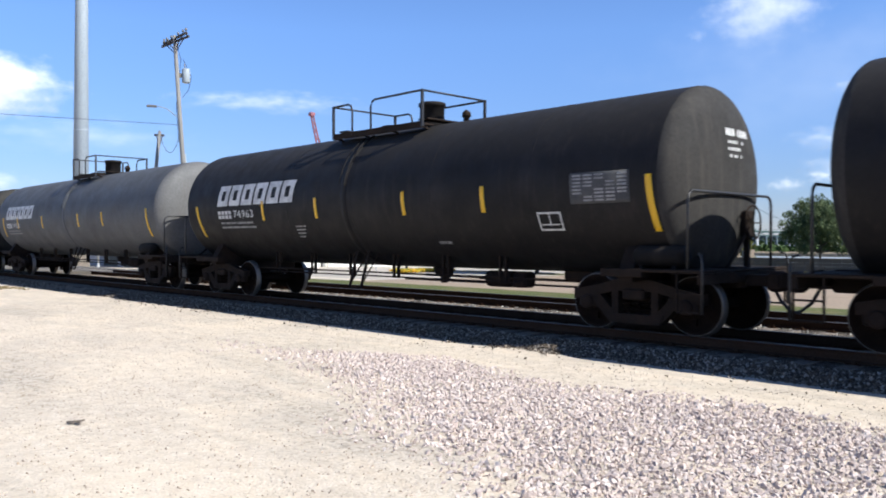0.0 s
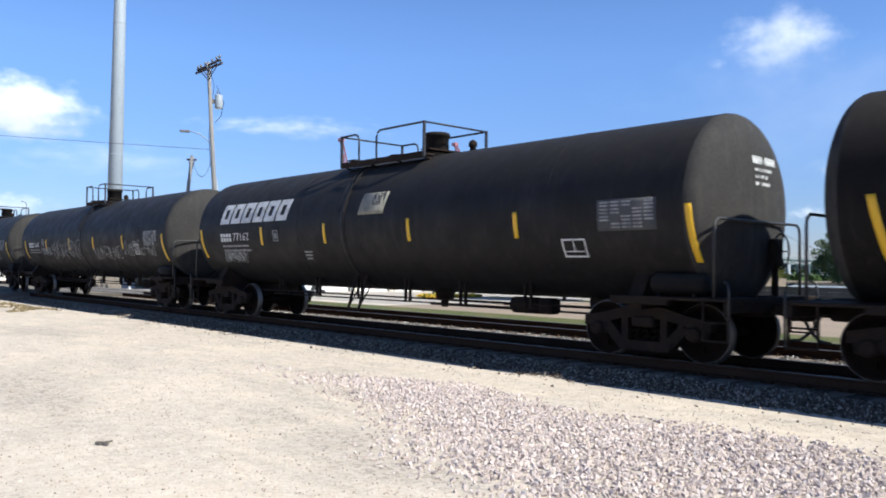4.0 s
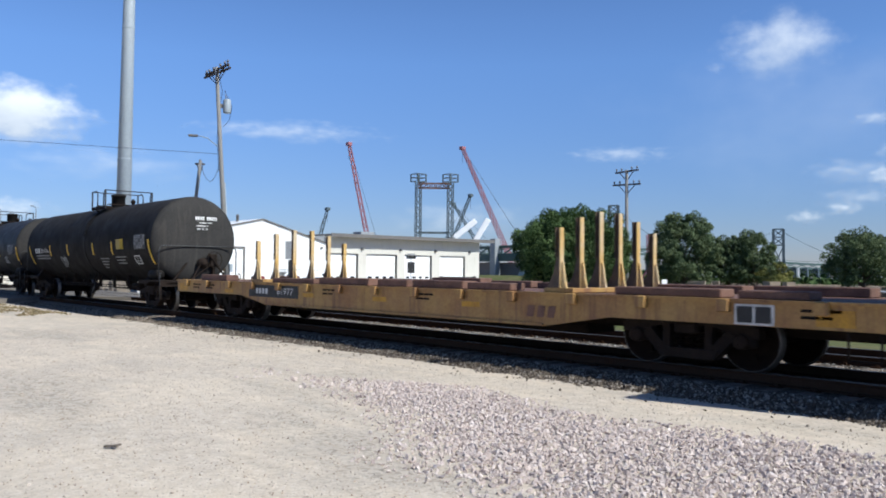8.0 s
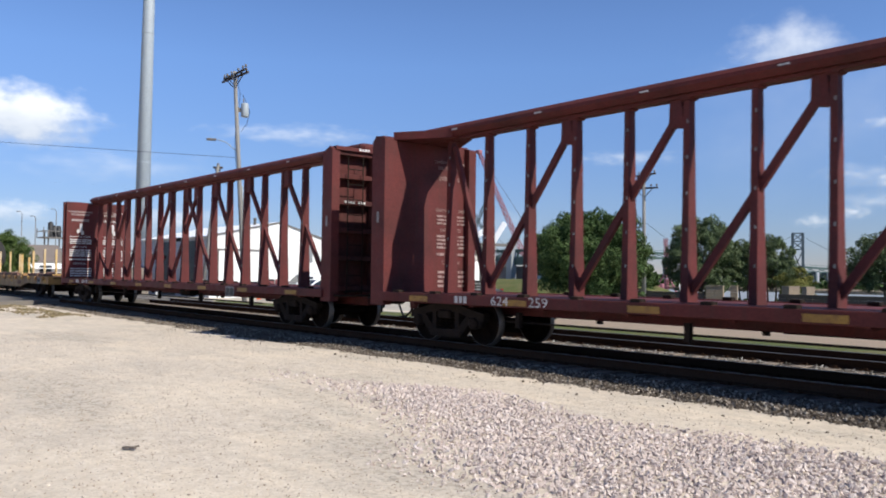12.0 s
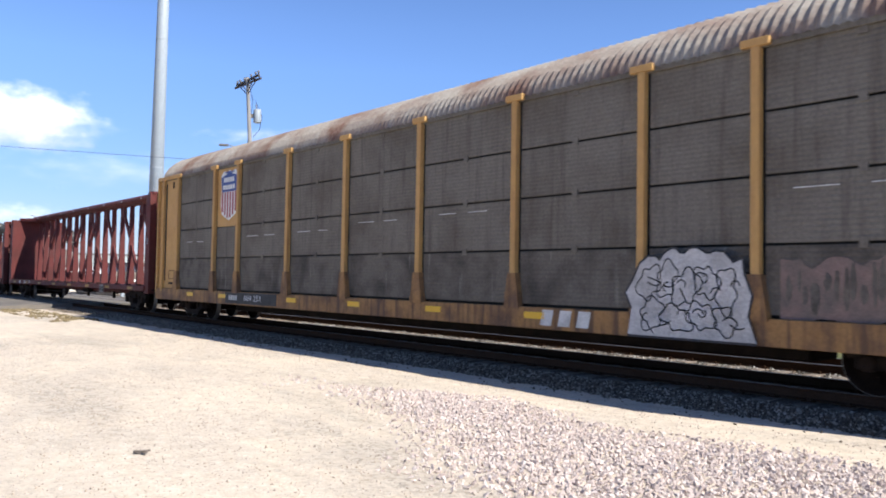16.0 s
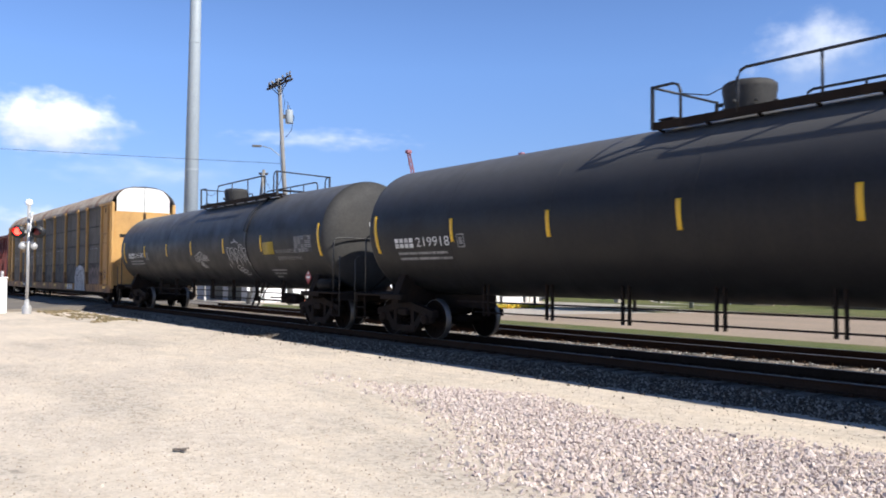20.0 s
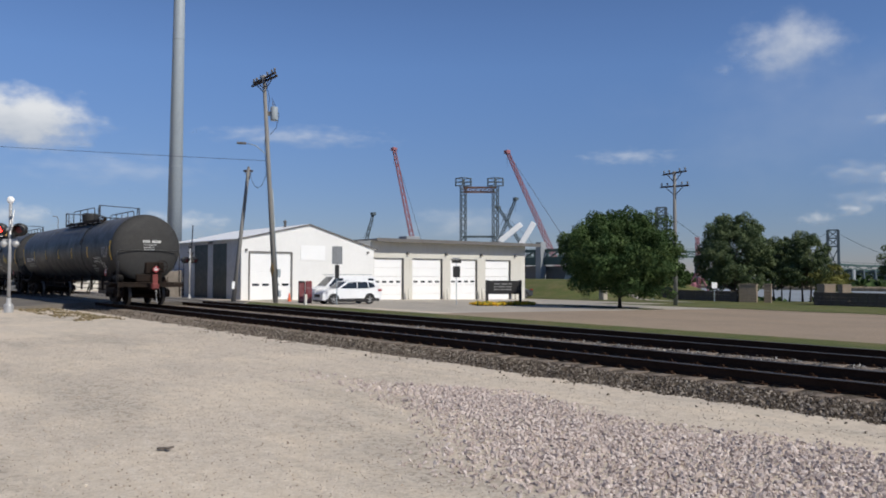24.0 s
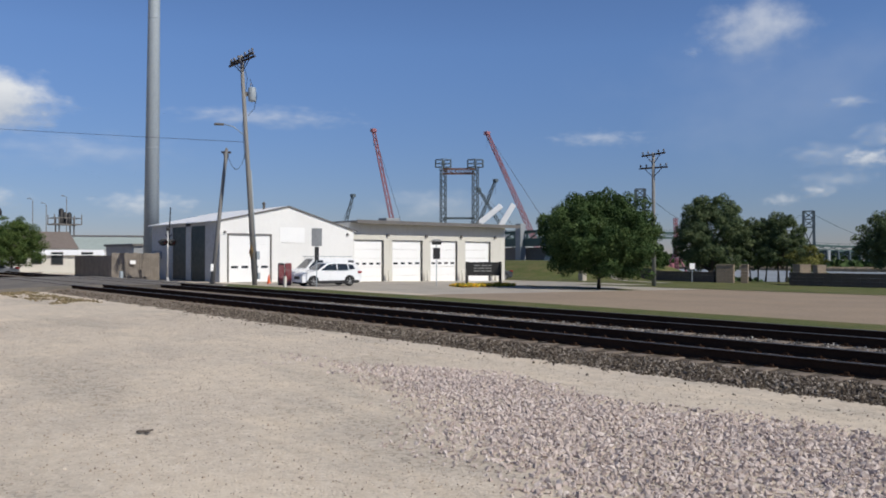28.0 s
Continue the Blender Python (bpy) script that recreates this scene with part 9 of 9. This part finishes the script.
def tree(x, y, z, height, width, trunk_h, leaves, size, seed, material, label, group="trees", blobs=16, stems=1):
    r = random.Random(seed)
    t = thing("tree", label, "tree", group, (x, y, z))
    s = Shape()
    cen = []
    ch = height - trunk_h
    for k in range(stems):
        ox = (k - (stems - 1) / 2) * width * 0.16
        top = Vector((ox * 1.6 + r.uniform(-0.2, 0.2), r.uniform(-0.2, 0.2), trunk_h + ch * 0.6))
        s.tube([(ox, 0, -0.1), (ox * 1.1, 0.03, trunk_h * 0.6), (ox * 1.3, 0.0, trunk_h + ch * 0.2), tuple(top)], height * 0.022 / stems ** 0.4, 8, 0.04)
    # a few large limbs, each with its lobe of foliage, and small clumps over every lobe
    lobes = max(6, blobs // 2)
    for i in range(lobes):
        u = (i + 0.5) / lobes
        a = i * 2.399 + r.uniform(-0.4, 0.4)
        w = width * r.uniform(0.13, 0.2)
        full = max(0.1, 1 - max(0.0, (u - 0.35) / 0.68) ** 2.3) ** 0.5 * (0.82 + 0.18 * min(1.0, u / 0.3))
        rr = max(0.0, width / 2 * full - w * 0.85) * r.uniform(0.8, 1.06)
        c = Vector((rr * math.cos(a), rr * math.sin(a), trunk_h + w * 0.6 + (ch - w * 1.6) * min(u, 0.93)))
        st = Vector((0, 0, trunk_h + ch * max(0.0, u * 0.45 - 0.05)))
        s.tube([tuple(st), tuple(st.lerp(c, 0.5) + Vector((0, 0, -0.1))), tuple(c)], height * 0.01, 5, 0.015)
        cen.append((c, w * 0.72))
        for k in range(11):
            d = Vector((r.gauss(0, 1), r.gauss(0, 1), r.gauss(0.25, 0.8))).normalized()
            cw2 = w * r.uniform(0.26, 0.44)
            q = c + d * (w * r.uniform(0.8, 1.05))
            q.z = max(q.z, trunk_h + cw2 * 0.3)
            cen.append((q, cw2))
    cen.append((Vector((0, 0, trunk_h + ch * 0.45)), width * 0.3))
    part("trunk", s, M_BARK, t, "bark trunk with limbs")
    rn = np.random.RandomState(seed)
    ws = np.array([c[1] ** 2 for c in cen])
    pick = rn.choice(len(cen), leaves, p=ws / ws.sum())
    cc = np.array([tuple(c[0]) for c in cen])[pick]
    cw = np.array([c[1] for c in cen])[pick]
    d = rn.normal(size=(leaves, 3))
    d /= np.linalg.norm(d, axis=1)[:, None]
    lump = np.array([noise.noise(Vector(v) * 2.6) for v in d]) * 0.3
    p = cc + d * (cw * (0.62 + 0.42 * rn.rand(leaves) ** 0.6 + lump))[:, None] * np.array([1, 1, 0.85])
    keep = p[:, 2] > trunk_h * 0.75
    p, d = p[keep], d[keep]
    n = len(p)
    # leaves lie mostly along the crown's surface, with a loose tilt
    nrm = d + rn.normal(size=(n, 3)) * 0.4
    nrm /= np.linalg.norm(nrm, axis=1)[:, None]
    a = np.cross(nrm, rn.normal(size=(n, 3)))
    a /= np.linalg.norm(a, axis=1)[:, None]
    b = np.cross(nrm, a)
    k = (size * (0.6 + 0.8 * rn.rand(n)))[:, None]
    v = np.stack([p - a * k * 0.5, p - b * k * 0.3 + nrm * k * 0.06, p + a * k * 0.5, p + b * k * 0.3 + nrm * k * 0.06], 1).reshape(-1, 3)
    me = bpy.data.meshes.new("crown")
    me.from_pydata(v.tolist(), [], [(4 * i, 4 * i + 1, 4 * i + 2, 4 * i + 3) for i in range(n)])
    me.materials.append(material)
    part("crown", me, None, t, "dense crown of small leaves")
    return t


tree(-38.42, 47.2, -0.7, 7.6, 9.9, 0.8, 120000, 0.16, 1, M_LEAF, "broad round dark green tree on the grass", blobs=56)
tree(-54.2, 88.3, -1.3, 11.0, 9.4, 1.0, 56000, 0.21, 2, M_LEAF_HAZY, "tall dark green park tree", blobs=52)
tree(-50.8, 93.0, -1.4, 8.2, 6.0, 1.6, 24000, 0.19, 3, M_LEAF_HAZY, "green park tree with several stems", blobs=44, stems=3)
tree(-48.1, 93.8, -1.4, 8.8, 6.0, 1.6, 26000, 0.19, 4, M_LEAF_HAZY, "green park tree with several stems", blobs=44, stems=2)
tree(-34.4, 91.6, -1.4, 8.4, 8.0, 1.8, 30000, 0.2, 5, M_LEAF_HAZY, "wide green park tree by the wall", blobs=44)
tree(-25.5, 90.0, -1.4, 8.0, 8.0, 1.8, 24000, 0.2, 6, M_LEAF_HAZY, "wide green park tree by the wall", blobs=40)
tree(-39.5, 82.0, -1.2, 4.4, 4.8, 0.2, 12000, 0.13, 7, M_LEAF_YELLOW, "yellow-green bush behind the wall", "bushes", 8)
tree(-83.2, 16.9, -0.4, 5.9, 6.6, 1.2, 40000, 0.13, 8, M_LEAF_BRIGHT, "green street tree beyond the crossing", blobs=40)
tree(-66.0, 92.0, -1.4, 5.0, 6.0, 1.0, 12000, 0.28, 9, M_LEAF, "dark park tree behind the lawn", blobs=14)

# far woods along the river
def far_woods(name, label, pts, h, seed, leaves, size=2.2):
    rn = np.random.RandomState(seed)
    out = []
    for (p, q) in zip(pts, pts[1:]):
        p, q = Vector(p), Vector(q)
        for i in range(leaves):
            c = p.lerp(q, rn.rand())
            hh = h * (0.55 + 0.45 * noise.noise((c.x * 0.04, c.y * 0.04, seed)))
            z = c.z + hh * rn.rand() ** 0.7
            e = np.array(Euler(rn.uniform(0, 6.3, 3)).to_matrix())
            k = size * (0.5 + rn.rand())
            out.append(np.array([[-0.5, 0, 0], [0, -0.5, 0.1], [0.5, 0, 0], [0, 0.5, 0.1]]) * k @ e.T + np.array([c.x + rn.normal() * size * 1.4, c.y + rn.normal() * size * 1.4, z]))
    v = np.concatenate(out)
    me = bpy.data.meshes.new(name)
    me.from_pydata(v.tolist(), [], [(4 * i, 4 * i + 1, 4 * i + 2, 4 * i + 3) for i in range(len(out))])
    me.materials.append(M_LEAF)
    return tagged(new(name, me), label, "woods", kind="stuff")


setting("far_bank", Shape().box(-330, 260, 224, 300, -3.0, -1.2, 0.4), M_DIRT, "low far bank of the river", "river bank")
far_woods("far_woods", "low dark woods on the far river bank", [(-330, 232, -1.2), (-120, 236, -1.2), (-20, 232, -1.2), (200, 240, -1.2)], 1.5, 3, 2600)
far_woods("bank_shrubs", "low dark shrubs along the near river bank", [(-84, 99, -2.2), (-56, 101, -2.2)], 1.7, 8, 2600, 0.6)
far_woods("bank_shrubs", "low dark shrubs along the near river bank", [(-49, 100, -2.2), (-43, 101, -2.2)], 2.4, 9, 600, 0.6)
far_woods("far_woods", "dark woods behind the river bank", [(-700, 500, -2), (-420, 860, -2), (0, 900, -2), (300, 900, -2)], 12, 5, 4200, 3.4)

# ---- park walls ----
M_WALLSTONE = mat("tan block wall", (0.34, 0.27, 0.2), 0.85, tint=(0.26, 0.2, 0.15), scale=0.8, fine=8, bump=0.2)
M_WALLDARK = mat("dark brown block wall", (0.12, 0.095, 0.08), 0.85, tint=(0.17, 0.13, 0.1), scale=0.8, fine=8, bump=0.2)


def park_wall(x0, y0, x1, y1, z0, z1, material, label, thick=0.5):
    w = thing("park_wall", label, "wall", "park walls", (0, 0, 0))
    p, q = Vector((x0, y0, 0)), Vector((x1, y1, 0))
    n = max(1, int((q - p).length / 0.8))
    rows = max(1, int((z1 - z0) / 0.3))
    s = Shape()
    for j in range(rows):
        za, zb = z0 + (z1 - z0) * j / rows, z0 + (z1 - z0) * (j + 1) / rows - 0.02
        for i in range(n):
            a, b = p.lerp(q, i / n), p.lerp(q, (i + 0.97) / n)
            s.beam((a.x, a.y, (za + zb) / 2), (b.x, b.y, (za + zb) / 2), thick, zb - za)
    part("block_course", s, material, w)
    part("coping", Shape().beam((x0, y0, z1 + 0.03), (x1, y1, z1 + 0.03), thick + 0.1, 0.1), material, w)
    return w


park_wall(-48.9, 80.6, -47.2, 81.3, -1.3, 0.75, M_WALLSTONE, "tan block gate pier", 0.9)
park_wall(-46.9, 82.2, -46.2, 82.5, -1.3, 0.78, M_WALLSTONE, "narrow tan block gate pier", 0.7)
park_wall(-60.5, 82.0, -49.2, 80.8, -1.3, -0.1, M_WALLDARK, "low dark brown block wall")
park_wall(-39.5, 80.2, -38.4, 79.6, -1.3, 0.85, M_WALLSTONE, "tan block gate pier", 1.2)
park_wall(-37.0, 79.0, -36.3, 78.6, -1.3, 0.83, M_WALLSTONE, "narrow tan block gate pier", 0.9)
park_wall(-38.9, 77.4, -20.0, 79.0, -1.3, 0.05, M_WALLDARK, "low dark brown block wall")


# ---- parked vehicles ----
M_CARWHITE = mat("white car paint", (0.78, 0.79, 0.8), 0.3, tint=(0.76, 0.77, 0.78), scale=0.5, fine=5, bump=0, vary=0.0)
M_CARSILVER = mat("silver car paint", (0.2, 0.21, 0.225), 0.3, 0.4, scale=0.5, fine=5, bump=0, vary=0.0)
M_CARDARK = mat("dark grey car paint", (0.07, 0.075, 0.085), 0.3, 0.3, scale=0.5, fine=5, bump=0, vary=0.0)
M_TYRE = mat("black tyre rubber", (0.02, 0.02, 0.02), 0.85, fine=30, bump=0.1)
M_HEADLAMP = plain("clear headlamp", (0.6, 0.62, 0.65), 0.15)
M_TAIL = plain("red tail lamp", (0.3, 0.01, 0.01), 0.25)


def vehicle(name, label, x, y, z, rz, prof, glass, width, wheels, paint, screens=(), rack=False, wheel_r=0.36):
    """A car from its side outline (x forward is -x), with tucked-in sides, glass, wheels and lamps."""
    c = thing(name, label, "car", "parked vehicles", (x, y, z), rz)
    zs = [p[1] for p in prof]
    belt = 1.0
    n = len(prof)
    s, vs = Shape(), []
    for k in (-1, 1):
        for px, pz in prof:
            tuck = 1.0 if pz < belt else 1.0 - 0.16 * (pz - belt) / max(0.01, max(zs) - belt)
            vs.append((px, k * width / 2 * tuck, pz))
    s.add(vs, [tuple(range(n)), tuple(range(2 * n - 1, n - 1, -1))] + [(i, n + i, n + (i + 1) % n, (i + 1) % n) for i in range(n)])
    part("body", s, paint, c)
    for gl in glass:
        for k in (-1, 1):
            s = Shape()
            q = []
            for px, pz in gl:
                tuck = 1.0 if pz < belt else 1.0 - 0.16 * (pz - belt) / max(0.01, max(zs) - belt)
                q.append((px, k * (width / 2 * tuck + 0.006), pz))
            s.add(q, [tuple(range(len(q)))])
            part("side_window", s, M_GLASS, c)
    for wx in wheels:
        for k in (-1, 1):
            y0, y1 = k * (width / 2 - 0.2), k * (width / 2 + 0.01)
            w = part("wheel", Shape().lathe([(y0, 0.0), (y0, wheel_r - 0.03), (y0 * 0.9 + y1 * 0.1, wheel_r), (y0 * 0.1 + y1 * 0.9, wheel_r), (y1, wheel_r - 0.04), (y1, wheel_r * 0.66)], "y", 22, (wx, 0, wheel_r)), M_TYRE, c)
            # alloy rim: a bright ring and five spokes over a dark well
            s = Shape().lathe([(y1, wheel_r * 0.66), (y1 - 0.01 * k, wheel_r * 0.74), (y1 - 0.03 * k, wheel_r * 0.6)], "y", 22, (wx, 0, wheel_r))
            s.lathe([(y1, 0.0), (y1, 0.06), (y1 - 0.03 * k, 0.07)], "y", 12, (wx, 0, wheel_r))
            for q in range(5):
                a = q * math.tau / 5 + 0.3
                e = (wx + wheel_r * 0.66 * math.cos(a), y1 - 0.015 * k, wheel_r + wheel_r * 0.66 * math.sin(a))
                s.beam((wx, y1 - 0.015 * k, wheel_r), e, 0.07, 0.03)
            s.slot = 1
            s.lathe([(y1 - 0.06 * k, wheel_r * 0.66), (y1 - 0.06 * k, 0.0)], "y", 16, (wx, 0, wheel_r))
            part("rim", s, (M_SILVER, M_TYRE), w, "bright alloy rim with five spokes")
            arch = [(wx + (wheel_r + 0.07) * math.cos(t), k * (width / 2 + 0.004), wheel_r + (wheel_r + 0.07) * math.sin(t)) for t in [i * math.pi / 10 for i in range(11)]]
            part("wheel_arch", Shape().add(arch, [tuple(range(11))]), M_TYRE, c)
    x0, x1 = min(p[0] for p in prof), max(p[0] for p in prof)
    s = Shape()
    for k in (-1, 1):
        s.box(x0 + 0.02, x0 + 0.35, *sorted((k * (width / 2 - 0.36), k * (width / 2 + 0.008))), 0.72, 0.88, 0.03)
    pieces("headlamp", s, M_HEADLAMP, c)
    s = Shape()
    for k in (-1, 1):
        s.box(x1 - 0.3, x1 + 0.008, *sorted((k * (width / 2 - 0.3), k * (width / 2 + 0.008))), 0.92, 1.08, 0.03)
    pieces("tail_lamp", s, M_TAIL, c)
    part("grille", Shape().box(x0 - 0.01, x0 + 0.1, -0.5, 0.5, 0.5, 0.72, 0.02), M_PANEL_BLACK, c)
    s = Shape()
    for k in (-1, 1):
        s.box(x0 + 0.3, x1 - 0.2, *sorted((k * (width / 2 - 0.05), k * (width / 2 + 0.012))), 0.2, 0.42, 0.02)
    pieces("sill_trim", s, M_PANEL_BLACK, c)
    tall = max(zs)
    for (xa, za), (xb, zb) in screens:
        ta, tb = 1.0 - 0.16 * max(0, za - belt) / (tall - belt), 1.0 - 0.16 * max(0, zb - belt) / (tall - belt)
        wa, wb = width / 2 * ta - 0.08, width / 2 * tb - 0.1
        nx, nz = (za - zb), (xb - xa)
        ln = math.hypot(nx, nz) * (1 if nz > 0 else -1)
        ox, oz = nx / ln * 0.008, nz / ln * 0.008
        part("windscreen", Shape().add([(xa + ox, -wa, za + oz), (xa + ox, wa, za + oz), (xb + ox, wb, zb + oz), (xb + ox, -wb, zb + oz)], [(0, 1, 2, 3)]), M_GLASS, c)
    if rack:
        s = Shape()
        for k in (-0.6, 0.6):
            s.tube([(x0 + 1.4, k, max(zs) + 0.12), (x1 - 0.2, k, max(zs) + 0.12)], 0.025, 6)
        for k in range(3):
            xx = x0 + 1.6 + k * (x1 - x0 - 2.0) / 2
            s.tube([(xx, -0.85, max(zs) + 0.12), (xx, 0.85, max(zs) + 0.12)], 0.025, 6)
            s.tube([(xx, -0.6, max(zs) - 0.02), (xx, -0.6, max(zs) + 0.12)], 0.02, 5).tube([(xx, 0.6, max(zs) - 0.02), (xx, 0.6, max(zs) + 0.12)], 0.02, 5)
        part("roof_rack", s, M_MONO, c)
    return c


suv = [(-2.36, 0.3), (2.3, 0.3), (2.38, 0.55), (2.36, 1.0), (2.05, 1.55), (1.75, 1.7), (0.6, 1.74), (-0.35, 1.66), (-1.15, 1.12), (-2.1, 0.98), (-2.36, 0.75)]
suv_glass = [[(-0.95, 1.14), (-0.3, 1.56), (0.35, 1.62), (0.35, 1.14)], [(0.42, 1.14), (0.42, 1.62), (1.2, 1.6), (1.3, 1.16)], [(1.38, 1.18), (1.3, 1.58), (1.7, 1.52), (1.85, 1.25)]]
vehicle("parked_suv", "white sport utility vehicle parked before the garages", -50.43, 31.0, -0.44, 84, suv, suv_glass, 1.9, (-1.5, 1.38), M_CARWHITE, (((-1.1, 1.16), (-0.4, 1.62)), ((2.3, 1.1), (2.08, 1.5))))
van = [(-2.7, 0.3), (2.6, 0.3), (2.7, 0.6), (2.66, 1.9), (2.4, 2.08), (-0.9, 2.08), (-1.75, 1.25), (-2.6, 1.05), (-2.72, 0.7)]
vehicle("parked_van", "white van with a roof rack behind the other car", -55.6, 33.6, -0.5, 84, van, [[(-1.5, 1.28), (-0.9, 1.9), (-0.2, 1.9), (-0.2, 1.28)], [(2.0, 1.28), (2.0, 1.9), (2.5, 1.88), (2.55, 1.28)]], 1.95, (-1.75, 1.7), M_CARWHITE, (((-1.7, 1.3), (-0.95, 2.02)),), True)
sed = [(-2.3, 0.3), (2.3, 0.3), (2.35, 0.8), (2.2, 0.98), (1.6, 1.02), (0.9, 1.42), (-0.35, 1.43), (-1.05, 0.98), (-2.15, 0.86), (-2.35, 0.65)]
sed_glass = [[(-0.85, 1.0), (-0.3, 1.36), (0.25, 1.37), (0.25, 1.0)], [(0.32, 1.0), (0.32, 1.37), (0.85, 1.35), (1.3, 1.02)]]
vehicle("parked_car", "silver sedan on the street beyond the crossing", -82.5, 15.0, -0.4, 82, sed, sed_glass, 1.8, (-1.4, 1.4), M_CARSILVER, (((-1.0, 1.02), (-0.4, 1.4)), ((1.5, 1.08), (0.95, 1.4))))
vehicle("parked_car", "dark grey sedan behind the low garage", -67.2, 63.3, -0.98, 75, sed, sed_glass, 1.8, (-1.4, 1.4), M_CARDARK)


# ---- grassy bank, bridge foot and riverside machines beside the garage ----
def bank_z(x, y):
    u = max(0.0, min(1.0, (x + 57.5) / -11.0))
    v = max(0.0, min(1.0, (y - 65.0) / 12.0))
    return ground_z(x, y) + 0.05 + 2.3 * u * u * (3 - 2 * u) * v * v * (3 - 2 * v)


setting("grass_slope", sheet_mesh(axis([(-92, -50, 30)]), axis([(64.5, 95, 20)]), bank_z), M_GRASS, "mown grass bank that rises to the bridge foot", "grass bank")
s = Shape()
for i in range(9):
    x, y = -66 + i * 2.0, 79.0 - i * 1.1
    x2, y2 = -66 + (i + 1) * 2.0, 79.0 - (i + 1) * 1.1
    s.add([(x, y, bank_z(x, y) + 0.03), (x2, y2, bank_z(x2, y2) + 0.03), (x2 + 0.5, y2 + 1.3, bank_z(x2 + 0.5, y2 + 1.3) + 0.03), (x + 0.5, y + 1.3, bank_z(x + 0.5, y + 1.3) + 0.03)], [(0, 1, 2, 3)])
setting("bank_path", s, M_CONCRETE, "pale path down the grass bank", "path")
ab = thing("bridge_abutment", "dark bridge foot with green girders and a concrete post", "bridge abutment", "", (-92.0, 92.0, -0.5))
part("wall", Shape().box(-9, 14, 0, 1.2, 0, 3.6), M_TRIM, ab)
part("girder", Shape().beam((-9, -0.5, 4.3), (16, -0.5, 4.5), 0.8, 1.2), M_BRIDGE, ab)
part("upper_girder", Shape().beam((-9, -0.5, 6.0), (16, -0.5, 6.2), 0.4, 0.4), M_BRIDGE, ab)
s = Shape()
for i in range(9):
    x = -8 + i * 2.8
    s.beam((x, -0.5, 4.6), (x, -0.5, 6.1), 0.25, 0.25).beam((x, -0.5, 4.7), (x + 2.8, -0.5, 6.1), 0.18, 0.18)
part("girder_web", s, M_BRIDGE, ab)
part("column", Shape().box(1.6, 2.8, -1.6, -0.4, 0, 7.4, 0.05), M_GREYWALL, ab)
part("green_screen", Shape().sheet([(7.0, 0.3), (11.0, 0.3), (10.4, 3.4), (8.4, 3.4)], -1.4, -1.2), M_GREENROOF, ab)
rc = thing("river_hoist", "red dredging hoist on the river", "hoist", "", tuple(at(34.0, 160, -2.4)))
part("hull", Shape().box(-3.0, 3.0, -2, 2, 0, 1.2, 0.2), M_CRANE_RED, rc)
part("mast", lattice((0.5, 0, 1.0), (0.2, 0, 11.5), 0.5, 14, 0.1), M_CRANE_RED, rc)
part("cabin", Shape().box(-2.2, -0.6, -1.2, 1.2, 1.2, 2.8, 0.1), M_CRANE_RED, rc)
part("frame", Shape().beam((-2.5, 0, 1.2), (0.3, 0, 5.0), 0.25, 0.25).beam((2.6, 0, 1.2), (0.4, 0, 5.0), 0.25, 0.25), M_CRANE_RED, rc)
cp = thing("concrete_post", "short thick concrete post on the lawn", "post", "", (-58.2, 68.7, -1.05))
part("shaft", Shape().box(-0.35, 0.35, -0.35, 0.35, 0, 2.0, 0.05), M_CONCRETE, cp)
part("cap", Shape().box(-0.42, 0.42, -0.42, 0.42, 2.0, 2.12, 0.03), M_CONCRETE, cp)



# ---- what moves ----
def motions():
    rows = [0.0, 0.5] + [float(k) for k in range(1, 28)] + [27.5, 28.0]
    for car, mid in CARS:
        walk(car, [(t, pose(mid - train_way(t), TRACK_Y, RAIL_Z)) for t in rows])
    n = 420
    turns = [(28.0 * i / n, -math.degrees(train_way(28.0 * i / n) / 0.457)) for i in range(n + 1)]
    for w, d in WHEELSETS:
        walk(w, [(t, pose(d, 0, 0.457, 0, a, 0)) for t, a in turns])
    for cloud, yaw, el, dist in CLOUDS:
        walk(cloud, [(t, cloud_pose(yaw + 0.163 * t, el, dist)) for t in (0.0, 14.0, 28.0)])


motions()
